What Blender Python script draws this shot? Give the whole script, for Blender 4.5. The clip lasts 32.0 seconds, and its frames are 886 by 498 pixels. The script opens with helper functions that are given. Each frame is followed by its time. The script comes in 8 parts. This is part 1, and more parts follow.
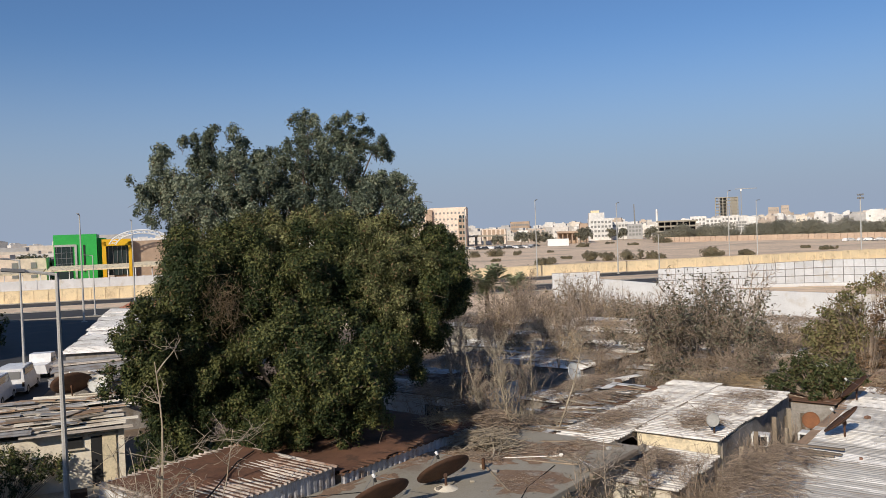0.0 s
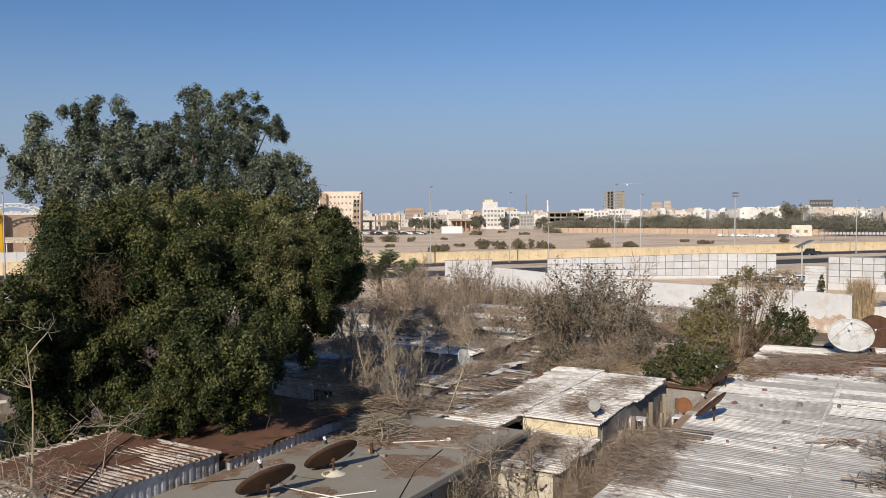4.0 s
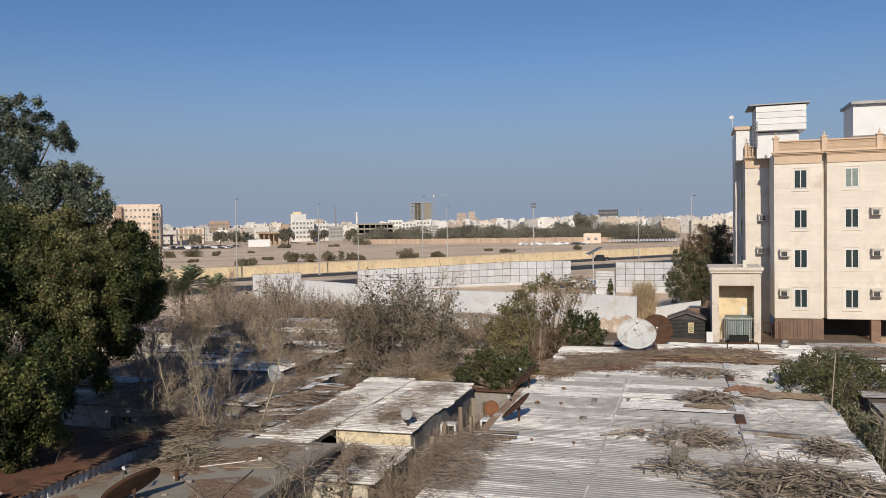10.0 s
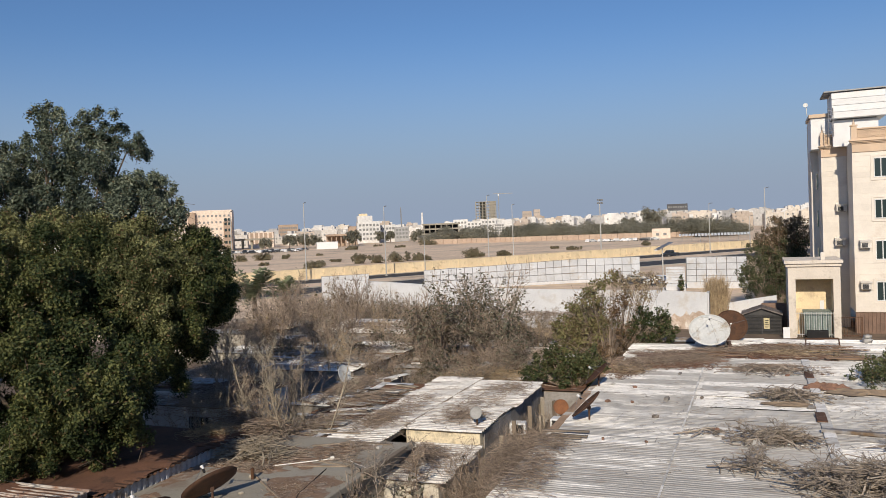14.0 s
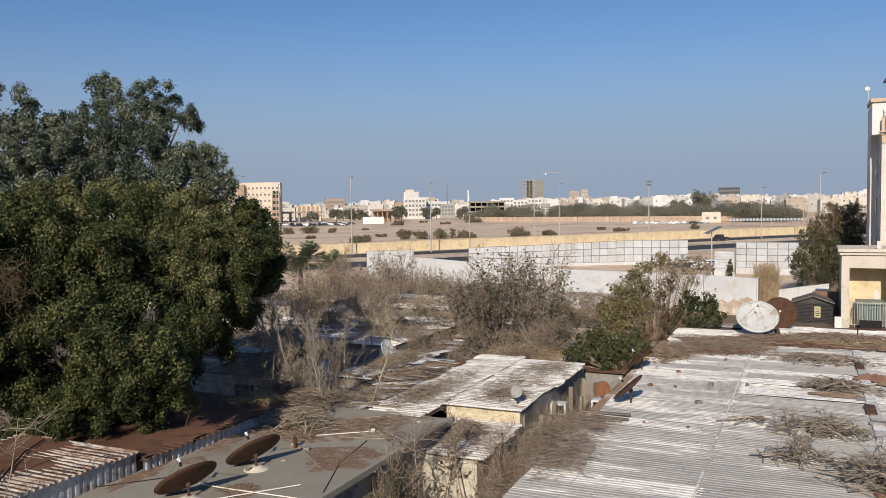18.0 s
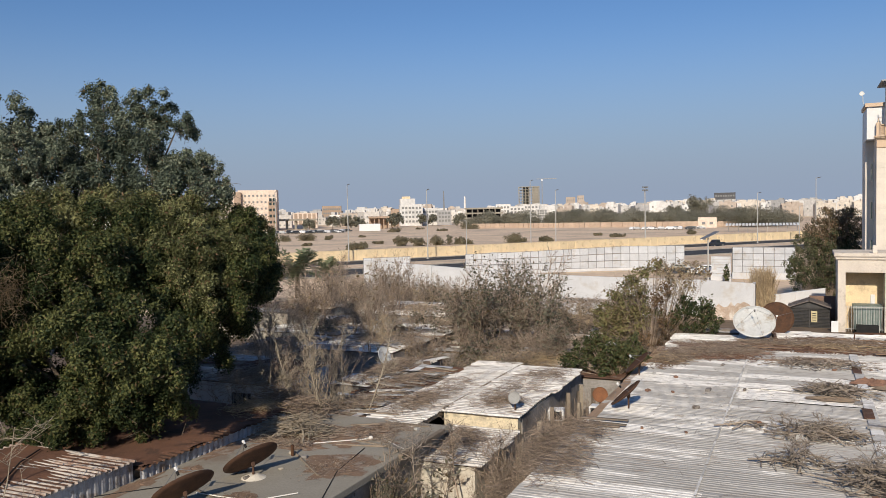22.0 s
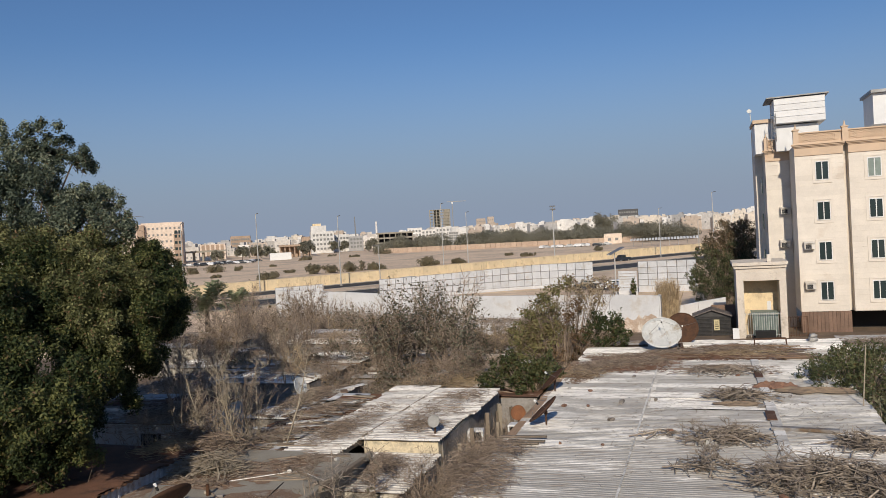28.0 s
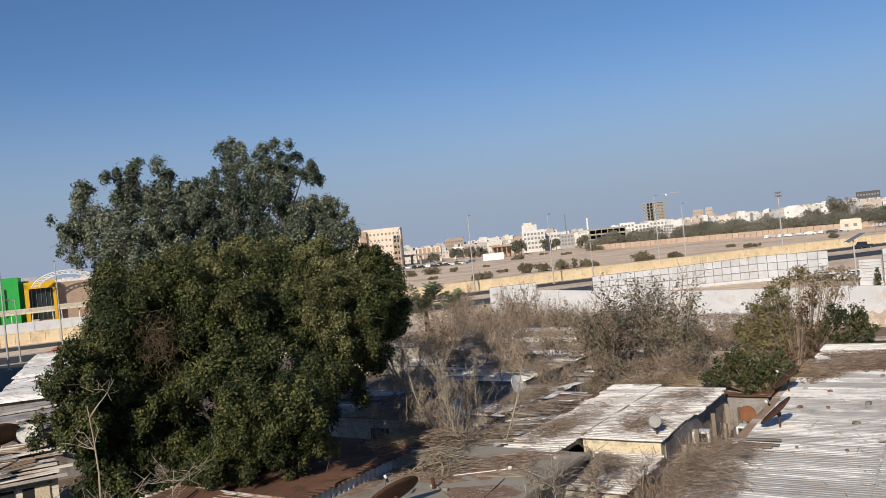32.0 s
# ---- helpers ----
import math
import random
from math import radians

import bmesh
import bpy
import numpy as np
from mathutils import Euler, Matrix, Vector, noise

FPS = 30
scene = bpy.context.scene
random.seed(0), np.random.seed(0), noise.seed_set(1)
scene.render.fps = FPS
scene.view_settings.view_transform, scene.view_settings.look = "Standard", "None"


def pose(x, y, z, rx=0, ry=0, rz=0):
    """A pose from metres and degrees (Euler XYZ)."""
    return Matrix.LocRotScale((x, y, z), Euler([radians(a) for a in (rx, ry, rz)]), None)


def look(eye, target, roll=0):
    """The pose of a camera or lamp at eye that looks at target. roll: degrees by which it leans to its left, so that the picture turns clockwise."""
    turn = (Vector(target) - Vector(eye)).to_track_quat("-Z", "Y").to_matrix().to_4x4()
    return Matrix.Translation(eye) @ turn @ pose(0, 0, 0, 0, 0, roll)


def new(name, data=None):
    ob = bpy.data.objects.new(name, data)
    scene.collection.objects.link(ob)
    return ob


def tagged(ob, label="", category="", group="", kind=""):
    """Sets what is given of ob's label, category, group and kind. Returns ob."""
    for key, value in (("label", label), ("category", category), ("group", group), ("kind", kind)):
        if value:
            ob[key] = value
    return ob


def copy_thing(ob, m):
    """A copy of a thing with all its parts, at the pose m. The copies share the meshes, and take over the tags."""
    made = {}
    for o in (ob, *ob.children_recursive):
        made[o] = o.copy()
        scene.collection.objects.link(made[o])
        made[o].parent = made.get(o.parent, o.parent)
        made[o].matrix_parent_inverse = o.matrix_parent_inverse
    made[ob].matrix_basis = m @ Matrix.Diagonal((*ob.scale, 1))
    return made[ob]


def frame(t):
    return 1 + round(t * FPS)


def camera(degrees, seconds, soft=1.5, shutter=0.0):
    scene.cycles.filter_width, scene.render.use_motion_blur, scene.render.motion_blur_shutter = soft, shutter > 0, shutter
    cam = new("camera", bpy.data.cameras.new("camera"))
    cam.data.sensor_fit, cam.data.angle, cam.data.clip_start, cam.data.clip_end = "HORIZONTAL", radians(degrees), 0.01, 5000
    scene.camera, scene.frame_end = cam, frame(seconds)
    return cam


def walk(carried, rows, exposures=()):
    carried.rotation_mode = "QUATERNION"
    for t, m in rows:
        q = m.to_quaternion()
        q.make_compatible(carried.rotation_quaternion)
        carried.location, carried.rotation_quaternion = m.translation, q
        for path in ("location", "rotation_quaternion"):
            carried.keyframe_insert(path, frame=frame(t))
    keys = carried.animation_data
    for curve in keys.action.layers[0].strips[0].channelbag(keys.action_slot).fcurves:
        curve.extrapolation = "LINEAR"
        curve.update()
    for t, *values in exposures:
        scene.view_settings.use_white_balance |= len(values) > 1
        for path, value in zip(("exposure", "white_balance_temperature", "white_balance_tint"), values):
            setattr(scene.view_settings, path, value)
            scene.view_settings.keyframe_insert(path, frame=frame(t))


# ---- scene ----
cam = camera(58.0, 32.0, soft=0.8)
EYE = Vector((0, 0, 10.0))
# seconds, heading to the right of +y, pitch, roll
PATH = [(0.0, -6.91, -1.17, -2.12), (0.5, -5.82, -1.67, -1.56), (1.0, -4.52, -2.1, -1.04), (1.5, -3.47, -2.45, -0.58), (2.0, -2.35, -2.64, -0.25), (2.5, -1.64, -2.57, -0.3),
        (3.0, -0.88, -2.48, -0.26), (3.5, -0.12, -2.4, -0.3), (5.5, 3.86, -2.28, -0.23), (6.0, 5.41, -2.23, -0.25), (6.5, 6.77, -2.15, -0.25), (7.0, 7.22, -1.92, -0.46),
        (7.5, 8.57, -1.84, -0.58), (8.0, 9.42, -1.69, -0.65), (8.5, 10.35, -1.68, -0.66), (9.0, 12.0, -1.74, -0.62), (9.5, 13.35, -1.77, -0.61), (10.0, 14.24, -1.67, -0.99),
        (10.5, 13.9, -1.58, -1.36), (11.0, 13.35, -1.51, -1.32), (11.5, 11.25, -1.28, -1.32), (12.0, 10.8, -1.26, -1.21), (12.5, 10.34, -1.3, -1.27), (13.0, 9.91, -1.37, -1.51),
        (13.5, 9.66, -1.5, -1.89), (14.0, 9.53, -1.59, -2.31), (14.5, 9.46, -1.73, -2.38), (16.5, 9.13, -2.41, -1.75), (17.0, 8.49, -2.76, -1.31), (17.5, 7.57, -2.93, -1.03),
        (18.0, 6.26, -3.12, -0.85), (18.5, 5.05, -3.19, -0.85), (19.0, 4.09, -3.36, -0.93), (19.5, 2.93, -3.42, -1.01), (20.0, 1.9, -3.29, -1.08), (20.5, 2.46, -3.13, -1.15),
        (21.0, 2.92, -2.92, -1.17), (21.5, 5.15, -2.8, -1.14), (22.0, 6.5, -2.65, -1.15), (22.5, 7.6, -2.45, -1.26), (23.0, 8.48, -2.28, -1.43), (23.5, 9.14, -2.27, -1.52),
        (24.0, 9.68, -2.31, -1.5), (24.5, 9.76, -2.22, -1.55), (25.0, 10.06, -2.16, -1.71), (25.5, 10.65, -1.96, -2.27), (27.5, 12.59, -1.2, -3.26), (28.0, 12.8, -1.15, -3.26),
        (28.5, 12.82, -1.18, -3.25), (29.0, 12.82, -1.2, -3.26), (29.5, 12.65, -1.16, -3.28), (29.7, 9.75, -1.02, -3.42), (29.8, 7.9, -0.9, -3.48), (30.0, 4.94, -0.6, -3.54),
        (30.5, 1.83, -0.36, -4.03), (31.0, 0.62, -0.3, -4.59), (31.5, -0.97, -0.14, -5.29), (32.0, -2.23, -0.1, -5.64)]


def aim(yaw, pitch, roll):
    a, p = radians(yaw), radians(pitch)
    way = Vector((math.sin(a) * math.cos(p), math.cos(a) * math.cos(p), math.sin(p)))
    return look(EYE, EYE + way * 10, roll)


EXPOSURES = [(0, -0.05), (3, -0.05), (6, -0.1), (9, -0.25), (10, -0.27), (12, -0.13), (13, -0.13), (17, -0.12), (20, -0.05), (23, -0.15), (25, -0.25), (28, -0.3), (29.5, -0.25), (31, -0.05), (32, -0.05)]
walk(cam, [(t, aim(y, p, r)) for t, y, p, r in PATH], EXPOSURES)

# ---- light ----
SUN_AZ, SUN_EL = 201.0, 28.0
world = bpy.data.worlds.new("world")
scene.world = world
world.use_nodes = True
wn = world.node_tree.nodes
sky = wn.new("ShaderNodeTexSky")
sky.sky_type, sky.sun_disc = "NISHITA", False
sky.sun_elevation, sky.sun_rotation = radians(SUN_EL), radians(SUN_AZ)
sky.altitude, sky.air_density, sky.dust_density, sky.ozone_density = 0, 1.0, 0.66, 3.0
wn["Background"].inputs[1].default_value = 0.072
tint = wn.new("ShaderNodeMix")
tint.data_type, tint.blend_type = "RGBA", "MULTIPLY"
tint.inputs["Factor"].default_value, tint.inputs["B"].default_value = 1.0, (0.86, 1.085, 1.38, 1)
world.node_tree.links.new(sky.outputs[0], tint.inputs["A"])
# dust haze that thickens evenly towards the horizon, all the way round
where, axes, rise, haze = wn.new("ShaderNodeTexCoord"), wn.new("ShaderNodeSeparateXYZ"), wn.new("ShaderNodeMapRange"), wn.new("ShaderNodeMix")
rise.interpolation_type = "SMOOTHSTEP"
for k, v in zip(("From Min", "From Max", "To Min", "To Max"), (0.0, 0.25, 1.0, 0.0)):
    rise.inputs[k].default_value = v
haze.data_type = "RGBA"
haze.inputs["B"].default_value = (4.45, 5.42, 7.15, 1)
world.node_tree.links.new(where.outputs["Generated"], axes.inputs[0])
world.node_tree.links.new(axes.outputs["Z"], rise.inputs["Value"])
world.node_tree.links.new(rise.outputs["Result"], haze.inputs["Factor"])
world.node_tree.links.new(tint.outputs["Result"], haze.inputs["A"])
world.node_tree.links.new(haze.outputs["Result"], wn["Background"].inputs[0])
sun = new("sun", bpy.data.lights.new("sun", "SUN"))
sun.data.energy, sun.data.angle, sun.data.color = 4.6, radians(0.53), (1.0, 0.89, 0.74)
to_sun = Vector((math.sin(radians(SUN_AZ)) * math.cos(radians(SUN_EL)), math.cos(radians(SUN_AZ)) * math.cos(radians(SUN_EL)), math.sin(radians(SUN_EL))))
sun.matrix_world = look(to_sun * 50, (0, 0, 0))


# ---- materials ----
def paint(name, c1, c2=None, scale=3.0, rough=0.85, metal=0.0, bump=0.15, fine=40.0, stain=None, stain_scale=0.5, stain_amount=0.5, vary=0.12, island=False, spec=0.3, stretch=(1, 1, 1), rot=0.0, streak=None, grit=0.8, crisp=0.0):
    """A surface with grain, broad patches, and stains, in object space metres; vary: difference from piece to piece."""
    m = bpy.data.materials.new(name)
    m.use_nodes = True
    nt = m.node_tree
    n, ln = nt.nodes, nt.links
    bsdf = n["Principled BSDF"]
    c2 = c2 or tuple(0.75 * c for c in c1)
    geo = n.new("ShaderNodeNewGeometry")
    mp = n.new("ShaderNodeMapping")
    mp.vector_type = "TEXTURE"
    mp.inputs["Rotation"].default_value = (0, 0, radians(rot))
    mp.inputs["Scale"].default_value = tuple(1 / s for s in stretch)
    ln.new(geo.outputs["Position"], mp.inputs["Vector"])

    def tex(s, detail=5, rough_=0.6):
        t = n.new("ShaderNodeTexNoise")
        t.inputs["Scale"].default_value, t.inputs["Detail"].default_value, t.inputs["Roughness"].default_value = s, detail, rough_
        ln.new(mp.outputs[0], t.inputs["Vector"])
        return t

    def ramp(src, lo, hi):
        r = n.new("ShaderNodeMapRange")
        r.inputs["From Min"].default_value, r.inputs["From Max"].default_value = lo, hi
        ln.new(src, r.inputs["Value"])
        return r.outputs[0]

    def mix(fac, a, b, kind="MIX"):
        x = n.new("ShaderNodeMix")
        x.data_type, x.blend_type = "RGBA", kind
        for sock, val in ((x.inputs["Factor"], fac), (x.inputs["A"], a), (x.inputs["B"], b)):
            if isinstance(val, (int, float)):
                sock.default_value = val
            elif isinstance(val, tuple):
                sock.default_value = (*val[:3], 1)
            else:
                ln.new(val, sock)
        return x.outputs["Result"]

    col = mix(ramp(tex(scale).outputs["Fac"], 0.35, 0.65), c1, c2)
    grain = tex(fine, 4)
    if stain:
        col = mix(ramp(tex(stain_scale, 7, 0.68).outputs["Fac"], 0.62 - 0.3 * stain_amount, (0.72 - 0.2 * stain_amount) * (1 - crisp) + (0.645 - 0.3 * stain_amount) * crisp), col, stain)
    if streak:
        for sx, sy, lo, hi, am, shift in ((3.0, 0.13, 0.54, 0.66, 0.55, 0), (0.8, 0.07, 0.58, 0.66, 0.75, 7), (1.6, 0.3, 0.6, 0.68, 0.6, 19)):
            mp2 = n.new("ShaderNodeMapping")
            mp2.vector_type = "TEXTURE"
            mp2.inputs["Location"].default_value = (shift, 0, 0)
            mp2.inputs["Rotation"].default_value = (0, 0, radians(rot))
            mp2.inputs["Scale"].default_value = (sx, sy, 1)
            ln.new(geo.outputs["Position"], mp2.inputs["Vector"])
            t2 = tex(1.0, 4, 0.6)
            ln.new(mp2.outputs[0], t2.inputs["Vector"])
            col = mix(ramp(t2.outputs["Fac"], lo, hi), col, mix(am, col, streak))
    g = n.new("ShaderNodeMapRange")
    g.inputs["To Min"].default_value, g.inputs["To Max"].default_value = 0.72, 1.22
    g.inputs["From Min"].default_value, g.inputs["From Max"].default_value = 0.25, 0.75
    ln.new(grain.outputs["Fac"], g.inputs["Value"])
    col = mix(grit, col, g.outputs[0], "MULTIPLY")
    if vary:
        if island:
            pick = geo.outputs["Random Per Island"]
        else:
            info = n.new("ShaderNodeObjectInfo")
            pick = info.outputs["Random"]
        v = n.new("ShaderNodeMapRange")
        v.inputs["To Min"].default_value, v.inputs["To Max"].default_value = 1 - vary, 1 + vary
        ln.new(pick, v.inputs["Value"])
        col = mix(1.0, col, v.outputs[0], "MULTIPLY")
    ln.new(col, bsdf.inputs["Base Color"])
    bsdf.inputs["Roughness"].default_value, bsdf.inputs["Metallic"].default_value = rough, metal
    bsdf.inputs["Specular IOR Level"].default_value = spec
    if bump:
        b = n.new("ShaderNodeBump")
        b.inputs["Strength"].default_value, b.inputs["Distance"].default_value = bump, 0.02
        ln.new(grain.outputs["Fac"], b.inputs["Height"])
        ln.new(b.outputs[0], bsdf.inputs["Normal"])
    return m


def leafy(name, c1, c2, dead=(0.12, 0.085, 0.04), dead_part=0.06, rough=0.5, scale=0.35, through_light=0.25):
    """Leaves: each one its own tone, in patches, a few dead."""
    m = bpy.data.materials.new(name)
    m.use_nodes = True
    n, ln = m.node_tree.nodes, m.node_tree.links
    bsdf = n["Principled BSDF"]
    geo = n.new("ShaderNodeNewGeometry")
    t = n.new("ShaderNodeTexNoise")
    t.inputs["Scale"].default_value, t.inputs["Detail"].default_value = scale, 3
    ln.new(geo.outputs["Position"], t.inputs["Vector"])
    add = n.new("ShaderNodeMath")
    add.operation = "ADD"
    ln.new(geo.outputs["Random Per Island"], add.inputs[0])
    sharp = n.new("ShaderNodeMapRange")
    sharp.inputs["From Min"].default_value, sharp.inputs["From Max"].default_value = 0.3, 0.7
    ln.new(t.outputs["Fac"], sharp.inputs["Value"])
    ln.new(sharp.outputs[0], add.inputs[1])
    r = n.new("ShaderNodeValToRGB")
    r.color_ramp.elements[0].position, r.color_ramp.elements[0].color = 0.3, (*[0.75 * c for c in c1], 1)
    r.color_ramp.elements[1].position, r.color_ramp.elements[1].color = 0.98, (*c2, 1)
    e = r.color_ramp.elements.new(0.62)
    e.color = (*c1, 1)
    half = n.new("ShaderNodeMath")
    half.operation = "MULTIPLY"
    half.inputs[1].default_value = 0.66
    ln.new(add.outputs[0], half.inputs[0])
    ln.new(half.outputs[0], r.inputs[0])
    lim = n.new("ShaderNodeMath")
    lim.operation = "LESS_THAN"
    lim.inputs[1].default_value = dead_part
    ln.new(geo.outputs["Random Per Island"], lim.inputs[0])
    x = n.new("ShaderNodeMix")
    x.data_type = "RGBA"
    ln.new(lim.outputs[0], x.inputs["Factor"])
    ln.new(r.outputs[0], x.inputs["A"])
    x.inputs["B"].default_value = (*dead, 1)
    ln.new(x.outputs["Result"], bsdf.inputs["Base Color"])
    bsdf.inputs["Roughness"].default_value, bsdf.inputs["Specular IOR Level"].default_value = rough, 0.22
    tr = n.new("ShaderNodeBsdfTranslucent")
    ln.new(x.outputs["Result"], tr.inputs[0])
    ms = n.new("ShaderNodeMixShader")
    ms.inputs[0].default_value = through_light
    ln.new(bsdf.outputs[0], ms.inputs[1])
    ln.new(tr.outputs[0], ms.inputs[2])
    ln.new(ms.outputs[0], n["Material Output"].inputs[0])
    return m


def shiny(name, c, rough=0.1, metal=0.0):
    m = bpy.data.materials.new(name)
    m.use_nodes = True
    b = m.node_tree.nodes["Principled BSDF"]
    b.inputs["Base Color"].default_value, b.inputs["Roughness"].default_value, b.inputs["Metallic"].default_value = (*c, 1), rough, metal
    return m


SAND = paint("sand", (0.78, 0.6, 0.425), (0.68, 0.515, 0.365), 0.05, 0.95, fine=0.5, stain=(0.5, 0.39, 0.285), stain_scale=0.035, stain_amount=0.42, vary=0, bump=0.3)
DIRT = paint("dirt", (0.22, 0.16, 0.11), (0.13, 0.1, 0.075), 0.5, 0.95, fine=9, vary=0, bump=0.5)
ASPHALT = paint("asphalt", (0.05, 0.05, 0.053), (0.065, 0.062, 0.06), 0.3, 0.85, fine=6, stain=(0.1, 0.09, 0.075), stain_scale=0.15, stain_amount=0.25, vary=0)
KERB = paint("kerb_concrete", (0.4, 0.37, 0.32), None, 1.5, 0.9)
YELLOW_WALL = paint("yellow_wall_paint", (0.78, 0.63, 0.4), (0.71, 0.57, 0.37), 0.6, 0.9, fine=8, stain=(0.55, 0.43, 0.28), stain_scale=0.8, stain_amount=0.3, vary=0.06, grit=0.35)
WHITE_WALL = paint("white_wall_paint", (0.62, 0.62, 0.62), (0.54, 0.54, 0.545), 0.5, 0.9, fine=12, stain=(0.5, 0.46, 0.41), stain_scale=0.45, stain_amount=0.22, vary=0.04, grit=0.35)
PANEL = paint("white_panel", (0.56, 0.57, 0.585), (0.48, 0.49, 0.505), 0.8, 0.6, fine=10, stain=(0.45, 0.42, 0.38), stain_scale=0.7, stain_amount=0.25, vary=0.08, grit=0.35)
FRAME_GREY = paint("grey_steel", (0.28, 0.28, 0.28), None, 2, 0.5, 0.5)
POLE = paint("galvanised_pole", (0.5, 0.49, 0.46), (0.42, 0.41, 0.39), 2, 0.6, 0.15, fine=20, vary=0.06)
WHITE_ROOF = paint("weathered_white_sheet", (0.72, 0.69, 0.63), (0.52, 0.5, 0.455), 0.3, 0.65, 0.0, fine=14, stain=(0.9, 0.865, 0.8), stain_scale=0.4, stain_amount=0.5, vary=0.07, stretch=(0.45, 1.6, 1), rot=-31, streak=(0.27, 0.22, 0.18), crisp=0.8)
FIBRE_ROOF = paint("grey_fibre_sheet", (0.54, 0.515, 0.47), (0.44, 0.42, 0.385), 0.35, 0.65, 0.0, fine=14, stain=(0.86, 0.825, 0.76), stain_scale=0.45, stain_amount=0.27, vary=0.05, stretch=(0.4, 1.7, 1), rot=-31, streak=(0.33, 0.28, 0.23), crisp=0.7)
SHED_ROOF = paint("dirty_white_sheet", (0.8, 0.77, 0.72), (0.6, 0.575, 0.54), 0.5, 0.7, 0.0, fine=12, stain=(0.26, 0.2, 0.15), stain_scale=1.1, stain_amount=0.26, vary=0.12, stretch=(0.6, 1.3, 1), rot=-31, streak=(0.22, 0.175, 0.14))
BRIGHT_SHEET = paint("whitewashed_sheet", (0.68, 0.67, 0.65), (0.56, 0.55, 0.53), 0.4, 0.6, fine=9, stain=(0.34, 0.29, 0.25), stain_scale=0.8, stain_amount=0.3, vary=0.08, rot=-31, streak=(0.35, 0.3, 0.26))
GREY_ROOF = paint("grey_sheet", (0.38, 0.37, 0.36), (0.28, 0.27, 0.26), 0.9, 0.7, 0.2, fine=9, stain=(0.2, 0.14, 0.09), stain_scale=0.9, stain_amount=0.4, vary=0.12)
RED_DIRT = paint("red_brown_dirt", (0.195, 0.098, 0.06), (0.135, 0.07, 0.045), 1.1, 0.95, fine=22, stain=(0.11, 0.062, 0.042), stain_scale=1.4, stain_amount=0.3, vary=0.05, bump=0.4)
TAN_DIRT = paint("tan_dirt", (0.27, 0.185, 0.125), (0.205, 0.125, 0.082), 2.2, 0.95, fine=26, stain=(0.35, 0.3, 0.245), stain_scale=2.2, stain_amount=0.4, vary=0.05, bump=0.4)
RIB_SHEET = paint("chalky_white_sheet", (0.55, 0.51, 0.46), (0.37, 0.32, 0.28), 1.2, 0.7, fine=14, stain=(0.24, 0.13, 0.085), stain_scale=1.3, stain_amount=0.34, vary=0.1, stretch=(0.5, 1.5, 1), rot=-31)
RUST_ROOF = paint("rusty_sheet", (0.145, 0.075, 0.045), (0.09, 0.052, 0.036), 1.2, 0.85, 0.1, fine=14, stain=(0.3, 0.25, 0.21), stain_scale=0.8, stain_amount=0.3, vary=0.14)
CONCRETE = paint("roof_screed", (0.345, 0.315, 0.26), (0.29, 0.265, 0.215), 0.45, 0.95, fine=16, stain=(0.25, 0.2, 0.155), stain_scale=0.35, stain_amount=0.2, vary=0.05, grit=0.5)
PLASTER = paint("old_plaster", (0.5, 0.45, 0.36), (0.42, 0.37, 0.3), 1.2, 0.95, fine=12, stain=(0.24, 0.2, 0.16), stain_scale=0.9, stain_amount=0.4, vary=0.08)
CREAM = paint("cream_plaster", (0.74, 0.64, 0.45), (0.64, 0.55, 0.4), 1.2, 0.95, fine=12, stain=(0.3, 0.26, 0.2), stain_scale=1.2, stain_amount=0.35)
BLOCK = paint("grey_blockwork", (0.33, 0.31, 0.29), (0.24, 0.22, 0.2), 1.4, 0.95, fine=12, stain=(0.18, 0.15, 0.12), stain_scale=1.0, stain_amount=0.4)
STONE = paint("cream_stone", (0.74, 0.675, 0.585), (0.67, 0.61, 0.53), 0.9, 0.8, fine=9, stain=(0.62, 0.54, 0.45), stain_scale=0.4, stain_amount=0.12, vary=0.035, grit=0.2)
WINDOW_STONE = paint("cream_stone_trim", (0.74, 0.675, 0.59), (0.68, 0.62, 0.54), 1.0, 0.8, vary=0.03, grit=0.3)
SURROUND = paint("white_stone", (0.84, 0.8, 0.74), (0.78, 0.74, 0.68), 1.0, 0.8, vary=0.03, grit=0.2)
RED_SHEET = paint("faded_red_sheet", (0.42, 0.17, 0.1), (0.34, 0.14, 0.09), 1.0, 0.8, fine=8, stain=(0.5, 0.36, 0.27), stain_scale=0.6, stain_amount=0.3)
TAN_BOARD = paint("tan_board", (0.42, 0.29, 0.19), (0.33, 0.22, 0.14), 2, 0.9, fine=18, stain=(0.2, 0.14, 0.1), stain_scale=1.5, stain_amount=0.3, stretch=(1, 0.2, 1), rot=-31)
PORCH_STONE = paint("beige_stone", (0.7, 0.625, 0.53), (0.63, 0.56, 0.475), 0.9, 0.85, fine=9, stain=(0.42, 0.36, 0.29), stain_scale=0.8, stain_amount=0.25, vary=0.03, grit=0.3)
TRIM = paint("peach_trim", (0.65, 0.49, 0.35), (0.57, 0.435, 0.315), 1.0, 0.85, vary=0.04, grit=0.3)
PLINTH = paint("brown_stone", (0.22, 0.14, 0.1), (0.17, 0.11, 0.08), 1.2, 0.7, fine=8, vary=0.14)
WOOD = paint("grey_weathered_wood", (0.3, 0.24, 0.18), (0.2, 0.16, 0.12), 2, 0.9, fine=25, vary=0.3)
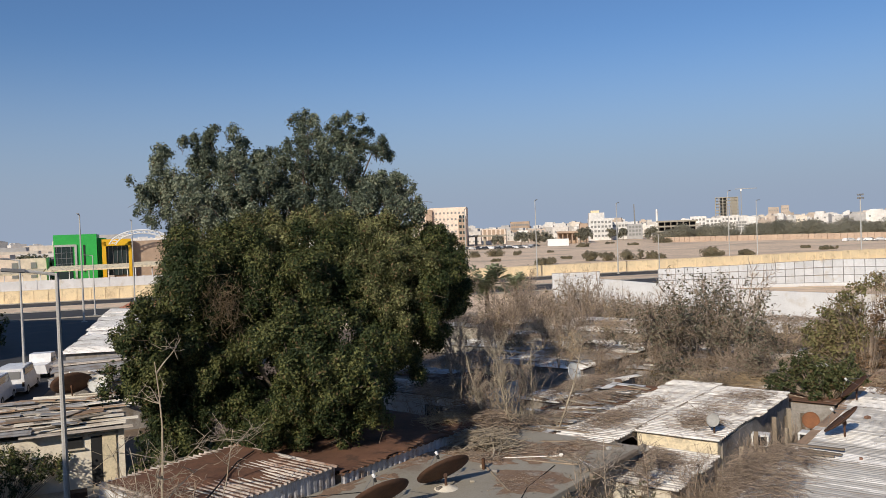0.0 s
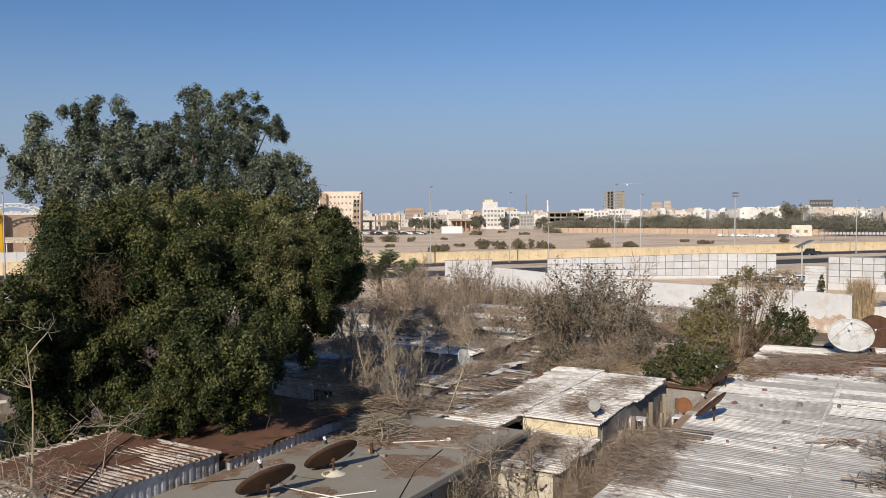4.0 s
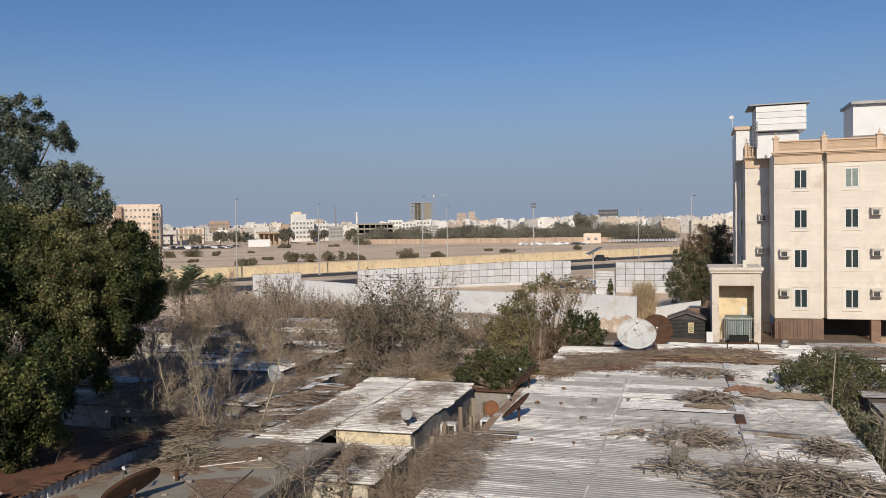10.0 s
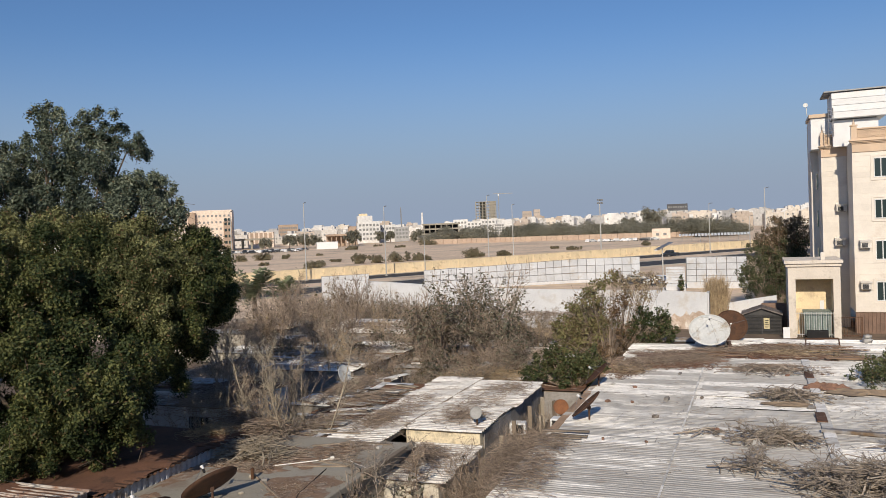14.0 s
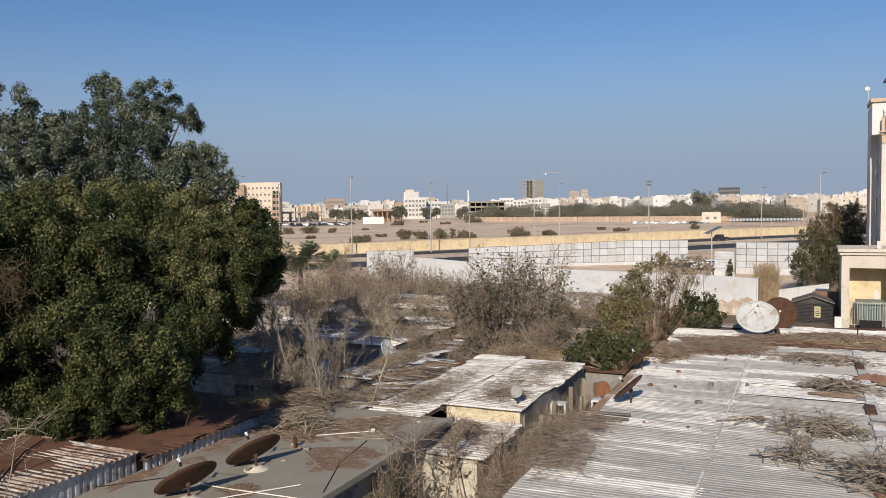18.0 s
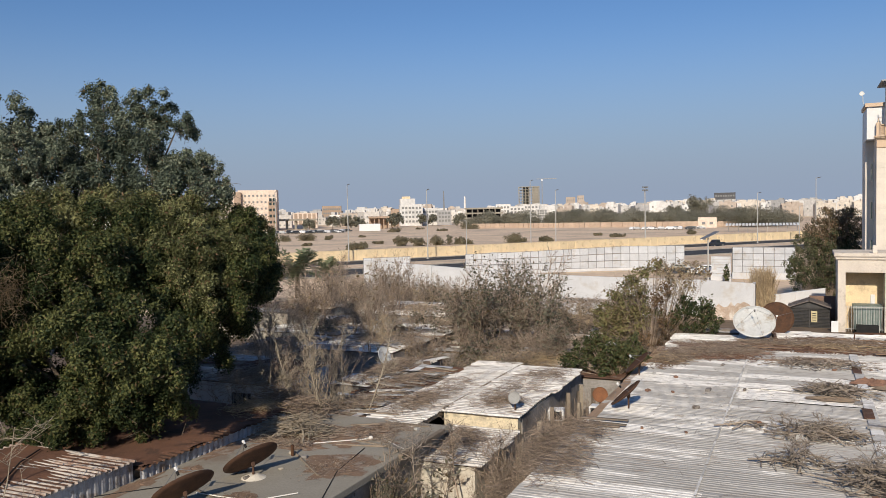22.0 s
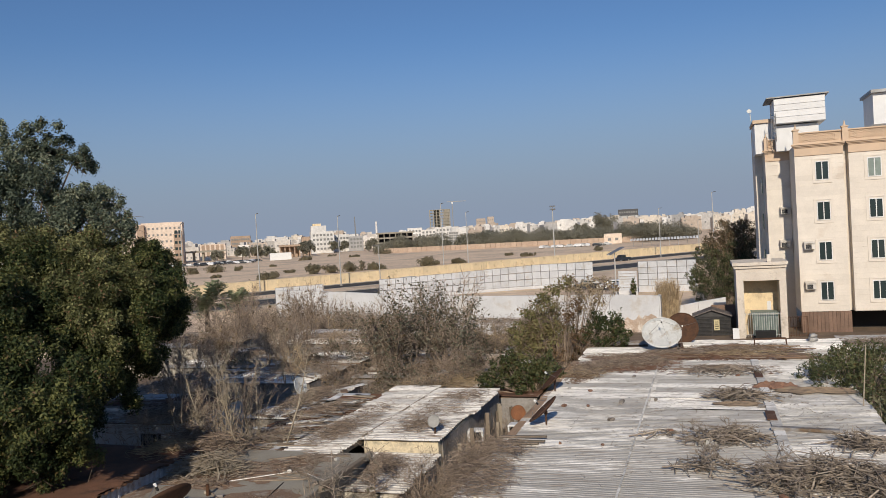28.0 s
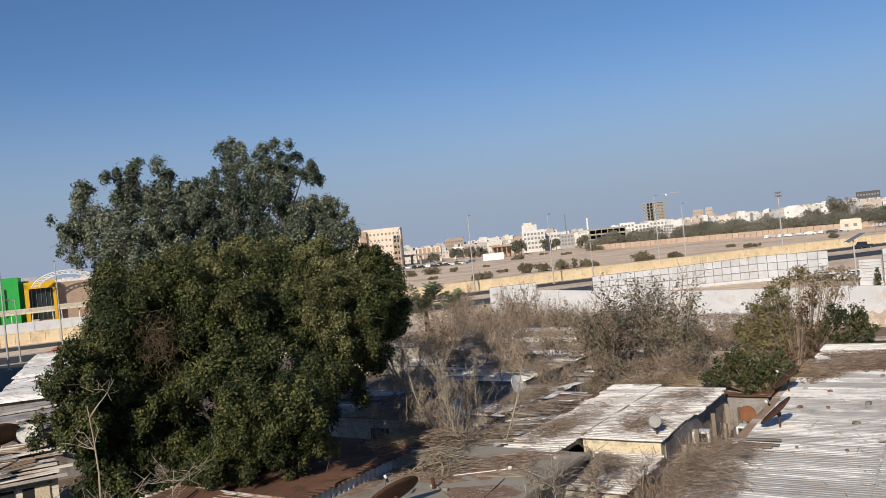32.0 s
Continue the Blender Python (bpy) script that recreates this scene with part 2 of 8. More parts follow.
TWIG = paint("dry_twig", (0.4, 0.315, 0.24), (0.25, 0.19, 0.145), 2.5, 0.95, fine=30, vary=0.4, island=True, bump=0)
BARK = paint("bark", (0.2, 0.155, 0.115), (0.12, 0.09, 0.065), 2, 0.95, fine=20, vary=0, bump=0.6)
PALE_BARK = paint("pale_bark", (0.42, 0.36, 0.27), (0.3, 0.25, 0.19), 3, 0.9, fine=25, vary=0)
STRAW = paint("straw", (0.52, 0.4, 0.25), (0.36, 0.265, 0.165), 2, 0.9, fine=25, vary=0.35, island=True, bump=0)
RUST = paint("rust_brown", (0.13, 0.065, 0.035), (0.08, 0.045, 0.03), 4, 0.8, 0.3, fine=20, vary=0.1)
DISH_WHITE = paint("dish_white", (0.66, 0.66, 0.63), (0.56, 0.56, 0.53), 3, 0.5, fine=14, stain=(0.4, 0.34, 0.26), stain_scale=2, stain_amount=0.25, vary=0.05, grit=0.35)
# near-black; inside openings it stands in for their shade
DARK = shiny("dark_void", (0.015, 0.015, 0.016), 0.8)
GLASS = shiny("dark_glass", (0.03, 0.045, 0.045), 0.12)
# mid-grey panes, paler and rougher than GLASS
GREY_GLASS = shiny("grey_glass", (0.2, 0.2, 0.19), 0.5)
BLACK_SLAT = paint("black_louvre", (0.085, 0.08, 0.075), (0.06, 0.06, 0.06), 3, 0.6)
GREEN_PAINT = paint("bright_green_cladding", (0.04, 0.42, 0.08), (0.035, 0.37, 0.07), 0.3, 0.5, fine=3, vary=0.03, grit=0.35)
YELLOW_PAINT = paint("amber_cladding", (0.72, 0.42, 0.02), (0.65, 0.38, 0.02), 0.3, 0.5, fine=3, vary=0.03, grit=0.35)
BIN_GREEN = paint("bin_green", (0.24, 0.29, 0.26), (0.18, 0.22, 0.2), 2, 0.6)
WHITE_PAINT = paint("white_paint", (0.75, 0.75, 0.74), (0.68, 0.68, 0.67), 1, 0.5, vary=0.05, grit=0.35)
BLACK = paint("black_rubber", (0.02, 0.02, 0.02), None, 3, 0.8)
CARDBOARD = paint("brown_board", (0.3, 0.2, 0.13), (0.22, 0.15, 0.1), 2, 0.9, vary=0.3)
SACK = paint("pale_rag", (0.6, 0.58, 0.54), (0.45, 0.43, 0.4), 3, 0.9, vary=0.3)
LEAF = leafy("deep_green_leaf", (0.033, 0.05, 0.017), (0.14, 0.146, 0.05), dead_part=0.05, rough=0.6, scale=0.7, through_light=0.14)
LEAF_GREY = leafy("grey_green_leaf", (0.095, 0.12, 0.082), (0.3, 0.325, 0.225), dead_part=0.03, rough=0.55, through_light=0.22)
# olive ficus leaf with sunlight put into its colour, for crown top and flank
LEAF_TOP_LIT = leafy("olive_lit_leaf", (0.105, 0.115, 0.045), (0.31, 0.305, 0.135), dead=(0.2, 0.13, 0.07), dead_part=0.06, rough=0.55, scale=0.7, through_light=0.25)
LEAF_GARDEN = leafy("garden_leaf", (0.07, 0.085, 0.04), (0.155, 0.16, 0.08), dead=(0.15, 0.11, 0.065), dead_part=0.14, scale=0.25)
LEAF_BUSH = leafy("bush_leaf", (0.05, 0.068, 0.026), (0.13, 0.135, 0.058), dead_part=0.1)
LEAF_DRY = leafy("dry_leaf", (0.2, 0.145, 0.085), (0.34, 0.26, 0.16), dead_part=0.1)
# distant foliage: haze is put into the colour, paler and greyer than the leaves
LEAF_HAZED = leafy("hazed_leaf", (0.22, 0.215, 0.165), (0.32, 0.3, 0.23), dead_part=0.05, scale=0.05, through_light=0.3)
LEAF_OLIVE = leafy("olive_leaf", (0.12, 0.135, 0.05), (0.27, 0.24, 0.11), dead=(0.24, 0.18, 0.105), dead_part=0.32)
LEAF_RUSSET = leafy("russet_leaf", (0.17, 0.105, 0.06), (0.3, 0.2, 0.12), dead_part=0.2)
LEAF_STRAW = leafy("straw_leaf", (0.34, 0.27, 0.17), (0.5, 0.41, 0.27), dead=(0.26, 0.17, 0.1), dead_part=0.2)
LEAF_RUST_GREEN = leafy("browning_leaf", (0.13, 0.11, 0.065), (0.23, 0.185, 0.11), dead=(0.24, 0.15, 0.09), dead_part=0.3, scale=0.3)
LEAF_DUSK = leafy("dusky_leaf", (0.13, 0.125, 0.085), (0.25, 0.225, 0.16), dead_part=0.1)
LEAF_SCRUB = leafy("scrub_leaf", (0.24, 0.22, 0.145), (0.34, 0.305, 0.2), dead=(0.3, 0.22, 0.14), dead_part=0.2, scale=0.2, through_light=0.42)
LEAF_PALM = leafy("palm_leaf", (0.22, 0.25, 0.145), (0.34, 0.36, 0.21), dead_part=0.12, through_light=0.3)
LEAF_CREEPER = leafy("creeper_leaf", (0.085, 0.1, 0.045), (0.19, 0.2, 0.09), dead_part=0.12, rough=0.6, scale=0.6, through_light=0.22)
LEAF_SAGE = leafy("sage_leaf", (0.14, 0.15, 0.085), (0.24, 0.235, 0.14), dead_part=0.12, scale=0.2)
OLD_SHEET = paint("old_brown_sheet", (0.55, 0.49, 0.41), (0.4, 0.34, 0.28), 0.6, 0.9, fine=8, stain=(0.2, 0.14, 0.1), stain_scale=0.7, stain_amount=0.35, vary=0.2, stretch=(0.5, 1.5, 1), rot=-31)
PALE_PLASTER = paint("pale_plaster", (0.72, 0.66, 0.55), (0.64, 0.58, 0.48), 0.8, 0.95, fine=10, stain=(0.45, 0.38, 0.3), stain_scale=0.8, stain_amount=0.25, grit=0.4)


# ---- geometry helpers ----
class Shape:
    """Corners and faces of one mesh, gathered piece by piece."""

    def __init__(self):
        self.v, self.f = [], []

    def add(self, verts, faces):
        k = len(self.v)
        self.v += [tuple(p) for p in verts]
        self.f += [tuple(i + k for i in q) for q in faces]
        return self

    def box(self, c, s, m=None, chamfer=0.0):
        x, y, z = s[0] / 2, s[1] / 2, s[2] / 2
        if chamfer:
            b = min(chamfer, x * 0.45, y * 0.45, z * 0.45)
            ps, fs = [], []
            for sz in (-1, 1):
                for dz, inset in ((z, b), (z - b, 0)) if sz > 0 else ((z, b), (z - b, 0)):
                    k = len(ps)
                    X, Y = x - inset, y - inset
                    ps += [(-X + 0, -Y, sz * dz), (X, -Y, sz * dz), (X, Y, sz * dz), (-X, Y, sz * dz)]
            # rings: 0 bottom cap, 4 bottom, 8 top cap, 12 top
            fs = [(3, 2, 1, 0), (8, 9, 10, 11)]
            for i in range(4):
                j = (i + 1) % 4
                fs += [(i, j, 4 + j, 4 + i), (4 + i, 4 + j, 12 + j, 12 + i), (12 + i, 12 + j, 8 + j, 8 + i)]
        else:
            ps = [(i * x, j * y, k * z) for k in (-1, 1) for j in (-1, 1) for i in (-1, 1)]
            fs = [(0, 2, 3, 1), (4, 5, 7, 6), (0, 1, 5, 4), (2, 6, 7, 3), (0, 4, 6, 2), (1, 3, 7, 5)]
        off = Vector(c)
        return self.add([(m @ Vector(p) if m else Vector(p)) + off for p in ps], fs)

    def tube(self, a, b, r0, r1=None, n=8, caps=True):
        a, b = Vector(a), Vector(b)
        r1 = r0 if r1 is None else r1
        d = (b - a).normalized()
        s = d.orthogonal().normalized()
        t = d.cross(s)
        ps = [p + (s * math.cos(2 * math.pi * i / n) + t * math.sin(2 * math.pi * i / n)) * r for p, r in ((a, r0), (b, r1)) for i in range(n)]
        fs = [(i, (i + 1) % n, n + (i + 1) % n, n + i) for i in range(n)]
        if caps:
            fs += [tuple(range(n))[::-1], tuple(range(n, 2 * n))]
        return self.add(ps, fs)

    def path(self, pts, r0, r1, n=6):
        for i in range(len(pts) - 1):
            k, k2 = i / (len(pts) - 1), (i + 1) / (len(pts) - 1)
            self.tube(pts[i], pts[i + 1], r0 + (r1 - r0) * k, r0 + (r1 - r0) * k2, n, i in (0, len(pts) - 2))
        return self

    def lump(self, r, seed):
        """An uneven broken stone."""
        g = random.Random(seed)
        one = Shape().box((0, 0, 0), (r * 2.6, r * 2, r * 1.5), chamfer=r * 0.6)
        return self.add([tuple(c * g.uniform(0.7, 1.2) for c in p) for p in one.v], one.f)

    def prism(self, pts, z0, z1):
        """An upright block over the plan pts."""
        n = len(pts)
        area = sum(pts[i][0] * pts[(i + 1) % n][1] - pts[(i + 1) % n][0] * pts[i][1] for i in range(n))
        pts = pts if area > 0 else pts[::-1]
        ps = [(*p[:2], z0) for p in pts] + [(*p[:2], z1) for p in pts]
        fs = [(i, (i + 1) % n, n + (i + 1) % n, n + i) for i in range(n)] + [tuple(range(n))[::-1], tuple(range(n, 2 * n))]
        return self.add(ps, fs)

    def bowl(self, radius, depth, thick=0.02, rings=6, n=28):
        """A dish that opens upwards (+z), with its rim at z = depth."""
        ps, fs = [], []
        for side in (0, 1):
            for i in range(rings + 1):
                r = radius * i / rings
                z = depth * (i / rings) ** 2 - side * thick
                ps += [(r * math.cos(2 * math.pi * j / n), r * math.sin(2 * math.pi * j / n), z) for j in range(n)]
        w = (rings + 1) * n
        for i in range(rings):
            for j in range(n):
                j2 = (j + 1) % n
                fs.append((i * n + j, i * n + n + j, i * n + n + j2, i * n + j2))
                fs.append((w + i * n + j, w + i * n + j2, w + i * n + n + j2, w + i * n + n + j))
        for j in range(n):
            j2 = (j + 1) % n
            fs.append((rings * n + j, w + rings * n + j, w + rings * n + j2, rings * n + j2))
        return self.add(ps, fs)

    def moved(self, m):
        self.v = [tuple(m @ Vector(p)) for p in self.v]
        return self

    def mesh(self, name, material):
        me = bpy.data.meshes.new(name)
        me.from_pydata(self.v, [], self.f)
        me.materials.append(material)
        me.update()
        return me


def part(name, shape, material, parent=None, label="", m=None, smooth=False):
    """One mesh object, under a thing or a part where parent is given."""
    me = shape.mesh(name, material) if isinstance(shape, Shape) else shape
    if smooth:
        me.polygons.foreach_set("use_smooth", [True] * len(me.polygons))
    ob = new(name, me)
    if parent:
        ob.parent = parent
    if m:
        ob.matrix_local = m
    if label:
        ob["label"] = label
    return ob


def thing(name, label, category, at=(0, 0, 0), turn=0, group="", kind=""):
    ob = new(name)
    ob.empty_display_size = 0.3
    ob.matrix_world = pose(*at, 0, 0, turn)
    return tagged(ob, label, category, group, kind)


def bulk(name, verts, quads, material, parent=None):
    """A mesh from arrays of corners and of four-cornered or three-cornered faces."""
    me = bpy.data.meshes.new(name)
    k = quads.shape[1]
    me.vertices.add(len(verts))
    me.vertices.foreach_set("co", np.asarray(verts, np.float32).ravel())
    me.loops.add(quads.size)
    me.loops.foreach_set("vertex_index", quads.astype(np.int32).ravel())
    me.polygons.add(len(quads))
    me.polygons.foreach_set("loop_start", np.arange(0, quads.size, k, dtype=np.int32))
    me.materials.append(material)
    me.update(calc_edges=True)
    ob = new(name, me)
    if parent:
        ob.parent = parent
    return ob


def unit(a):
    return a / np.maximum(np.linalg.norm(a, axis=-1, keepdims=True), 1e-9)


def leaf_mesh(name, centres, outward, size, material, parent=None, rng=None, slim=0.5, fold=0.25):
    """Small folded leaves at the centres: two faces each along a midrib."""
    k = len(centres)
    nrm = unit(outward + rng.normal(0, 0.65, (k, 3)))
    a = unit(np.cross(nrm, rng.normal(0, 1, (k, 3))))
    b = np.cross(nrm, a)
    s = size * rng.uniform(0.6, 1.35, (k, 1))
    tip, tail = centres + a * s, centres - a * s
    left = centres + b * s * slim + nrm * s * fold
    right = centres - b * s * slim + nrm * s * fold
    verts = np.stack([tail, right, tip, left], 1).reshape(-1, 3)
    i = np.arange(k)[:, None] * 4
    faces = np.concatenate([i + [0, 1, 2], i + [0, 2, 3]], 1).reshape(-1, 3)
    return bulk(name, verts, faces, material, parent)


def lobe_points(lobes, density, rng, subs=30, lump=(0.1, 0.26), deep=0.35, out=0.95):
    """Points and outward ways on lumps that sit on uneven lobes (x, y, z, radius)."""
    pts, outs = [], []
    for x, y, z, r in lobes:
        k = max(12, int(density * r * r))
        n = max(5, int(subs * min(1.6, 0.5 + 0.5 * r)))
        d = unit(rng.normal(0, 1, (n, 3)) + np.array([0, 0, 0.15]))
        c = d * np.array([1, 1, 0.95]) * r * rng.uniform(deep, out, (n, 1))
        rad = r * rng.uniform(*lump, n) + 0.06
        pick = rng.integers(0, n, k)
        e = unit(rng.normal(0, 1, (k, 3)) + d[pick] * 0.7 + np.array([0, 0, 0.25]))
        p = c[pick] + e * (rad[pick] * rng.uniform(0.55, 1.1, k) + rng.normal(0, 0.06, k))[:, None] * np.array([1, 1, 1.15])
        pts.append(p + np.array([x, y, z]))
        outs.append(e + np.array([0, 0, 0.35]))
    return np.concatenate(pts), np.concatenate(outs)


def stick_mesh(name, a, b, r0, r1, material, parent=None):
    """Thin three-sided tapering sticks from the points a to the points b."""
    d = unit(b - a)
    s = unit(np.cross(d, np.where(abs(d[:, 2:]) > 0.9, [[1.0, 0, 0]], [[0, 0, 1.0]])))
    t = np.cross(d, s)
    ring = [s * math.cos(q) + t * math.sin(q) for q in (0, 2.1, 4.2)]
    r0, r1 = np.broadcast_to(r0, (len(a),))[:, None], np.broadcast_to(r1, (len(a),))[:, None]
    verts = np.stack([a + ring[0] * r0, a + ring[1] * r0, a + ring[2] * r0, b + ring[0] * r1, b + ring[1] * r1, b + ring[2] * r1], 1).reshape(-1, 3)
    i = np.arange(len(a))[:, None] * 6
    faces = np.concatenate([i + [0, 1, 4, 3], i + [1, 2, 5, 4], i + [2, 0, 3, 5]], 1).reshape(-1, 4)
    return bulk(name, verts, faces, material, parent)


TURN = 31.0
CT, ST = math.cos(radians(TURN)), math.sin(radians(TURN))


def G(v, u, z=0.0):
    """A place in the quarter's own grid: v along the eaves, u away from the camera."""
    return Vector((v * CT + u * ST, -v * ST + u * CT, z))



# ---- ground, roads, far walls ----
rng = np.random.default_rng(7)


def ground_sheet():
    n = 60
    s = np.linspace(-1, 1, n)
    ax = np.sign(s) * abs(s) ** 2.2 * 2600
    X, Y = np.meshgrid(ax, ax + 300)
    Z = np.zeros_like(X) + 0.25 * np.sin(X * 0.021) * np.cos(Y * 0.017) * np.clip((np.hypot(X, Y) - 230) / 150, 0, 1) - 0.02
    i = np.arange(n * n).reshape(n, n)
    q = np.stack([i[:-1, :-1], i[:-1, 1:], i[1:, 1:], i[1:, :-1]], -1).reshape(-1, 4)
    ob = bulk("ground", np.stack([X, Y, Z], -1).reshape(-1, 3), q, SAND)
    return tagged(ob, "dry pinkish-tan desert sand reaching the horizon", "ground", kind="structure")


ground_sheet()


def slab(name, pts, z, mat, label, category, thick=0.1):
    return tagged(part(name, Shape().prism(pts, z - thick, z), mat), label, category, kind="structure")


def wall_y(x, off=0.0):
    """The far boundary wall's line; off: metres towards the camera."""
    return 170.5 + 0.39 * x - off * 1.073


def band(x0, x1, o0, o1):
    return [(x0, wall_y(x0, o0)), (x1, wall_y(x1, o0)), (x1, wall_y(x1, o1)), (x0, wall_y(x0, o1))]


slab("road_far", band(-260, 330, 2, 14), 0.03, ASPHALT, "grey asphalt highway lanes along the yellow wall", "road")
slab("road_near", band(-260, 330, 24, 38), 0.034, ASPHALT, "grey asphalt highway lanes beside the median", "road")
slab("median", band(-260, 330, 14.3, 23.7), 0.16, SAND, "dusty sand median between the highway lanes", "median", 0.2)
for n_, o in enumerate((1.8, 14.15, 23.85, 38.15)):
    slab("kerb_%d" % (n_ + 1), band(-260, 330, o - 0.15, o + 0.15), 0.19, KERB, "pale concrete kerb along the highway", "kerb", 0.25)
slab("side_street", [(-90, 38), (-30.5, 38), (-33.5, 50), (-40, 64), (-56, 104), (-58, 112), (-110, 112)], 0.042, ASPHALT, "dark asphalt side street in shade", "road")
slab("yard", [tuple(G(v, u)[:2]) for v, u in ((-48, 4), (12, 4), (16, 60), (14, 76), (-40, 76), (-62, 60), (-58, 30))], 0.03, DIRT, "brown dirt yard strewn with litter", "ground")


def long_wall(name, label, x0, x1, step, off, h, mat, thick=0.25, pilaster=0.35, cap=True):
    """A wall in panels between pilasters along the highway's line."""
    ang = math.atan(0.39)
    t = thing(name, label, "wall", kind="structure")
    run = step / math.cos(ang)
    pane = Shape().box((0, 0, h / 2), (run - pilaster, thick, h), chamfer=0.02).mesh("panel", mat)
    post = Shape().box((0, 0, (h + 0.12) / 2), (pilaster, thick + 0.12, h + 0.12), chamfer=0.03).mesh("pilaster", mat)
    top = Shape().box((0, 0, h + 0.06), (run - pilaster, thick + 0.1, 0.12), chamfer=0.02).mesh("coping", mat)
    k = int((x1 - x0) / step)
    for i in range(k + 1):
        x = x0 + i * step
        part("pilaster", post, mat, t, m=Matrix.Translation((x, wall_y(x, off), 0)) @ Matrix.Rotation(ang, 4, "Z"))
        if i < k:
            mm = Matrix.Translation((x + step / 2, wall_y(x + step / 2, off), 0)) @ Matrix.Rotation(ang, 4, "Z")
            part("panel", pane, mat, t, m=mm)
            if cap:
                part("coping", top, mat, t, m=mm)
    return t


long_wall("boundary_wall", "long yellow-painted boundary wall with pilasters beside the highway", -132, 210, 2.25, 0, 2.2, YELLOW_WALL, pilaster=0.28)
long_wall("compound_wall", "white-painted compound wall behind the yellow wall", -175, -45, 6.5, -22, 3.2, WHITE_WALL, cap=False)


# ---- hoarding: white panels on steel frames ----
def hoarding(name, pts, z0, h, rows, label):
    t = thing(name, label, "hoarding")
    me_cache = {}
    for (x0, y0, a0), (x1, y1, a1) in zip(pts[:-1], pts[1:]):
        run = math.hypot(x1 - x0, y1 - y0)
        k = max(1, round(run / 1.35))
        w = run / k
        turn = math.atan2(y1 - y0, x1 - x0)
        for i in range(k):
            f = (i + 0.5) / k
            top = a0 + (a1 - a0) * f
            ph = (h * top) / rows
            for r in range(rows):
                key = (round(w, 2), round(ph, 1))
                if key not in me_cache:
                    s = Shape().box((0, 0, 0), (w - 0.09, 0.05, ph - 0.08), chamfer=0.012)
                    me_cache[key] = s.mesh("panel", PANEL)
                tilt = pose(0, 0, 0, random.uniform(-0.8, 0.8), 0, random.uniform(-0.8, 0.8))
                part("panel", me_cache[key], PANEL, t, m=Matrix.Translation((x0 + (x1 - x0) * f, y0 + (y1 - y0) * f, z0 + ph * (r + 0.5))) @ Matrix.Rotation(turn, 4, "Z") @ tilt)
            part("post", Shape().box((0, 0, h * top / 2 + z0 / 2), (0.08, 0.06, h * top + z0)), FRAME_GREY, t, m=Matrix.Translation((x0 + (x1 - x0) * i / k, y0 + (y1 - y0) * i / k + 0.06, 0)))
        for r in range(rows + 1):
            s = Shape()
            s.tube((x0, y0 + 0.07, z0 + h * a0 * r / rows), (x1, y1 + 0.07, z0 + h * a1 * r / rows), 0.05, n=4)
            part("rail", s, FRAME_GREY, t)
        part("footing", Shape().box((0, 0, z0 / 2), (run, 0.35, z0), chamfer=0.03), WHITE_WALL, t, m=Matrix.Translation(((x0 + x1) / 2, (y0 + y1) / 2, 0)) @ Matrix.Rotation(turn, 4, "Z"))
    return t


hoarding("hoarding", [(17.9, 125.8, 0.88), (29.5, 124.6, 0.98), (43, 124.5, 1.12), (52.3, 121.2, 1.12)], 0.5, 3.05, 3, "curved white panel hoarding on a grey steel frame")
hoarding("hoarding", [(52.1, 104.8, 1.0), (58.6, 100.1, 1.0)], 0.9, 3.45, 4, "white panel hoarding on a white concrete footing")
hoarding("hoarding", [(1.8, 131, 1.0), (9.5, 130.6, 1.06)], 0.5, 2.2, 2, "short stretch of low white panel hoarding")

# ---- white yard wall ----
t_ = thing("yard_wall", "long whitewashed plaster yard wall with peeling foot", "wall", turn=-TURN, kind="structure")
vv = [-43, -35, -28, -21, -14, -8.6, -4.2]
for a, b in zip(vv[:-1], vv[1:]):
    ha, hb = (float(np.interp(c, [-43, -35, -28, -21, -14, -8.6, -8.5, -4.2], [5.0, 4.55, 4.08, 3.76, 3.6, 3.52, 3.32, 3.3])) for c in (a, b - 0.03))
    part("wall_panel", Shape().prism([(a, 0), (b - 0.03, 0), (b - 0.03, hb), (a, ha)], -0.14, 0.14).moved(Matrix.Translation((0, 74 + 0.05 * math.sin(a), 0)) @ Matrix.Rotation(radians(90), 4, "X")), WHITE_WALL, t_)
PEELED = paint("bare_render", (0.4, 0.3, 0.225), (0.5, 0.4, 0.32), 2.5, 0.95, fine=14, stain=(0.68, 0.63, 0.56), stain_scale=1.6, stain_amount=0.4, bump=0.5)
edge_ = random.Random(8)
foot = [(-12.0 + 0.26 * i, max(0.15, 0.35 + 0.045 * i * (i > 12) - (0.4 if i > 28 else 0) + edge_.uniform(-0.22, 0.3))) for i in range(30)]
for (a, za), (b, zb) in zip(foot[:-1], foot[1:]):
    part("peeled_patch", Shape().prism([(a, 0), (b, 0), (b, zb), (a, za)], -0.004, 0.004).moved(Matrix.Translation((0, 73.8, 0)) @ Matrix.Rotation(radians(90), 4, "X")), PEELED, t_)
part("wall_end", Shape().box((-4.25, 77.5, 1.6), (0.28, 6.6, 3.2), chamfer=0.03), WHITE_WALL, t_)
t_ = thing("garden_wall", "low whitewashed wall sloping up beside the porch", "wall", turn=-TURN, kind="structure")
for a, b, ha, hb in ((-3.4, -1.0, 1.3, 1.75), (-0.98, 1.6, 1.75, 2.15)):
    part("wall_panel", Shape().prism([(a, 0), (b, 0), (b, hb), (a, ha)], -0.125, 0.125).moved(Matrix.Translation((0, 83, 0)) @ Matrix.Rotation(radians(90), 4, "X")), WHITE_WALL, t_)


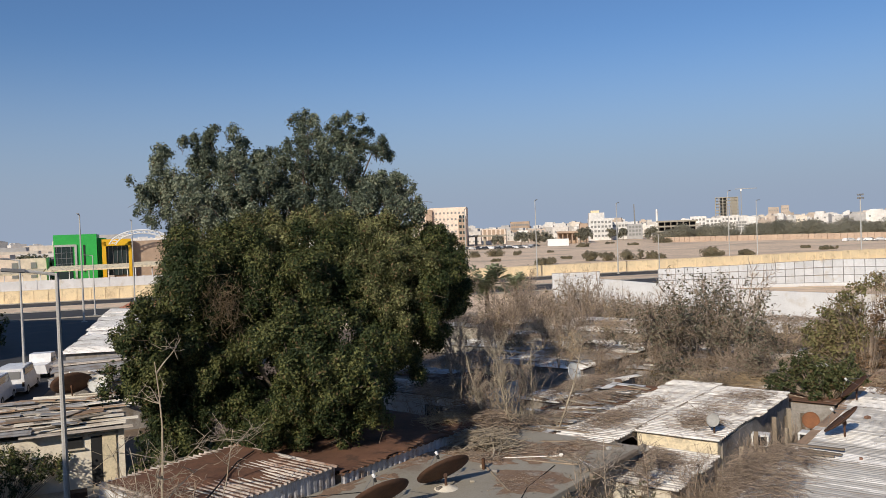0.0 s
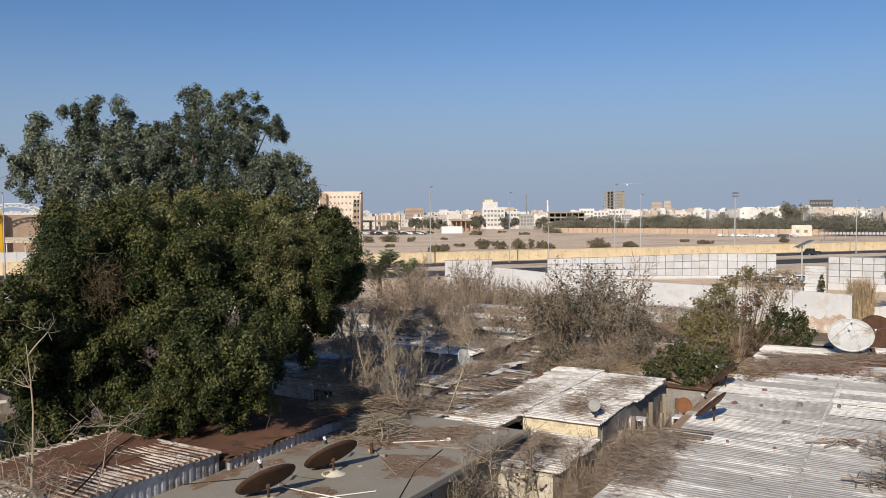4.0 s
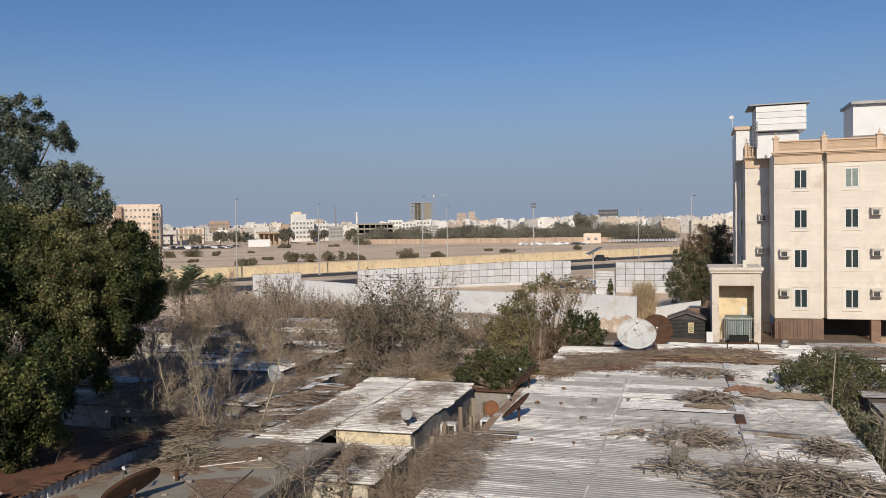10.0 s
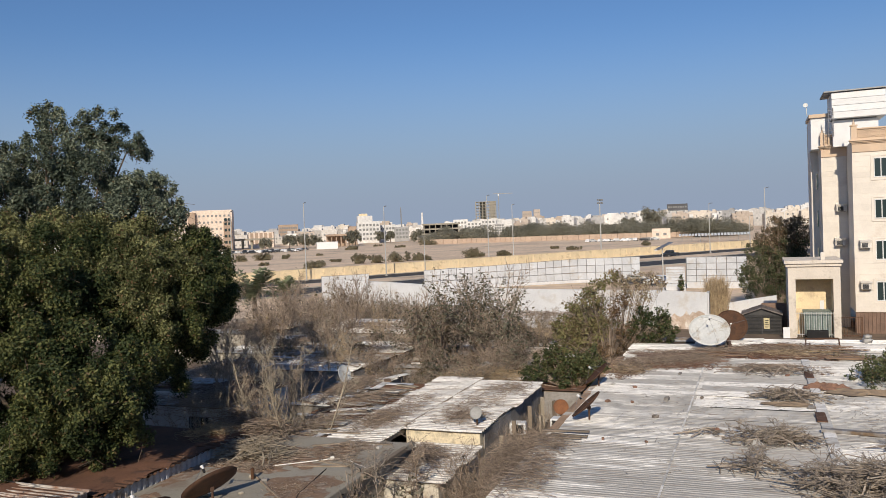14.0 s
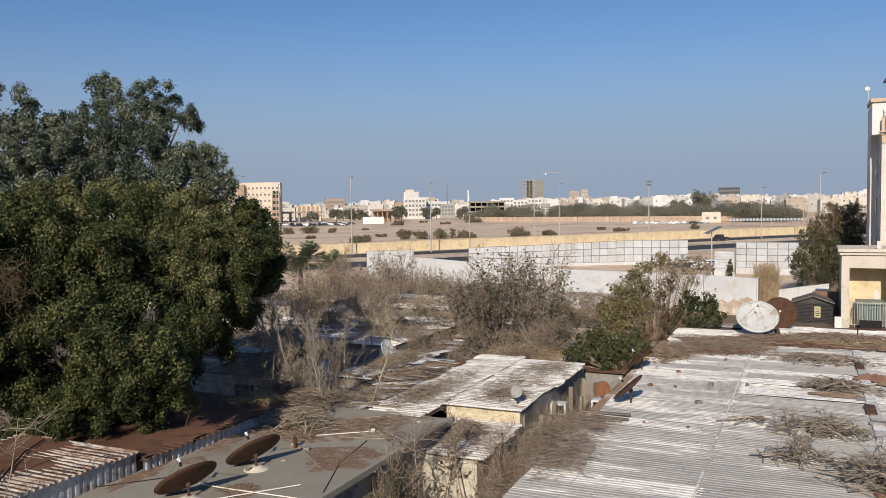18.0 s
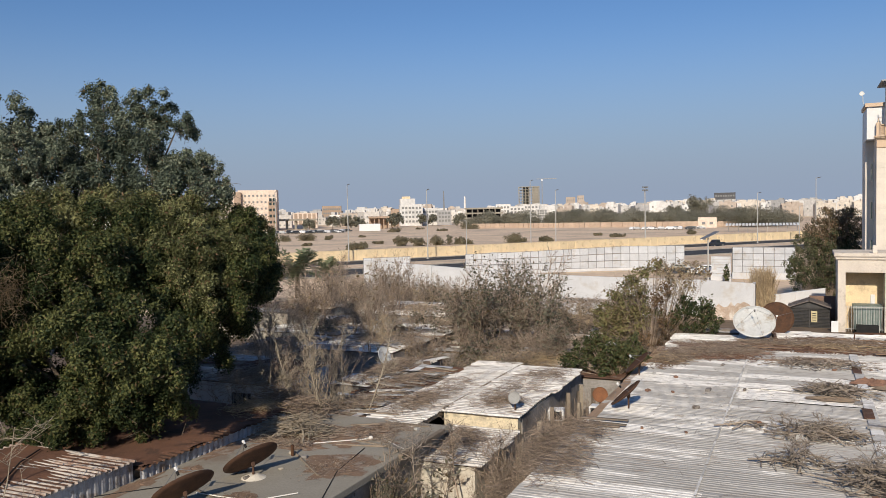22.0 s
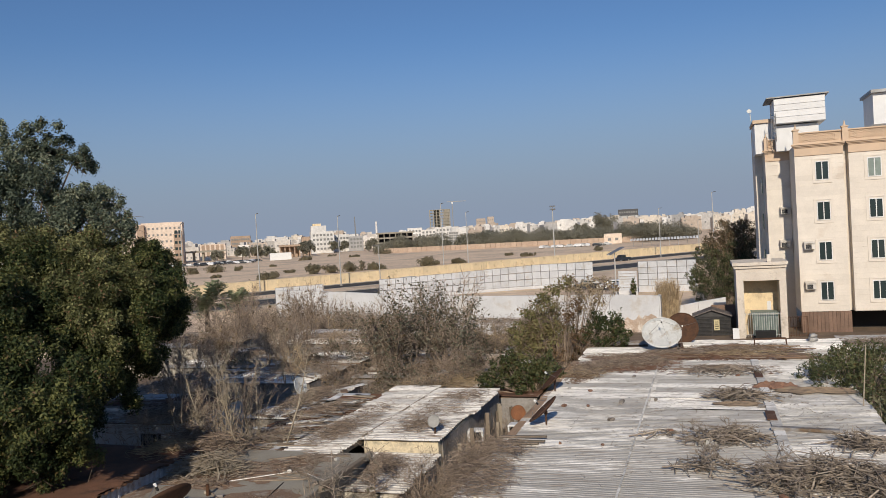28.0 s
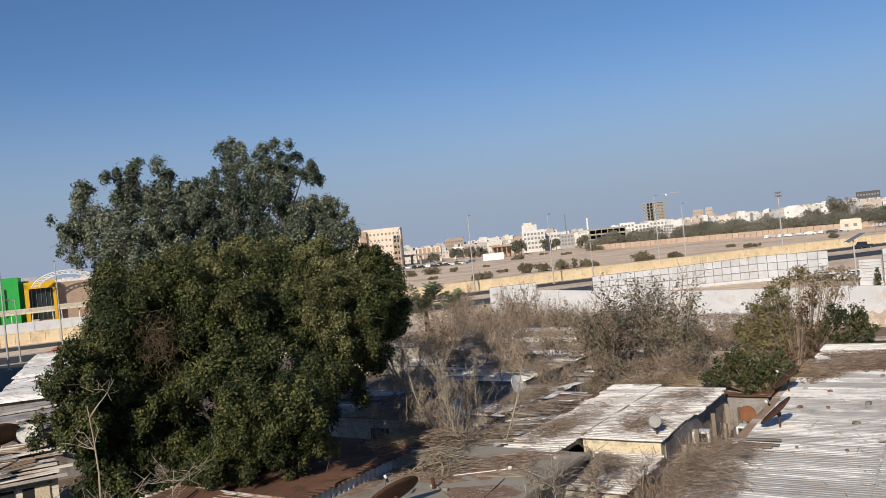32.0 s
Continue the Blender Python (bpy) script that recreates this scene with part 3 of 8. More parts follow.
# ---- apartment house ----
AC_CASE = paint("off_white_case", (0.7, 0.66, 0.6), (0.58, 0.53, 0.46), 3, 0.6, vary=0.08)


def apartment():
    t = thing("apartment_house", "four-storey cream stone apartment house with peach cornice and brown plinth", "building", turn=-TURN)
    U = 72.14
    body = Shape()
    # bays: v0, v1, front, z0, z1
    body.prism([(7.28, U), (10.95, U), (10.95, U + 12), (7.28, U + 12)], 1.75, 15.5)
    part("bay", body, STONE, t)
    part("bay", Shape().prism([(11.3, U - 0.1), (26, U - 0.1), (26, U + 12), (11.3, U + 12)], 1.75, 15.5), STONE, t)
    part("groove", Shape().prism([(10.95, U + 0.6), (11.3, U + 0.6), (11.3, U + 11), (10.95, U + 11)], 1.75, 15.5), STONE, t)
    part("side_bay", Shape().prism([(5.3, U + 4), (7.28, U + 4), (7.28, U + 11.5), (5.3, U + 11.5)], 0.0, 15.45), STONE, t)
    part("side_bay", Shape().prism([(4.65, U + 7), (5.3, U + 7), (5.3, U + 11), (4.65, U + 11)], 0.0, 18.0), STONE, t)
    # plinth of upright boards
    for i in range(13):
        v = 7.3 + i * 0.29
        part("plinth_slab", Shape().box((v + 0.14, U + 0.12, 0.87), (0.275, 0.2, 1.75), chamfer=0.01), PLINTH, t)
    # black block in place of the shade under the raised bays
    part("undercroft", Shape().prism([(11.3, U + 3.0), (26, U + 3.0), (26, U + 11), (11.3, U + 11)], 0, 1.75), DARK, t)
    part("column", Shape().prism([(14.6, U), (15.3, U), (15.3, U + 0.7), (14.6, U + 0.7)], 0, 1.75), PLINTH, t)
    part("column", Shape().prism([(19.6, U), (20.3, U), (20.3, U + 0.7), (19.6, U + 0.7)], 0, 1.75), PLINTH, t)

    # stone courses
    def courses(v0, v1, front, z0, z1):
        z, k = z0, 0
        while z < z1 - 0.05:
            part("course", Shape().box(((v0 + v1) / 2, front - 0.02, z + 0.22), (v1 - v0 - 0.01, 0.05, 0.43), chamfer=0.004), STONE, t)
            z += 0.433
    courses(7.28, 10.95, U, 1.77, 14.6)
    courses(11.3, 18.0, U - 0.1, 1.77, 14.6)
    courses(5.3, 7.25, U + 4, 5.6, 14.6)
    # cornice, frieze and parapet
    for v0, v1, f in ((7.28, 10.95, U), (11.3, 26, U - 0.1), (5.3, 7.28, U + 4)):
        part("frieze", Shape().box(((v0 + v1) / 2, f - 0.06, 14.98), (v1 - v0, 0.14, 0.7), chamfer=0.02), TRIM, t)
        for k, (dz, o) in enumerate(((15.36, 0.12), (15.46, 0.24), (15.56, 0.34))):
            part("cornice", Shape().box(((v0 + v1) / 2, f - o / 2, dz), (v1 - v0 + o * 1.2, o + 0.2, 0.11), chamfer=0.02), TRIM, t)
        # parapet of pierced ring blocks between rails
        part("parapet_rail", Shape().box(((v0 + v1) / 2, f + 0.02, 16.52), (v1 - v0, 0.2, 0.12), chamfer=0.02), TRIM, t)
        part("parapet_rail", Shape().box(((v0 + v1) / 2, f + 0.02, 15.68), (v1 - v0, 0.2, 0.14), chamfer=0.02), TRIM, t)
        part("parapet_panel", Shape().box(((v0 + v1) / 2, f + 0.09, 16.1), (v1 - v0 - 0.05, 0.04, 0.8)), TRIM, t)
        x = v0 + 0.35
        while x < min(v1, 18) - 0.2:
            ring = Shape()
            for r in (0.3, 0.16):
                for q in range(10):
                    a0, a1 = q * math.pi / 5, (q + 1) * math.pi / 5
                    ring.tube((x + r * math.cos(a0), f + 0.02, 16.1 + r * math.sin(a0)), (x + r * math.cos(a1), f + 0.02, 16.1 + r * math.sin(a1)), 0.045, n=4, caps=False)
            for q in range(4):
                a0 = q * math.pi / 2 + math.pi / 4
                ring.tube((x + 0.16 * math.cos(a0), f + 0.02, 16.1 + 0.16 * math.sin(a0)), (x + 0.44 * math.cos(a0), f + 0.02, 16.1 + 0.44 * math.sin(a0)), 0.04, n=4, caps=False)
            part("parapet_block", ring, TRIM, t)["kind"] = "stuff"
            x += 0.63
    for v in (7.45, 11.12, 15.2, 18.6):
        p = part("parapet_post", Shape().box((v, U - 0.02, 16.15), (0.42, 0.42, 1.15), chamfer=0.04).box((v, U - 0.02, 16.78), (0.54, 0.54, 0.12), chamfer=0.03), TRIM, t)
        part("finial", Shape().tube((v, U - 0.02, 16.84), (v, U - 0.02, 16.98), 0.14, 0.08).tube((v, U - 0.02, 16.98), (v, U - 0.02, 17.3), 0.09, 0.02), TRIM, p)
    for v, f in ((5.45, U + 4), (6.9, U + 4)):
        p = part("parapet_post", Shape().box((v, f, 16.15), (0.36, 0.36, 1.15), chamfer=0.04), TRIM, t)
        part("finial", Shape().tube((v, f, 16.72), (v, f, 17.1), 0.09, 0.02), TRIM, p)

    # windows in two columns, four storeys
    def window(v, z, f, w=0.96, h=1.5):
        frame_ = part("window", Shape().box((v, f - 0.03, z + h / 2 + 0.2), (w + 0.5, 0.12, 0.14), chamfer=0.02).box((v, f - 0.03, z - h / 2 - 0.2), (w + 0.5, 0.14, 0.16), chamfer=0.02)
                      .box((v - w / 2 - 0.17, f - 0.03, z), (0.16, 0.12, h + 0.3), chamfer=0.02).box((v + w / 2 + 0.17, f - 0.03, z), (0.16, 0.12, h + 0.3), chamfer=0.02), WINDOW_STONE, t, "pale stone surround with aluminium sliding panes")
        part("reveal", Shape().box((v, f - 0.02, z), (w + 0.02, 0.07, h + 0.02)), DARK, frame_)
        part("inner_frame", Shape().box((v, f - 0.035, z), (w + 0.2, 0.05, h + 0.2)), WINDOW_STONE, frame_)
        for sgn in (-1, 1):
            part("pane", Shape().box((v + sgn * w / 4, f - 0.08, z), (w / 2 - 0.07, 0.02, h - 0.1)), GLASS if not (v > 12 and z > 13) else BIN_GREEN, frame_)
        part("window_frame", Shape().box((v, f - 0.075, z), (0.07, 0.05, h)).box((v - w / 2, f - 0.075, z), (0.06, 0.05, h)).box((v + w / 2, f - 0.075, z), (0.06, 0.05, h))
             .box((v, f - 0.075, z + h / 2), (w, 0.05, 0.06)).box((v, f - 0.075, z - h / 2), (w, 0.05, 0.06)), WHITE_PAINT, frame_)
    for z in (13.35, 10.05, 6.75, 3.45):
        window(9.32, z, U)
        window(13.15, z, U - 0.1)
        window(16.6, z, U - 0.1)

    def ac(v, z, f, w=0.78):
        b = part("air_conditioner", Shape().box((v, f - 0.3, z), (w, 0.6, 0.52), chamfer=0.03), AC_CASE, t, "off-white window air conditioner under a small hood")
        part("grille", Shape().box((v - w * 0.1, f - 0.61, z - 0.02), (w * 0.56, 0.02, 0.36)), DARK, b)
        for i in range(4):
            part("slat", Shape().box((v - w * 0.1, f - 0.625, z - 0.14 + 0.085 * i), (w * 0.52, 0.015, 0.018)), FRAME_GREY, b)
        part("hood", Shape().box((v, f - 0.34, z + 0.33), (w + 0.08, 0.7, 0.04), Matrix.Rotation(radians(12), 3, "X")), AC_CASE, b)
        part("bracket", Shape().box((v, f - 0.2, z - 0.27), (w * 0.8, 0.4, 0.05)), FRAME_GREY, b)
    for v, z, f in ((8.07, 7.2, U), (8.05, 3.9, U), (14.9, 10.5, U - 0.1), (14.95, 7.2, U - 0.1), (14.95, 3.9, U - 0.1), (6.75, 10.2, U + 4), (6.6, 7.3, U + 4)):
        ac(v, z, f)
    # side windows on the end wall
    for z in (12.6, 9.4, 6.2):
        part("side_window", Shape().box((4.98, U + 4.6, z), (0.08, 0.8, 1.4)), GLASS, t)
    # stair head, ladder and tank house
    part("stair_head", Shape().prism([(4.6, U + 4.4), (7.7, U + 4.4), (7.7, U + 9), (4.6, U + 9)], 15.4, 18.1), WHITE_PAINT, t)
    part("stair_cap", Shape().prism([(4.45, U + 4.2), (6.4, U + 4.2), (6.4, U + 9.2), (4.45, U + 9.2)], 18.1, 18.4), TRIM, t)
    part("roof_room", Shape().prism([(6.2, U + 2.9), (9.6, U + 2.9), (9.6, U + 8), (6.2, U + 8)], 15.4, 17.6), WHITE_PAINT, t)
    tk = part("tank_house", Shape().prism([(6.1, U + 2.3), (10.1, U + 2.3), (10.1, U + 6.5), (6.1, U + 6.5)], 17.7, 19.85), WHITE_PAINT, t, "white sheet-clad tank house")
    for i in range(4):
        part("cladding", Shape().box((8.1, U + 2.27, 17.98 + i * 0.53), (4.0, 0.05, 0.5), chamfer=0.01), WHITE_PAINT, tk)
    part("tank_roof", Shape().box((7.95, U + 4.3, 19.96), (4.9, 4.5, 0.1), Matrix.Rotation(radians(-0.5), 3, "Y")), FRAME_GREY, tk)
    lad = Shape()
    for s_ in (-0.18, 0.18):
        lad.tube((6.0 + s_, U + 2.2, 16.2), (6.0 + s_, U + 2.2, 18.6), 0.035, n=5)
    for k in range(7):
        lad.tube((5.82, U + 2.2, 16.4 + k * 0.33), (6.18, U + 2.2, 16.4 + k * 0.33), 0.025, n=5)
    part("ladder", lad, FRAME_GREY, t)
    part("tank_house", Shape().prism([(13.8, U + 2.8), (18, U + 2.8), (18, U + 7), (13.8, U + 7)], 17.0, 19.6), WHITE_PAINT, t)
    part("tank_roof", Shape().prism([(13.6, U + 2.4), (18.3, U + 2.4), (18.3, U + 7.4), (13.6, U + 7.4)], 19.6, 19.85), FRAME_GREY, t)
    part("roof_dish", Shape().bowl(0.2, 0.05).moved(Matrix.Translation((4.2, U + 4, 19.2)) @ Matrix.Rotation(radians(70), 4, "X")).tube((4.3, U + 4, 18.3), (4.25, U + 4, 19.2), 0.03), DISH_WHITE, t)
    # porch
    f = U - 3.0
    pr = part("porch", Shape().prism([(2.2, f), (2.75, f), (2.75, f + 5.2), (2.2, f + 5.2)], 0, 5.7).prism([(5.45, f), (5.95, f), (5.95, f + 5.2), (5.45, f + 5.2)], 0, 5.7)
              .prism([(2.75, f + 0.004), (5.45, f + 0.004), (5.45, f + 0.5), (2.75, f + 0.5)], 4.7, 5.7).prism([(2.2, f + 4.8), (5.95, f + 4.8), (5.95, f + 5.2), (2.2, f + 5.2)], 0, 5.7), PORCH_STONE, t, "cream stone entrance porch with flat roof")
    part("porch_roof", Shape().prism([(1.95, f - 0.3), (6.15, f - 0.3), (6.15, f + 5.3), (1.95, f + 5.3)], 5.95, 6.2).prism([(2.05, f - 0.15), (6.05, f - 0.15), (6.05, f + 5.3), (2.05, f + 5.3)], 5.72, 5.95), PORCH_STONE, pr)
    part("inner_wall", Shape().prism([(2.75, f + 2.2), (5.45, f + 2.2), (5.45, f + 4.8), (2.75, f + 4.8)], 0, 4.7), YELLOW_WALL, pr)
    part("inner_door", Shape().box((4.75, f + 2.16, 1.4), (0.3, 0.06, 2.8)), WHITE_PAINT, pr)
    part("vent_block", Shape().box((4.75, f + 0.1, 6.5), (0.3, 0.3, 0.6), chamfer=0.03), STONE, pr)
    # bars of the porch gate
    gate = part("porch_gate", Shape().box((4.1, f + 0.1, 2.0), (2.8, 0.05, 0.05)), POLE, t, "tall steel bar gate")
    part("rail", Shape().box((4.1, f + 0.1, 0.3), (2.8, 0.05, 0.05)), POLE, gate)
    bar = Shape().box((0, 0, 1.0), (0.03, 0.03, 2.0)).mesh("bar", POLE)
    for i in range(16):
        part("bar", bar, POLE, gate, m=Matrix.Translation((2.8 + i * 0.175, f + 0.05, 0.1)))
    part("low_wall", Shape().prism([(0.2, f + 5.0), (2.2, f + 5.0), (2.2, f + 5.25), (0.2, f + 5.25)], 0, 2.3), PLINTH, t)
    rg = part("red_gate", Shape().box((6.7, f + 0.7, 1.62), (1.6, 0.05, 0.06)).box((6.7, f + 0.7, 0.15), (1.6, 0.05, 0.06)).box((5.92, f + 0.7, 0.85), (0.06, 0.06, 1.6)).box((7.48, f + 0.7, 0.85), (0.06, 0.06, 1.6)), RUST, t, "rusty red barred gate")
    for i in range(8):
        part("bar", Shape().box((6.0 + i * 0.2, f + 0.64, 0.85), (0.03, 0.03, 1.6)), RUST, rg)
    return t


apartment()

# ---- blocks out of sight, which close the place; two are added to cast shade ----
slab("own_house", [tuple(G(v, u)[:2]) for v, u in ((-4.6, -1.5), (26, -1.5), (26, -15), (-4.6, -15))], 13.2, PLASTER, "plain plastered house behind the balcony", "building", 13.2)
# never in view: added so its shadow covers the yard before the hut
slab("neighbour_house", [(-52, -15), (-21.4, -15), (-21.4, -1.5), (-52, -1.5)], 17.8, PLASTER, "unseen plain block added to shade the hut yard", "building", 17.8)
# also out of view, an added caster that keeps the side street dark
slab("corner_block", [(-95, 46), (-56, 46), (-60, 66), (-95, 70)], 19, PLASTER, "unseen plain block added to shade the side street", "building", 19)


# ---- sheet roofs and shacks ----
SHEETS = {}


def sheet_mesh(length, width, pitch, depth, mat, narrow=False):
    key = (round(length, 2), round(width, 2), pitch, mat.name, narrow)
    if key not in SHEETS:
        s = Shape()
        k = max(2, round(width / pitch))
        prof = []
        for i in range(k):
            y = -width / 2 + width * i / k
            p = width / k
            prof += [(y, 0), (y + 0.7 * p, 0), (y + 0.77 * p, depth), (y + 0.9 * p, depth)] if narrow else [(y, 0), (y + 0.3 * p, 0), (y + 0.45 * p, depth), (y + 0.85 * p, depth)]
        prof.append((width / 2, 0))
        cols = [-length / 2, -length / 6, length / 6, length / 2]
        vs = [(x, y, z + 0.006 * math.sin(3 * x + 5 * y)) for x in cols for y, z in prof]
        n = len(prof)
        fs = [(c * n + i, c * n + n + i, c * n + n + i + 1, c * n + i + 1) for c in range(3) for i in range(n - 1)]
        s.add(vs, fs)
        SHEETS[key] = s.mesh("roof_sheet", mat)
    return SHEETS[key]


def sheets(parent, v0, v1, u0, u1, z, mats, along="v", width=0.92, pitch=0.23, depth=0.05, fall_u=0.0, fall_v=0.0, gaps=0.0, jitter=1.0, narrow=False):
    """Corrugated sheets laid side by side; the ribs run along v or u."""
    r = random.Random(int(v0 * 100 + u0 * 10))
    L = (v1 - v0) if along == "v" else (u1 - u0)
    W = (u1 - u0) if along == "v" else (v1 - v0)
    k = max(1, round(W / width))
    w = W / k
    for i in range(k):
        if r.random() < gaps:
            continue
        mat = mats[r.randrange(len(mats))]
        o = -W / 2 + w * (i + 0.5)
        cv, cu = (v0 + v1) / 2, (u0 + u1) / 2
        dv, du = (0, o) if along == "v" else (o, 0)
        dz = fall_u * du + fall_v * dv
        tilt_across = math.degrees(math.atan(fall_u if along == "v" else -fall_v))
        tilt_along = math.degrees(math.atan(-(fall_v if along == "v" else fall_u)))
        m = Matrix.Translation((cv + dv + r.uniform(-0.06, 0.06) * jitter, cu + du + r.uniform(-0.03, 0.03) * jitter, z + dz + 0.012 * (i % 2) + r.uniform(-0.01, 0.02) * jitter))
        m = m @ Matrix.Rotation(radians((0 if along == "v" else 90) + r.uniform(-0.5, 0.5) * jitter), 4, "Z")
        m = m @ pose(0, 0, 0, (tilt_across + r.uniform(-1, 1) * jitter) * (1 if along == "v" else 1), tilt_along + r.uniform(-0.25, 0.25) * jitter, 0)
        part("roof_sheet", sheet_mesh(L + 0.1, w + 0.06, pitch, depth, mat, narrow), mat, parent, m=m)


def shack(name, label, v0, v1, u0, u1, h, wall, category="shack", thick=0.2, group=""):
    """Four walls on the quarter's grid; the roof is laid on afterwards."""
    t = thing(name, label, category, turn=-TURN, group=group)
    for a, b, c, d in ((v0, v1, u0, u0 + thick), (v0, v1, u1 - thick, u1), (v0, v0 + thick, u0 + thick, u1 - thick), (v1 - thick, v1, u0 + thick, u1 - thick)):
        part("wall", Shape().prism([(a, c), (b, c), (b, d), (a, d)], 0, h), wall, t)
    part("roof_deck", Shape().prism([(v0 + 0.01, u0 + 0.01), (v1 - 0.01, u0 + 0.01), (v1 - 0.01, u1 - 0.01), (v0 + 0.01, u1 - 0.01)], h - 0.02, h + 0.04), DIRT, t)
    return t


big = shack("long_house", "low house with a wide weathered white corrugated sheet roof", -6.3, 5.0, 14.0, 40.0, 3.08, BLOCK)
for a, b, m_ in ((-6.45, -2.3, [FIBRE_ROOF, WHITE_ROOF, FIBRE_ROOF]), (-2.32, 1.75, [FIBRE_ROOF, FIBRE_ROOF, WHITE_ROOF]), (2.05, 5.1, [WHITE_ROOF, WHITE_ROOF, WHITE_ROOF, FIBRE_ROOF])):
    sheets(big, a, b, 14.0, 40.0, 3.17, m_, "v", pitch=0.155, depth=0.013, jitter=0.9)
part("seam_strip", Shape().box((-2.4, 27, 3.224), (0.06, 26, 0.012)), WHITE_ROOF, big)
part("ridge_strip", Shape().box((1.9, 27, 3.23), (0.34, 26, 0.03), chamfer=0.01), WHITE_ROOF, big)
for a, b in ((24.6, 27.9), (28.0, 31.4), (31.5, 35.2), (35.3, 39.8)):
    part("eave_board", Shape().box((-6.42 - 0.03 * (a % 2), (a + b) / 2, 3.15 + 0.01 * (a % 3)), (0.3, b - a, 0.09), chamfer=0.02), TAN_BOARD, big)

shed = shack("shed", "block shed with a white corrugated roof and cream front", -11.7, -8.95, 25.5, 33.8, 2.93, CREAM)
part("side_patch", Shape().box((-8.93, 29.8, 1.45), (0.05, 7.9, 2.9)), BLOCK, shed)
sheets(shed, -11.75, -8.85, 25.4, 33.9, 3.0, [SHED_ROOF], "v", pitch=0.2, jitter=1.8)
part("cross_beam", Shape().box((-11.72, 29.6, 3.06), (0.05, 8.4, 0.03)), PALE_BARK, shed)
shed2 = thing("shed", "lean-to shed with a warped white corrugated roof and dark open corner", "shack", turn=-TURN)
for a, b, c, d in ((-13.7, -12.0, 23.1, 23.3), (-13.7, -11.75, 34.1, 34.3), (-13.7, -13.5, 23.3, 34.1)):
    part("wall", Shape().prism([(a, c), (b, c), (b, d), (a, d)], 0, 2.84), BLOCK, shed2)
part("roof_beam", Shape().box((-11.85, 24.3, 2.86), (0.12, 2.6, 0.12)), WOOD, shed2)
part("roof_beam", Shape().box((-12.9, 28.6, 2.86), (0.1, 11.0, 0.1)), WOOD, shed2)
sheets(shed2, -13.8, -11.7, 23.0, 34.4, 2.97, [SHED_ROOF], "v", pitch=0.2, jitter=2.2, fall_v=0.02)
porchlet = shack("lean_to", "small plastered lean-to with a strewn white sheet roof", -11.1, -8.95, 21.6, 25.2, 2.4, PALE_PLASTER)
sheets(porchlet, -11.2, -8.8, 21.5, 25.3, 2.5, [SHED_ROOF], "v", pitch=0.2, jitter=1.6)

flat = shack("flat_house", "low house with a flat grey screed roof", -16.4, -10.75, 8.0, 23.6, 2.85, PLASTER)
part("screed", Shape().prism([(-16.4, 8), (-10.7, 8), (-10.7, 23.6), (-16.4, 23.6)], 2.9, 3.0), CONCRETE, flat)
part("edge_board", Shape().box((-10.62, 19, 2.99), (0.14, 9.2, 0.2), chamfer=0.02), CONCRETE, flat)
part("edge_beam", Shape().box((-10.5, 21.3, 3.06), (0.16, 2.9, 0.16), chamfer=0.02), WOOD, flat)

rusty = shack("rusty_roof_house", "low house with a rusted corrugated roof and white ribs", -20.6, -16.45, 11.3, 15.5, 3.42, WHITE_WALL)
sheets(rusty, -20.8, -16.3, 11.1, 15.65, 3.52, [RIB_SHEET], "v", pitch=0.185, depth=0.055, jitter=0.4, narrow=True)
rusty2 = shack("rusty_roof_house", "low house with a dirt-covered rusted roof and ribbed pale fascia", -20.5, -16.45, 15.8, 22.3, 3.22, BLOCK)
sheets(rusty2, -20.7, -16.1, 15.7, 22.4, 3.3, [RUST_ROOF], "v", pitch=0.26, depth=0.04)


def drift(parent, v0, v1, u0, u1, low, rise, edge, seed, n=46):
    """Wind-blown dirt that fills a ribbed roof's valleys and buries the ribs away from the eave at v1."""
    gx, gy = np.linspace(v0, v1, n), np.linspace(u0, u1, n)
    V_, U_ = np.meshgrid(gx, gy)
    nz = np.array([[noise.noise(Vector((v * 0.9, u * 0.9, seed))) + 0.5 * noise.noise(Vector((v * 2.7, u * 2.7, seed + 9))) for v in gx] for u in gy])
    q = np.clip((v1 - edge[0] - V_ + 1.1 * nz) / edge[1], 0, 1)
    far = np.clip((V_ - v0) / 0.5, 0, 1)
    Z_ = low + rise * q * q * (3 - 2 * q) * far + 0.02 * nz
    i = np.arange(n * n).reshape(n, n)
    f_ = np.stack([i[:-1, :-1], i[:-1, 1:], i[1:, 1:], i[1:, :-1]], -1).reshape(-1, 4)
    ob = bulk("dirt_drift", np.stack([V_, U_, Z_], -1).reshape(-1, 3), f_, RED_DIRT, parent)
    ob["label"] = "red-brown wind-blown dirt"


drift(rusty, -20.7, -16.34, 11.2, 15.5, 3.548, 0.064, (0.8, 1.9), 3)
drift(rusty2, -20.6, -16.15, 15.75, 22.3, 3.325, 0.05, (0.0, 0.3), 5)
cable = [G(-16.5, 11.3, 3.66), G(-17.2, 12.2, 3.63), G(-18.0, 13.2, 3.66), G(-18.8, 14.2, 3.66), G(-19.3, 15.2, 3.67)]
tagged(part("cable", Shape().path([tuple(c_) for c_ in cable], 0.022, 0.022, 5), BLACK), "slack black cable lying across the rusty roof", "cable")
# pale sheet with rust stains, its base colour darkened and blued as shade
FASCIA_SHADED = paint("shaded_fascia_sheet", (0.46, 0.465, 0.48), (0.36, 0.365, 0.38), 1.5, 0.6, fine=12, stain=(0.2, 0.15, 0.11), stain_scale=1.2, stain_amount=0.3, vary=0.15)
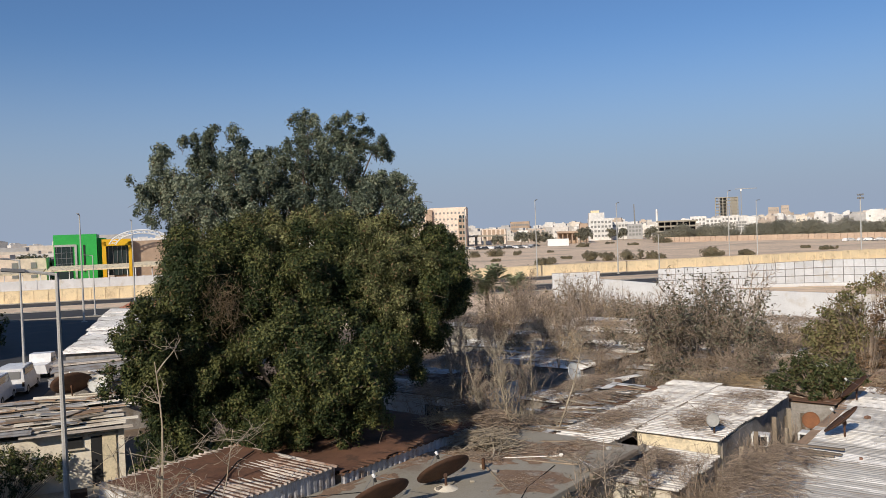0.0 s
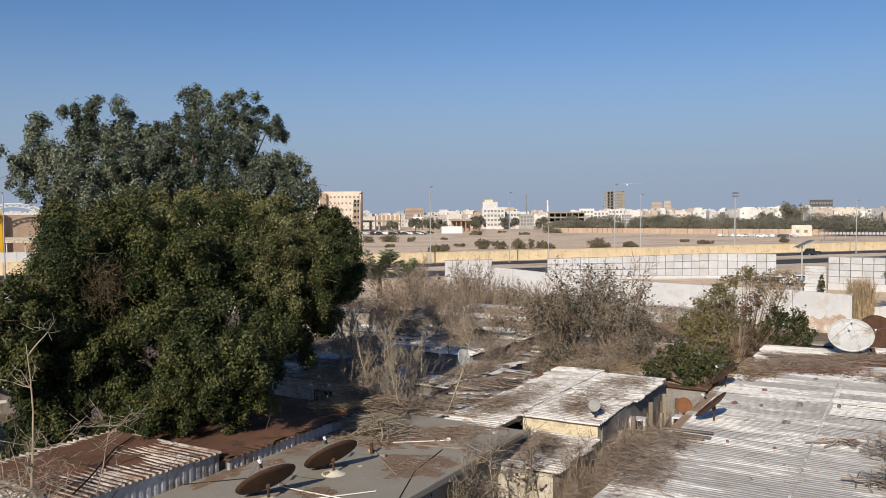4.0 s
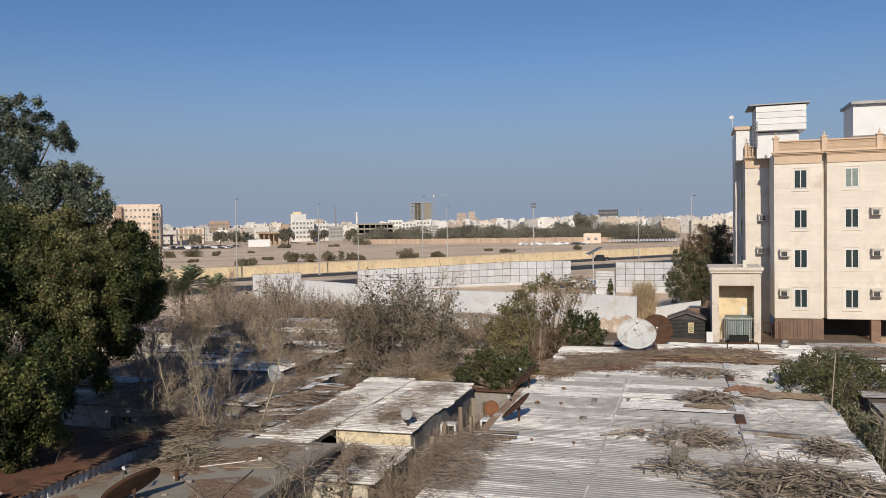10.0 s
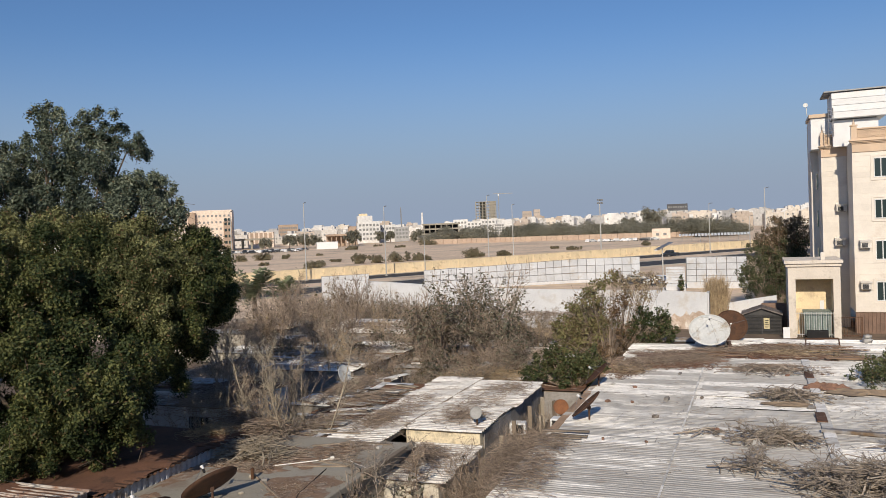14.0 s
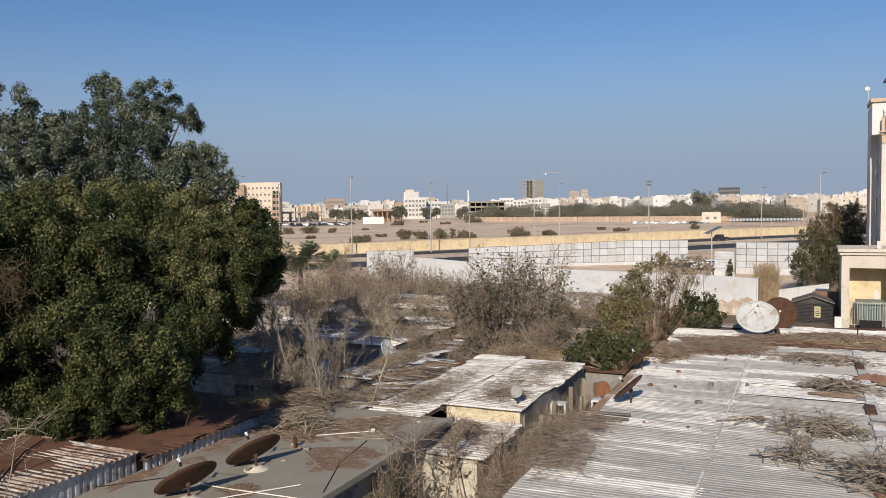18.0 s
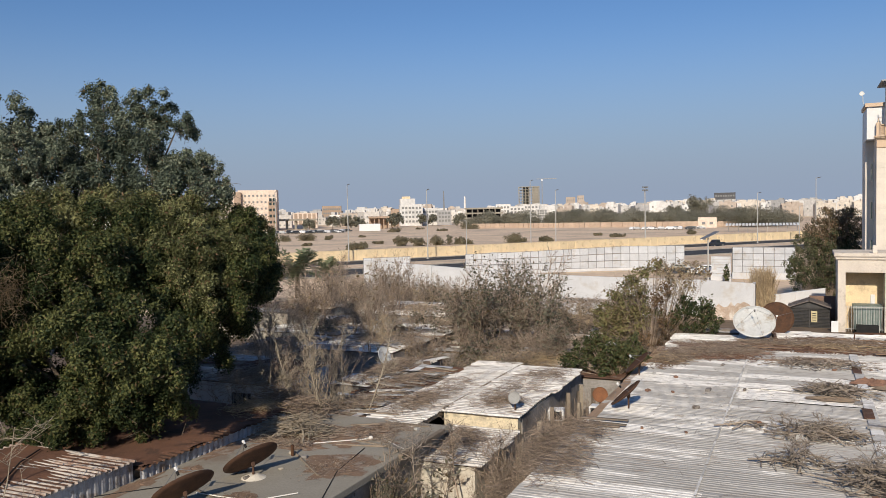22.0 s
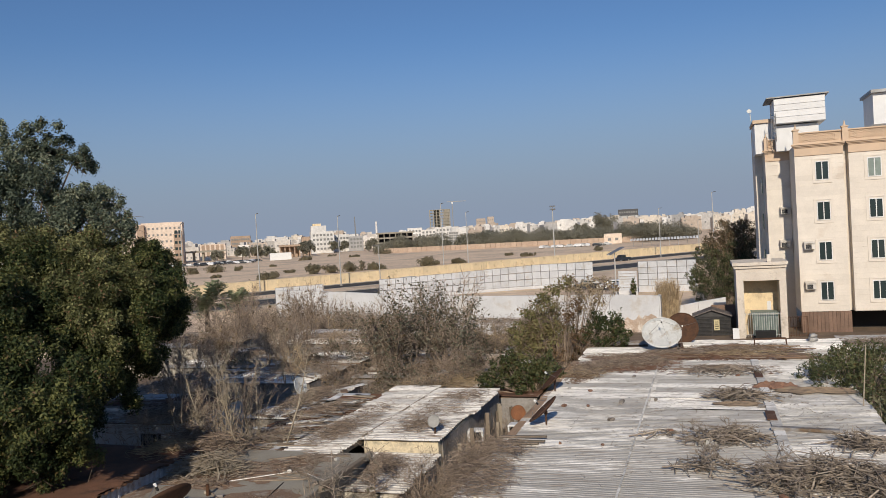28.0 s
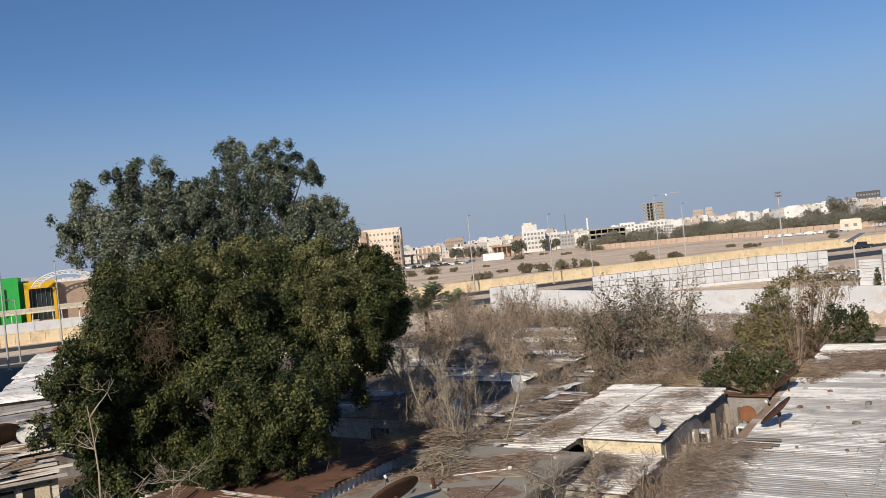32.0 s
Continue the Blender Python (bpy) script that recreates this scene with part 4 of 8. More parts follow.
for th, a, b, v, z, hh in ((rusty, 11.1, 15.65, -16.34, 3.24, 0.56), (rusty2, 15.75, 22.3, -16.2, 3.15, 0.34)):
    fs = sheet_mesh(hh, 0.9, 0.2, 0.018 if th is rusty else 0.05, FASCIA_SHADED)
    k = int((b - a) / 0.88)
    for i in range(k):
        part("fascia_sheet", fs, FASCIA_SHADED, th, m=Matrix.Translation((v, a + 0.45 + i * (b - a - 0.9) / (k - 1), z)) @ Matrix.Rotation(radians(90), 4, "Y"))
part("end_fascia", Shape().box((-18.5, 11.08, 3.2), (4.3, 0.06, 0.6)), BRIGHT_SHEET, rusty)

# the hut stands askew to the quarter's grid, on a low terrace
left = shack("left_house", "plastered hut with patched board roof, door and small window", -10.0, 0.0, 0.0, 7.0, 2.85, PALE_PLASTER, "house")
left.matrix_world = pose(-16.35, 29.3, 0, 0, 0, 30)
sheets(left, -10.3, -6.6, -0.35, 7.2, 3.0, [OLD_SHEET], "v", width=0.6, pitch=0.6, depth=0.03, jitter=5)
sheets(left, -6.8, -3.2, -0.4, 7.2, 3.04, [OLD_SHEET, OLD_SHEET, GREY_ROOF], "v", width=0.55, pitch=0.55, depth=0.03, jitter=7)
sheets(left, -3.6, 0.25, -0.35, 7.1, 3.0, [OLD_SHEET, OLD_SHEET, PALE_PLASTER], "v", width=0.5, pitch=0.5, depth=0.03, jitter=7)
part("terrace", Shape().prism([(-10, -1.4), (0.3, -1.4), (0.3, -0.01), (-10, -0.01)], 0, 0.72), PLASTER, left)

# more roofs of the overgrown quarter: v0, v1, u0, u1, height, roof, wall
YARD_ROOFS = [(-27.0, -20.4, 26.6, 31.6, 3.05, "brown", WHITE_WALL), (-16.6, -13.85, 23.8, 33.6, 2.75, "brown", BLOCK), (-18.9, -16.8, 29.5, 36.5, 2.6, "grey", BLOCK), (-25.6, -20.2, 37.6, 48.4, 2.5, "grey", BLOCK),
              (-13.6, -7.4, 34.6, 40.5, 2.55, "brown", BLOCK), (-19.4, -8.6, 41.0, 49.0, 2.1, "brown", BLOCK), (-6.4, 6.5, 40.3, 47.5, 3.0, "grey", BLOCK), (-34.0, -26.5, 44.0, 52.0, 2.2, "grey", PLASTER),
              (-33.0, -24.0, 54.0, 62.0, 2.2, "grey", PLASTER), (-45.0, -35.5, 52.0, 60.5, 2.3, "brown", PLASTER), (-21.5, -11.0, 52.0, 58.0, 1.1, "brown", PLASTER), 
              (-30.5, -26.2, 33.0, 42.0, 2.3, "grey", PLASTER), (6.8, 14.0, 30.0, 44.5, 3.0, "white", BLOCK), (6.9, 18.0, 45.0, 51.0, 2.7, "white", BLOCK), (-7.0, 6.0, 49.5, 58.0, 1.5, "brown", PLASTER), (7.0, 18, 53, 60, 1.2, "grey", PLASTER)]
ROOF_LOOK = {"grey": [GREY_ROOF, WHITE_ROOF, WHITE_ROOF], "white": [WHITE_ROOF, GREY_ROOF, WHITE_ROOF], "brown": [RUST_ROOF, GREY_ROOF, OLD_SHEET]}
WORDS = {"grey": "low shack with a patched grey sheet roof", "white": "low shack with a faded white sheet roof", "brown": "low shack with a rusty littered sheet roof"}
for v0, v1, u0, u1, h, look_, wl in YARD_ROOFS:
    sh = shack("shack", WORDS[look_], v0, v1, u0, u1, h - 0.08, wl, group="shacks of the yard")
    n_ = max(1, round((v1 - v0) / 3.2))
    for i in range(n_):
        sheets(sh, v0 - 0.1 + (v1 - v0 + 0.2) * i / n_, v0 - 0.1 + (v1 - v0 + 0.2) * (i + 1) / n_, u0 - 0.1, u1 + 0.1, h, ROOF_LOOK[look_], "v", width=1.1, pitch=0.27, jitter=2.0, gaps=0.08)


wb_ = part("window", Shape().box((-21.5, 26.55, 2.25), (0.9, 0.12, 0.7)), DARK, bpy.data.objects["shack"], "small dark barred window")
for i in range(4):
    part("bar", Shape().box((-21.85 + 0.24 * i, 26.47, 2.25), (0.04, 0.04, 0.7)), FRAME_GREY, wb_)


def rest(v, u):
    """The height of what lies under a place of the quarter."""
    for v0, v1, u0, u1, h, _, _ in YARD_ROOFS:
        if v0 < v < v1 and u0 < u < u1:
            return h
    return 0.03

# ---- trees and shrubs ----
BACK = [(-14.0, 34.2, 14.0, 1.18), (-15.6, 33.6, 13.0, 1.57), (-16.8, 33.0, 12.2, 0.73), (-12.9, 34.7, 12.9, 1.31), (-11.9, 35.0, 13.4, 0.92), (-10.3, 35.5, 14.8, 0.99), (-8.7, 36.0, 14.7, 1.1),
        (-7.5, 36.2, 13.8, 0.84), (-9.0, 35.9, 12.6, 2.09), (-6.8, 36.4, 12.0, 0.92), (-11.0, 35.3, 11.8, 1.83), (-14.3, 34.1, 11.4, 2.36), (-16.0, 33.3, 11.5, 1.18), (-6.2, 36.5, 11.1, 0.65)]
FRONT = [(-12.9, 28.9, 8.55, 2), (-13.8, 28.3, 7.55, 1.2), (-11.6, 30.1, 8.25, 2.3), (-9, 31.5, 8.55, 2.3), (-6.4, 32.6, 8.25, 2.07), (-4.5, 33.2, 7.95, 1.38), (-3.8, 33.5, 7.4, 0.97),
         (-5.4, 33, 6.6, 2.07), (-8.3, 31.8, 6.3, 2.76), (-11.1, 30.4, 6.75, 1.95), (-12.9, 28.9, 6.3, 1.95), (-14.1, 28.1, 4.8, 1.4), (-12.7, 29.4, 3.6, 1.84), (-10, 31, 3.2, 1.84),
         (-7.9, 32, 3.5, 2.07), (-6.1, 32.7, 4.5, 1.61), (-9.2, 31.4, 2.3, 1.03), (-10.8, 30.6, 2.4, 0.92), (-7.5, 32.2, 2.5, 0.92)]

# boughs that hang low over the roofs and fill the fork of the two crowns
LOW = [(-7.6, 23.6, 4.7, 1.05), (-6.4, 23.7, 5.0, 1.0), (-5.6, 24.4, 5.2, 0.85), (-7.0, 24.3, 6.0, 1.2), (-11.0, 24.1, 5.2, 0.8), (-12.0, 23.6, 5.2, 0.9), (-11.4, 23.4, 3.7, 1.0), (-11.2, 23.2, 3.2, 0.9), (-11.8, 23.4, 4.4, 0.8), (-10.6, 23.9, 3.1, 0.7), (-11.5, 23.4, 2.6, 0.8), (-12.0, 22.8, 7.7, 0.6), (-11.8, 22.8, 7.0, 0.75), (-11.9, 22.7, 6.3, 0.8), (-11.8, 22.8, 5.7, 0.75), (-9.9, 24.6, 3.3, 0.6), (-11.6, 24.4, 5.9, 0.9), (-12.3, 24.3, 6.2, 1.0), (-8.9, 24.3, 3.5, 0.7), (-6.0, 22.9, 7.0, 1.1), (-7.4, 22.6, 7.0, 1.2), (-5.0, 23.3, 6.7, 0.9), (-7.5, 25.1, 8.45, 1.1), (-5.9, 20.6, 6.4, 1.0), (-5.0, 21.0, 6.2, 0.8), (-7.1, 22.7, 7.14, 1.05),
       (-3.9, 29.5, 9.7, 0.6), (-3.6, 28.8, 8.6, 1.0), (-3.1, 29.6, 7.8, 0.8), (-11.0, 24.6, 4.6, 0.85), (-10.2, 25.0, 5.0, 0.85), (-11.3, 24.5, 5.3, 0.85), (-9.8, 25.1, 4.2, 0.85), (-10.6, 24.8, 5.8, 0.85), (-5.9, 26.9, 7.1, 0.95), (-5.2, 27.2, 6.6, 0.95), (-4.1, 27.4, 8.0, 0.95), (-3.5, 27.6, 8.5, 0.85), (-4.3, 27.6, 7.0, 0.85),
       (-7.4, 23.9, 4.1, 0.65), (-6.4, 24.2, 4.1, 0.65), (-5.5, 24.9, 4.2, 0.65), (-8.1, 23.2, 4.1, 0.6), (-9.0, 24.3, 4.0, 0.7), (-7.4, 25.5, 4.1, 0.7), (-6.3, 26.4, 4.1, 0.7), (-12.8, 23.2, 5.6, 0.8), (-4.0, 30.2, 6.8, 0.95), (-4.4, 30.2, 6.1, 0.8), (-3.6, 30.3, 7.3, 0.8), (-12.7, 23.3, 7.1, 0.6), (-8.6, 24.5, 4.1, 0.75), (-9.8, 25.1, 4.2, 0.7)]
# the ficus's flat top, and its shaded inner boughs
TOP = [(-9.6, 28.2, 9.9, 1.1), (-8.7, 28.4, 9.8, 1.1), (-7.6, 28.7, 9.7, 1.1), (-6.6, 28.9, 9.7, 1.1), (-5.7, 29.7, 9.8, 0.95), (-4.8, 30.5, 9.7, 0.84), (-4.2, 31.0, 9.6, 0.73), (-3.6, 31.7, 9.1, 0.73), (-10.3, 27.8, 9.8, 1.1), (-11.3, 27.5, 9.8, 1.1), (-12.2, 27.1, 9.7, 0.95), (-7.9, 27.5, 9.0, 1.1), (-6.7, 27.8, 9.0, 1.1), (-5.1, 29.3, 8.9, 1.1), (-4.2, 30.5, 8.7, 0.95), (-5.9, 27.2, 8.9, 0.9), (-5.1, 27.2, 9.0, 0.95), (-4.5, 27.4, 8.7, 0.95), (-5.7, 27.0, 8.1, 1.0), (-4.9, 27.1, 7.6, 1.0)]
INNER = [(-12.4, 29.2, 5.8, 1.23), (-11.4, 29.5, 5.7, 1.23), (-11.8, 29.4, 6.8, 1.23), (-11.0, 29.7, 6.6, 1.12), (-12.4, 29.2, 7.4, 1.23), (-12.8, 28.9, 4.9, 1.12), (-11.8, 29.4, 4.6, 1.12), (-13.3, 28.7, 5.9, 1.23), (-10.6, 29.8, 5.3, 1.12)]
# the lower skirt of the tall crown, which closes the fork above the ficus
SKIRT = [(-6.83, 32.3, 11.9, 0.8), (-5.9, 32.4, 11.9, 0.7), (-5.5, 32.5, 11.4, 0.7), (-7.64, 32.1, 12.5, 0.9), (-8.4, 30.9, 11.2, 1.0), (-9.7, 30.5, 11.2, 1.0), (-11.1, 30.0, 11.7, 1.0), (-12.1, 30.7, 12.8, 0.8), (-10.9, 31.1, 12.6, 0.8), (-9.4, 31.6, 13.2, 0.8),
         (-6.6, 30.3, 11.0, 0.9), (-12.4, 29.5, 11.2, 0.9), (-5.8, 30.4, 11.2, 0.7), (-5.0, 29.8, 10.7, 0.6), (-7.4, 30.2, 10.7, 0.9), (-10.4, 29.8, 10.6, 0.9), (-13.4, 29.6, 11.4, 0.7)]


def big_tree(name, label, base, lobes, leaf, density, size, rg, boughs=99, trunk=0.35, dead=None, crest=(), crest_leaf=None, **lumps):
    t = thing(name, label, "tree", base)
    inv = t.matrix_world.inverted()
    b = Vector(base)
    top = Vector(np.mean([l[:3] for l in lobes], 0)) - b
    fork = Vector((top.x * 0.3, top.y * 0.3, top.z * 0.45))
    part("trunk", Shape().path([(0, 0, 0), tuple(fork * 0.5 + Vector((0.15, 0.1, 0))), tuple(fork)], trunk, trunk * 0.75, 9), BARK, t)
    for x, y, z, r in lobes[:boughs]:
        e = Vector((x, y, z)) - b
        mid = fork.lerp(e, 0.5) + Vector((rg.normal(0, 0.3), rg.normal(0, 0.3), 0.3))
        part("limb", Shape().path([tuple(fork), tuple(mid), tuple(e)], trunk * 0.28, 0.03, 6), BARK, t)
    pts, outs = lobe_points(lobes, density, rg, **lumps)
    leaf_mesh("crown", pts - np.array(base), outs, size, leaf, t, rg)
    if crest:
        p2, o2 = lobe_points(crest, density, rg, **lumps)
        leaf_mesh("crown_top", p2 - np.array(base), o2, size, crest_leaf, t, rg)["label"] = "dusty olive upper foliage, lightened for the sun on it"
    if dead:
        c = np.array(dead) - np.array(base)
        a = c + rg.normal(0, 1, (420, 3)) * np.array([0.3, 0.22, 0.4])
        stick_mesh("dead_branch", a, a + unit(rg.normal(0, 1, (420, 3)) + np.array([0, -0.4, -0.6])) * rg.uniform(0.15, 0.45, (420, 1)), 0.006, 0.003, LEAF_DRY, t)["kind"] = "stuff"
    tw = rg.integers(0, len(pts), 900)
    e = pts[tw] - np.array(base)
    stick_mesh("twiggery", e - unit(outs[tw]) * rg.uniform(0.4, 1.1, (900, 1)), e, 0.009, 0.004, BARK, t)
    return t


def nearer(lobes, f):
    """The same lobes, drawn towards the camera."""
    out = []
    for x, y, z, r in lobes:
        g = f + (1 - f) * 0.5 * min(1, max(0, (x + 9) / 5)) if f < 0.9 else f
        out.append((x * g, y * g, 10 + (z - 10) * g, r * g))
    return out


big_tree("tall_tree", "tall grey-green broadleaf tree with lumpy open crown", (-10, 33.0, 0), nearer(BACK, 0.93) + SKIRT, LEAF_GREY, 4700, 0.058, np.random.default_rng(1), subs=24, lump=(0.1, 0.22), deep=0.35, out=1.16)
big_tree("ficus_tree", "dense dark green ficus tree spreading over rusty roofs", (-8.2, 27.6, 0), [(x, y, z, r * 0.9) for x, y, z, r in nearer(FRONT, 0.87) + LOW + INNER], LEAF, 8200, 0.049, np.random.default_rng(2), 19, crest=TOP, crest_leaf=LEAF_TOP_LIT, dead=(-9.35, 22.9, 8.1), subs=15, lump=(0.17, 0.33), deep=0.5)


def branching(rg, base, height, spread, stems, depth=3, kids=4, lean=0.3):
    """Start and end points with radii of the twigs of one bare shrub."""
    a, b, r0, r1 = [], [], [], []

    def grow(p, d, length, r, level):
        segs = 3
        for s in range(segs):
            d = d + rg.normal(0, 0.13, 3)
            d = d / np.linalg.norm(d)
            q = p + d * length / segs
            a.append(p), b.append(q), r0.append(r * (1 - 0.22 * s)), r1.append(r * (1 - 0.22 * (s + 1)))
            if level > 0:
                for _ in range(kids if s else kids - 2):
                    side = rg.normal(0, 1, 3)
                    side = side - d * (side @ d)
                    side /= np.linalg.norm(side) + 1e-9
                    nd = d * 0.75 + side * rg.uniform(0.45, 0.9) + np.array([0, 0, 0.12])
                    grow(q, nd / np.linalg.norm(nd), length * rg.uniform(0.4, 0.62), r * 0.45, level - 1)
            p = q
    for _ in range(stems):
        ang = rg.uniform(0, 2 * math.pi)
        off = np.array([math.cos(ang), math.sin(ang), 0]) * spread * 0.25 * rg.random()
        d = np.array([math.cos(ang) * lean * rg.uniform(0.2, 1), math.sin(ang) * lean * rg.uniform(0.2, 1), 1.0])
        grow(np.array(base) + off, d / np.linalg.norm(d), height * rg.uniform(0.5, 0.75), 0.022 * height ** 0.5, depth)
    return np.array(a), np.array(b), np.array(r0), np.array(r1)


def shrub(name, label, at, height, spread, seed, stems=5, depth=2, kids=4, twig=TWIG, leaf=None, leaves=0, size=0.09, lean=0.5, category="shrub", group="", thick=1.0):
    rg = np.random.default_rng(seed)
    t = thing(name, label, category, at, group=group)
    a, b, r0, r1 = branching(rg, (0, 0, 0), height, spread, stems, depth, kids, lean)
    sc = np.array([spread / max(abs(b[:, :2]).max(), 0.1), spread / max(abs(b[:, :2]).max(), 0.1), height / max(b[:, 2].max(), 0.1)])
    sc[:2] = np.clip(sc[:2] * 1.15, 0.7 * sc[2], 1.5 * sc[2])
    stick_mesh("branchwork", a * sc, b * sc, np.maximum(r0, 0.007) * thick, np.maximum(r1, 0.005) * thick, twig, t)["kind"] = "stuff"
    if leaf and leaves:
        pick = rg.integers(len(b) // 4, len(b), leaves)
        pts = b[pick] * sc + rg.normal(0, 0.1, (leaves, 3))
        leaf_mesh("foliage", pts, unit(pts + 1e-6) + np.array([0, 0, 0.5]), size, leaf, t, rg)
    return t


def leaf_bush(name, label, at, lobes, leaf, density, size, seed, category="bush", twigs=60, group=""):
    """A leafy mass: lobes (x, y, z, radius) about its foot."""
    rg = np.random.default_rng(seed)
    t = thing(name, label, category, at, group=group)
    pts, outs = lobe_points(lobes, density, rg)
    pts[:, 2] = np.maximum(pts[:, 2], 0.03)
    ends = pts[rg.integers(0, len(pts), twigs)]
    st = ends * np.array([0.25, 0.25, 0.0])
    stick_mesh("stem_tangle", st, ends, 0.018, 0.006, TWIG, t)
    leaf_mesh("foliage", pts, outs, size, leaf, t, rg)
    return t


def sapling(name, label, at, height, spread, seed, stems=1, lean=0.12, sides=12, thick=0.05, twig=PALE_BARK, first=0.3, fine=4, up=0.5, category="tree", group=""):
    """A leafless little tree: bending stems, wide side branches, and fine twigs on those."""
    rg = np.random.default_rng(seed)
    t = thing(name, label, category, at, group=group)
    A, B, R0, R1 = [], [], [], []

    def shoot(p, d, length, r, segs, bend):
        pts = [p]
        for s in range(segs):
            d = d + rg.normal(0, bend, 3) + np.array([0, 0, 0.03])
            d = d / np.linalg.norm(d)
            q = p + d * length / segs
            A.append(p), B.append(q), R0.append(r * (1 - 0.8 * s / segs)), R1.append(r * (1 - 0.8 * (s + 1) / segs))
            p = q
            pts.append(p)
        return pts, d

    def aside(pts, d, k, low):
        i = rg.uniform(low, 0.98) * (len(pts) - 1)
        p = pts[int(i)] + (pts[int(i) + 1] - pts[int(i)]) * (i % 1)
        side = rg.normal(0, 1, 3)
        side[2] *= 0.4
        side /= np.linalg.norm(side)
        nd = side + np.array([0, 0, up * rg.uniform(0.5, 1.5)])
        return p, nd / np.linalg.norm(nd), 1 - 0.45 * i / (len(pts) - 1)
    for _ in range(stems):
        ang = rg.uniform(0, 6.28)
        d = np.array([math.cos(ang) * lean, math.sin(ang) * lean, 1.0])
        pts, d = shoot(np.array([0.12 * stems ** 0.5 * math.cos(ang), 0.12 * stems ** 0.5 * math.sin(ang), 0]), d / np.linalg.norm(d), height * rg.uniform(0.8, 1.02), thick * rg.uniform(0.7, 1.0), 9, 0.07)
        for _ in range(sides):
            p, nd, w = aside(pts, d, 0, first)
            p2, d2 = shoot(p, nd, spread * w * rg.uniform(0.5, 1.1), thick * 0.38, 6, 0.16)
            for _ in range(fine):
                p3, nd3, w3 = aside(p2, d2, 0, 0.2)
                p4, d4 = shoot(p3, nd3, spread * 0.45 * w3 * rg.uniform(0.5, 1.1), thick * 0.2, 4, 0.2)
                for _ in range(3):
                    p5, nd5, w5 = aside(p4, d4, 0, 0.2)
                    shoot(p5, nd5, spread * 0.2 * rg.uniform(0.5, 1.1), thick * 0.13, 2, 0.2)
    stick_mesh("branchwork", np.array(A), np.array(B), np.maximum(R0, 0.006), np.maximum(R1, 0.0045), twig, t)["kind"] = "stuff"
    return t


# shrubs of the overgrown yard: v, u, foot, height, spread, leaves, look
YARD_SHRUBS = [(-16.6, 36.5, 2.2, 2.2, 1.8, 150, 1), (-18.0, 38.5, 2.0, 2.8, 1.9, 300, 1), (-15.8, 40, 2.0, 3.2, 2.2, 700, 2), (-17.5, 43, 1.6, 4.4, 2.6, 900, 2), (-14.0, 42.5, 1.6, 3.8, 2.4, 900, 2),
               (-19.5, 46, 1.2, 4.4, 2.6, 900, 2), (-15.5, 47.5, 1.0, 4.8, 2.6, 900, 2), (-10.0, 48.0, 1.2, 3.4, 2.0, 200, 1),
               (-26.0, 34, 1.6, 3.2, 2.0, 100, 1), (-28.5, 38, 1.4, 3.2, 2.2, 150, 1), (-27.0, 45, 1.0, 3.6, 2.3, 250, 1), (-31.0, 47, 0.8, 3.6, 2.4, 250, 1), (-24.0, 52, 0.8, 3.6, 2.4, 250, 1), (-30.0, 56, 0.5, 4.0, 2.5, 400, 1),
               (-36.0, 56, 0.5, 4.0, 2.6, 300, 1), (-40.0, 62, 0.3, 4.0, 2.6, 350, 1), (-34.0, 64, 0.3, 4.4, 2.8, 300, 1), (-44.0, 58, 0.3, 4.0, 2.6, 200, 1), 
               (-21.5, 33, 1.8, 2.4, 1.6, 80, 1), (-23.0, 41, 1.6, 2.6, 1.8, 100, 1)]
KINDS = [("bare_shrub", "leafless pale-brown shrub of upright thin stems", None), ("dry_shrub", "tangled dry brown shrub with a few dead leaves", LEAF_DRY), ("tall_shrub", "half-bare tall shrub with sparse grey-green leaves", LEAF_DUSK)]
for k, (v, u, z, h, s, lv, kind) in enumerate(YARD_SHRUBS):
    nm, lb, lf = KINDS[kind]
    shrub(nm, lb, G(v, u, rest(v, u) - 0.03), h * (1.25 if kind else 1.2), s * 1.2, 100 + k, stems=9, depth=2, kids=4, leaf=lf, leaves=int(lv * (0.6 if kind == 1 else 1.8)), lean=0.8, thick=1.15, group="shrubs of the yard", size=0.11)

rs = random.Random(21)
for v, u, h, n_ in ((-19.5, 26.2, 5.4, 9), (-18.5, 27.4, 5.2, 8), (-20.5, 27.6, 5.0, 8), (-17.5, 25.4, 4.8, 7), (-18.9, 25.2, 4.6, 7), (-21.3, 26.3, 4.4, 6), (-16.4, 24.3, 4.6, 3), (-22.3, 34.0, 4.6, 4), (-24.6, 35.5, 4.4, 5), (-26.5, 36.5, 4.6, 5)):
    sapling("bare_shrub", "leafless pale-brown shrub of upright thin stems", G(v, u, rest(v, u) - 0.02), h - rest(v, u) * 0.6, 1.0, int(-v * 100 + u), n_ + 6, 0.4, 3, 0.027, TWIG, 0.4, 3, 0.8, "shrub", "shrubs of the yard")
for k in range(11):
    u = rs.uniform(35, 54)
    v = rs.uniform(-33, -13.8 - 0.25 * max(0, u - 44))
    shrub("bramble", "low dry brown bramble between the shacks", G(v, u, rest(v, u) - 0.03), rs.uniform(1.3, 2.6), rs.uniform(1.2, 2.2), 800 + k, stems=9, depth=2, kids=4, leaf=LEAF_DRY if k % 2 else LEAF_DUSK, leaves=260, lean=1.0, group="brambles of the yard", size=0.09, thick=0.75)

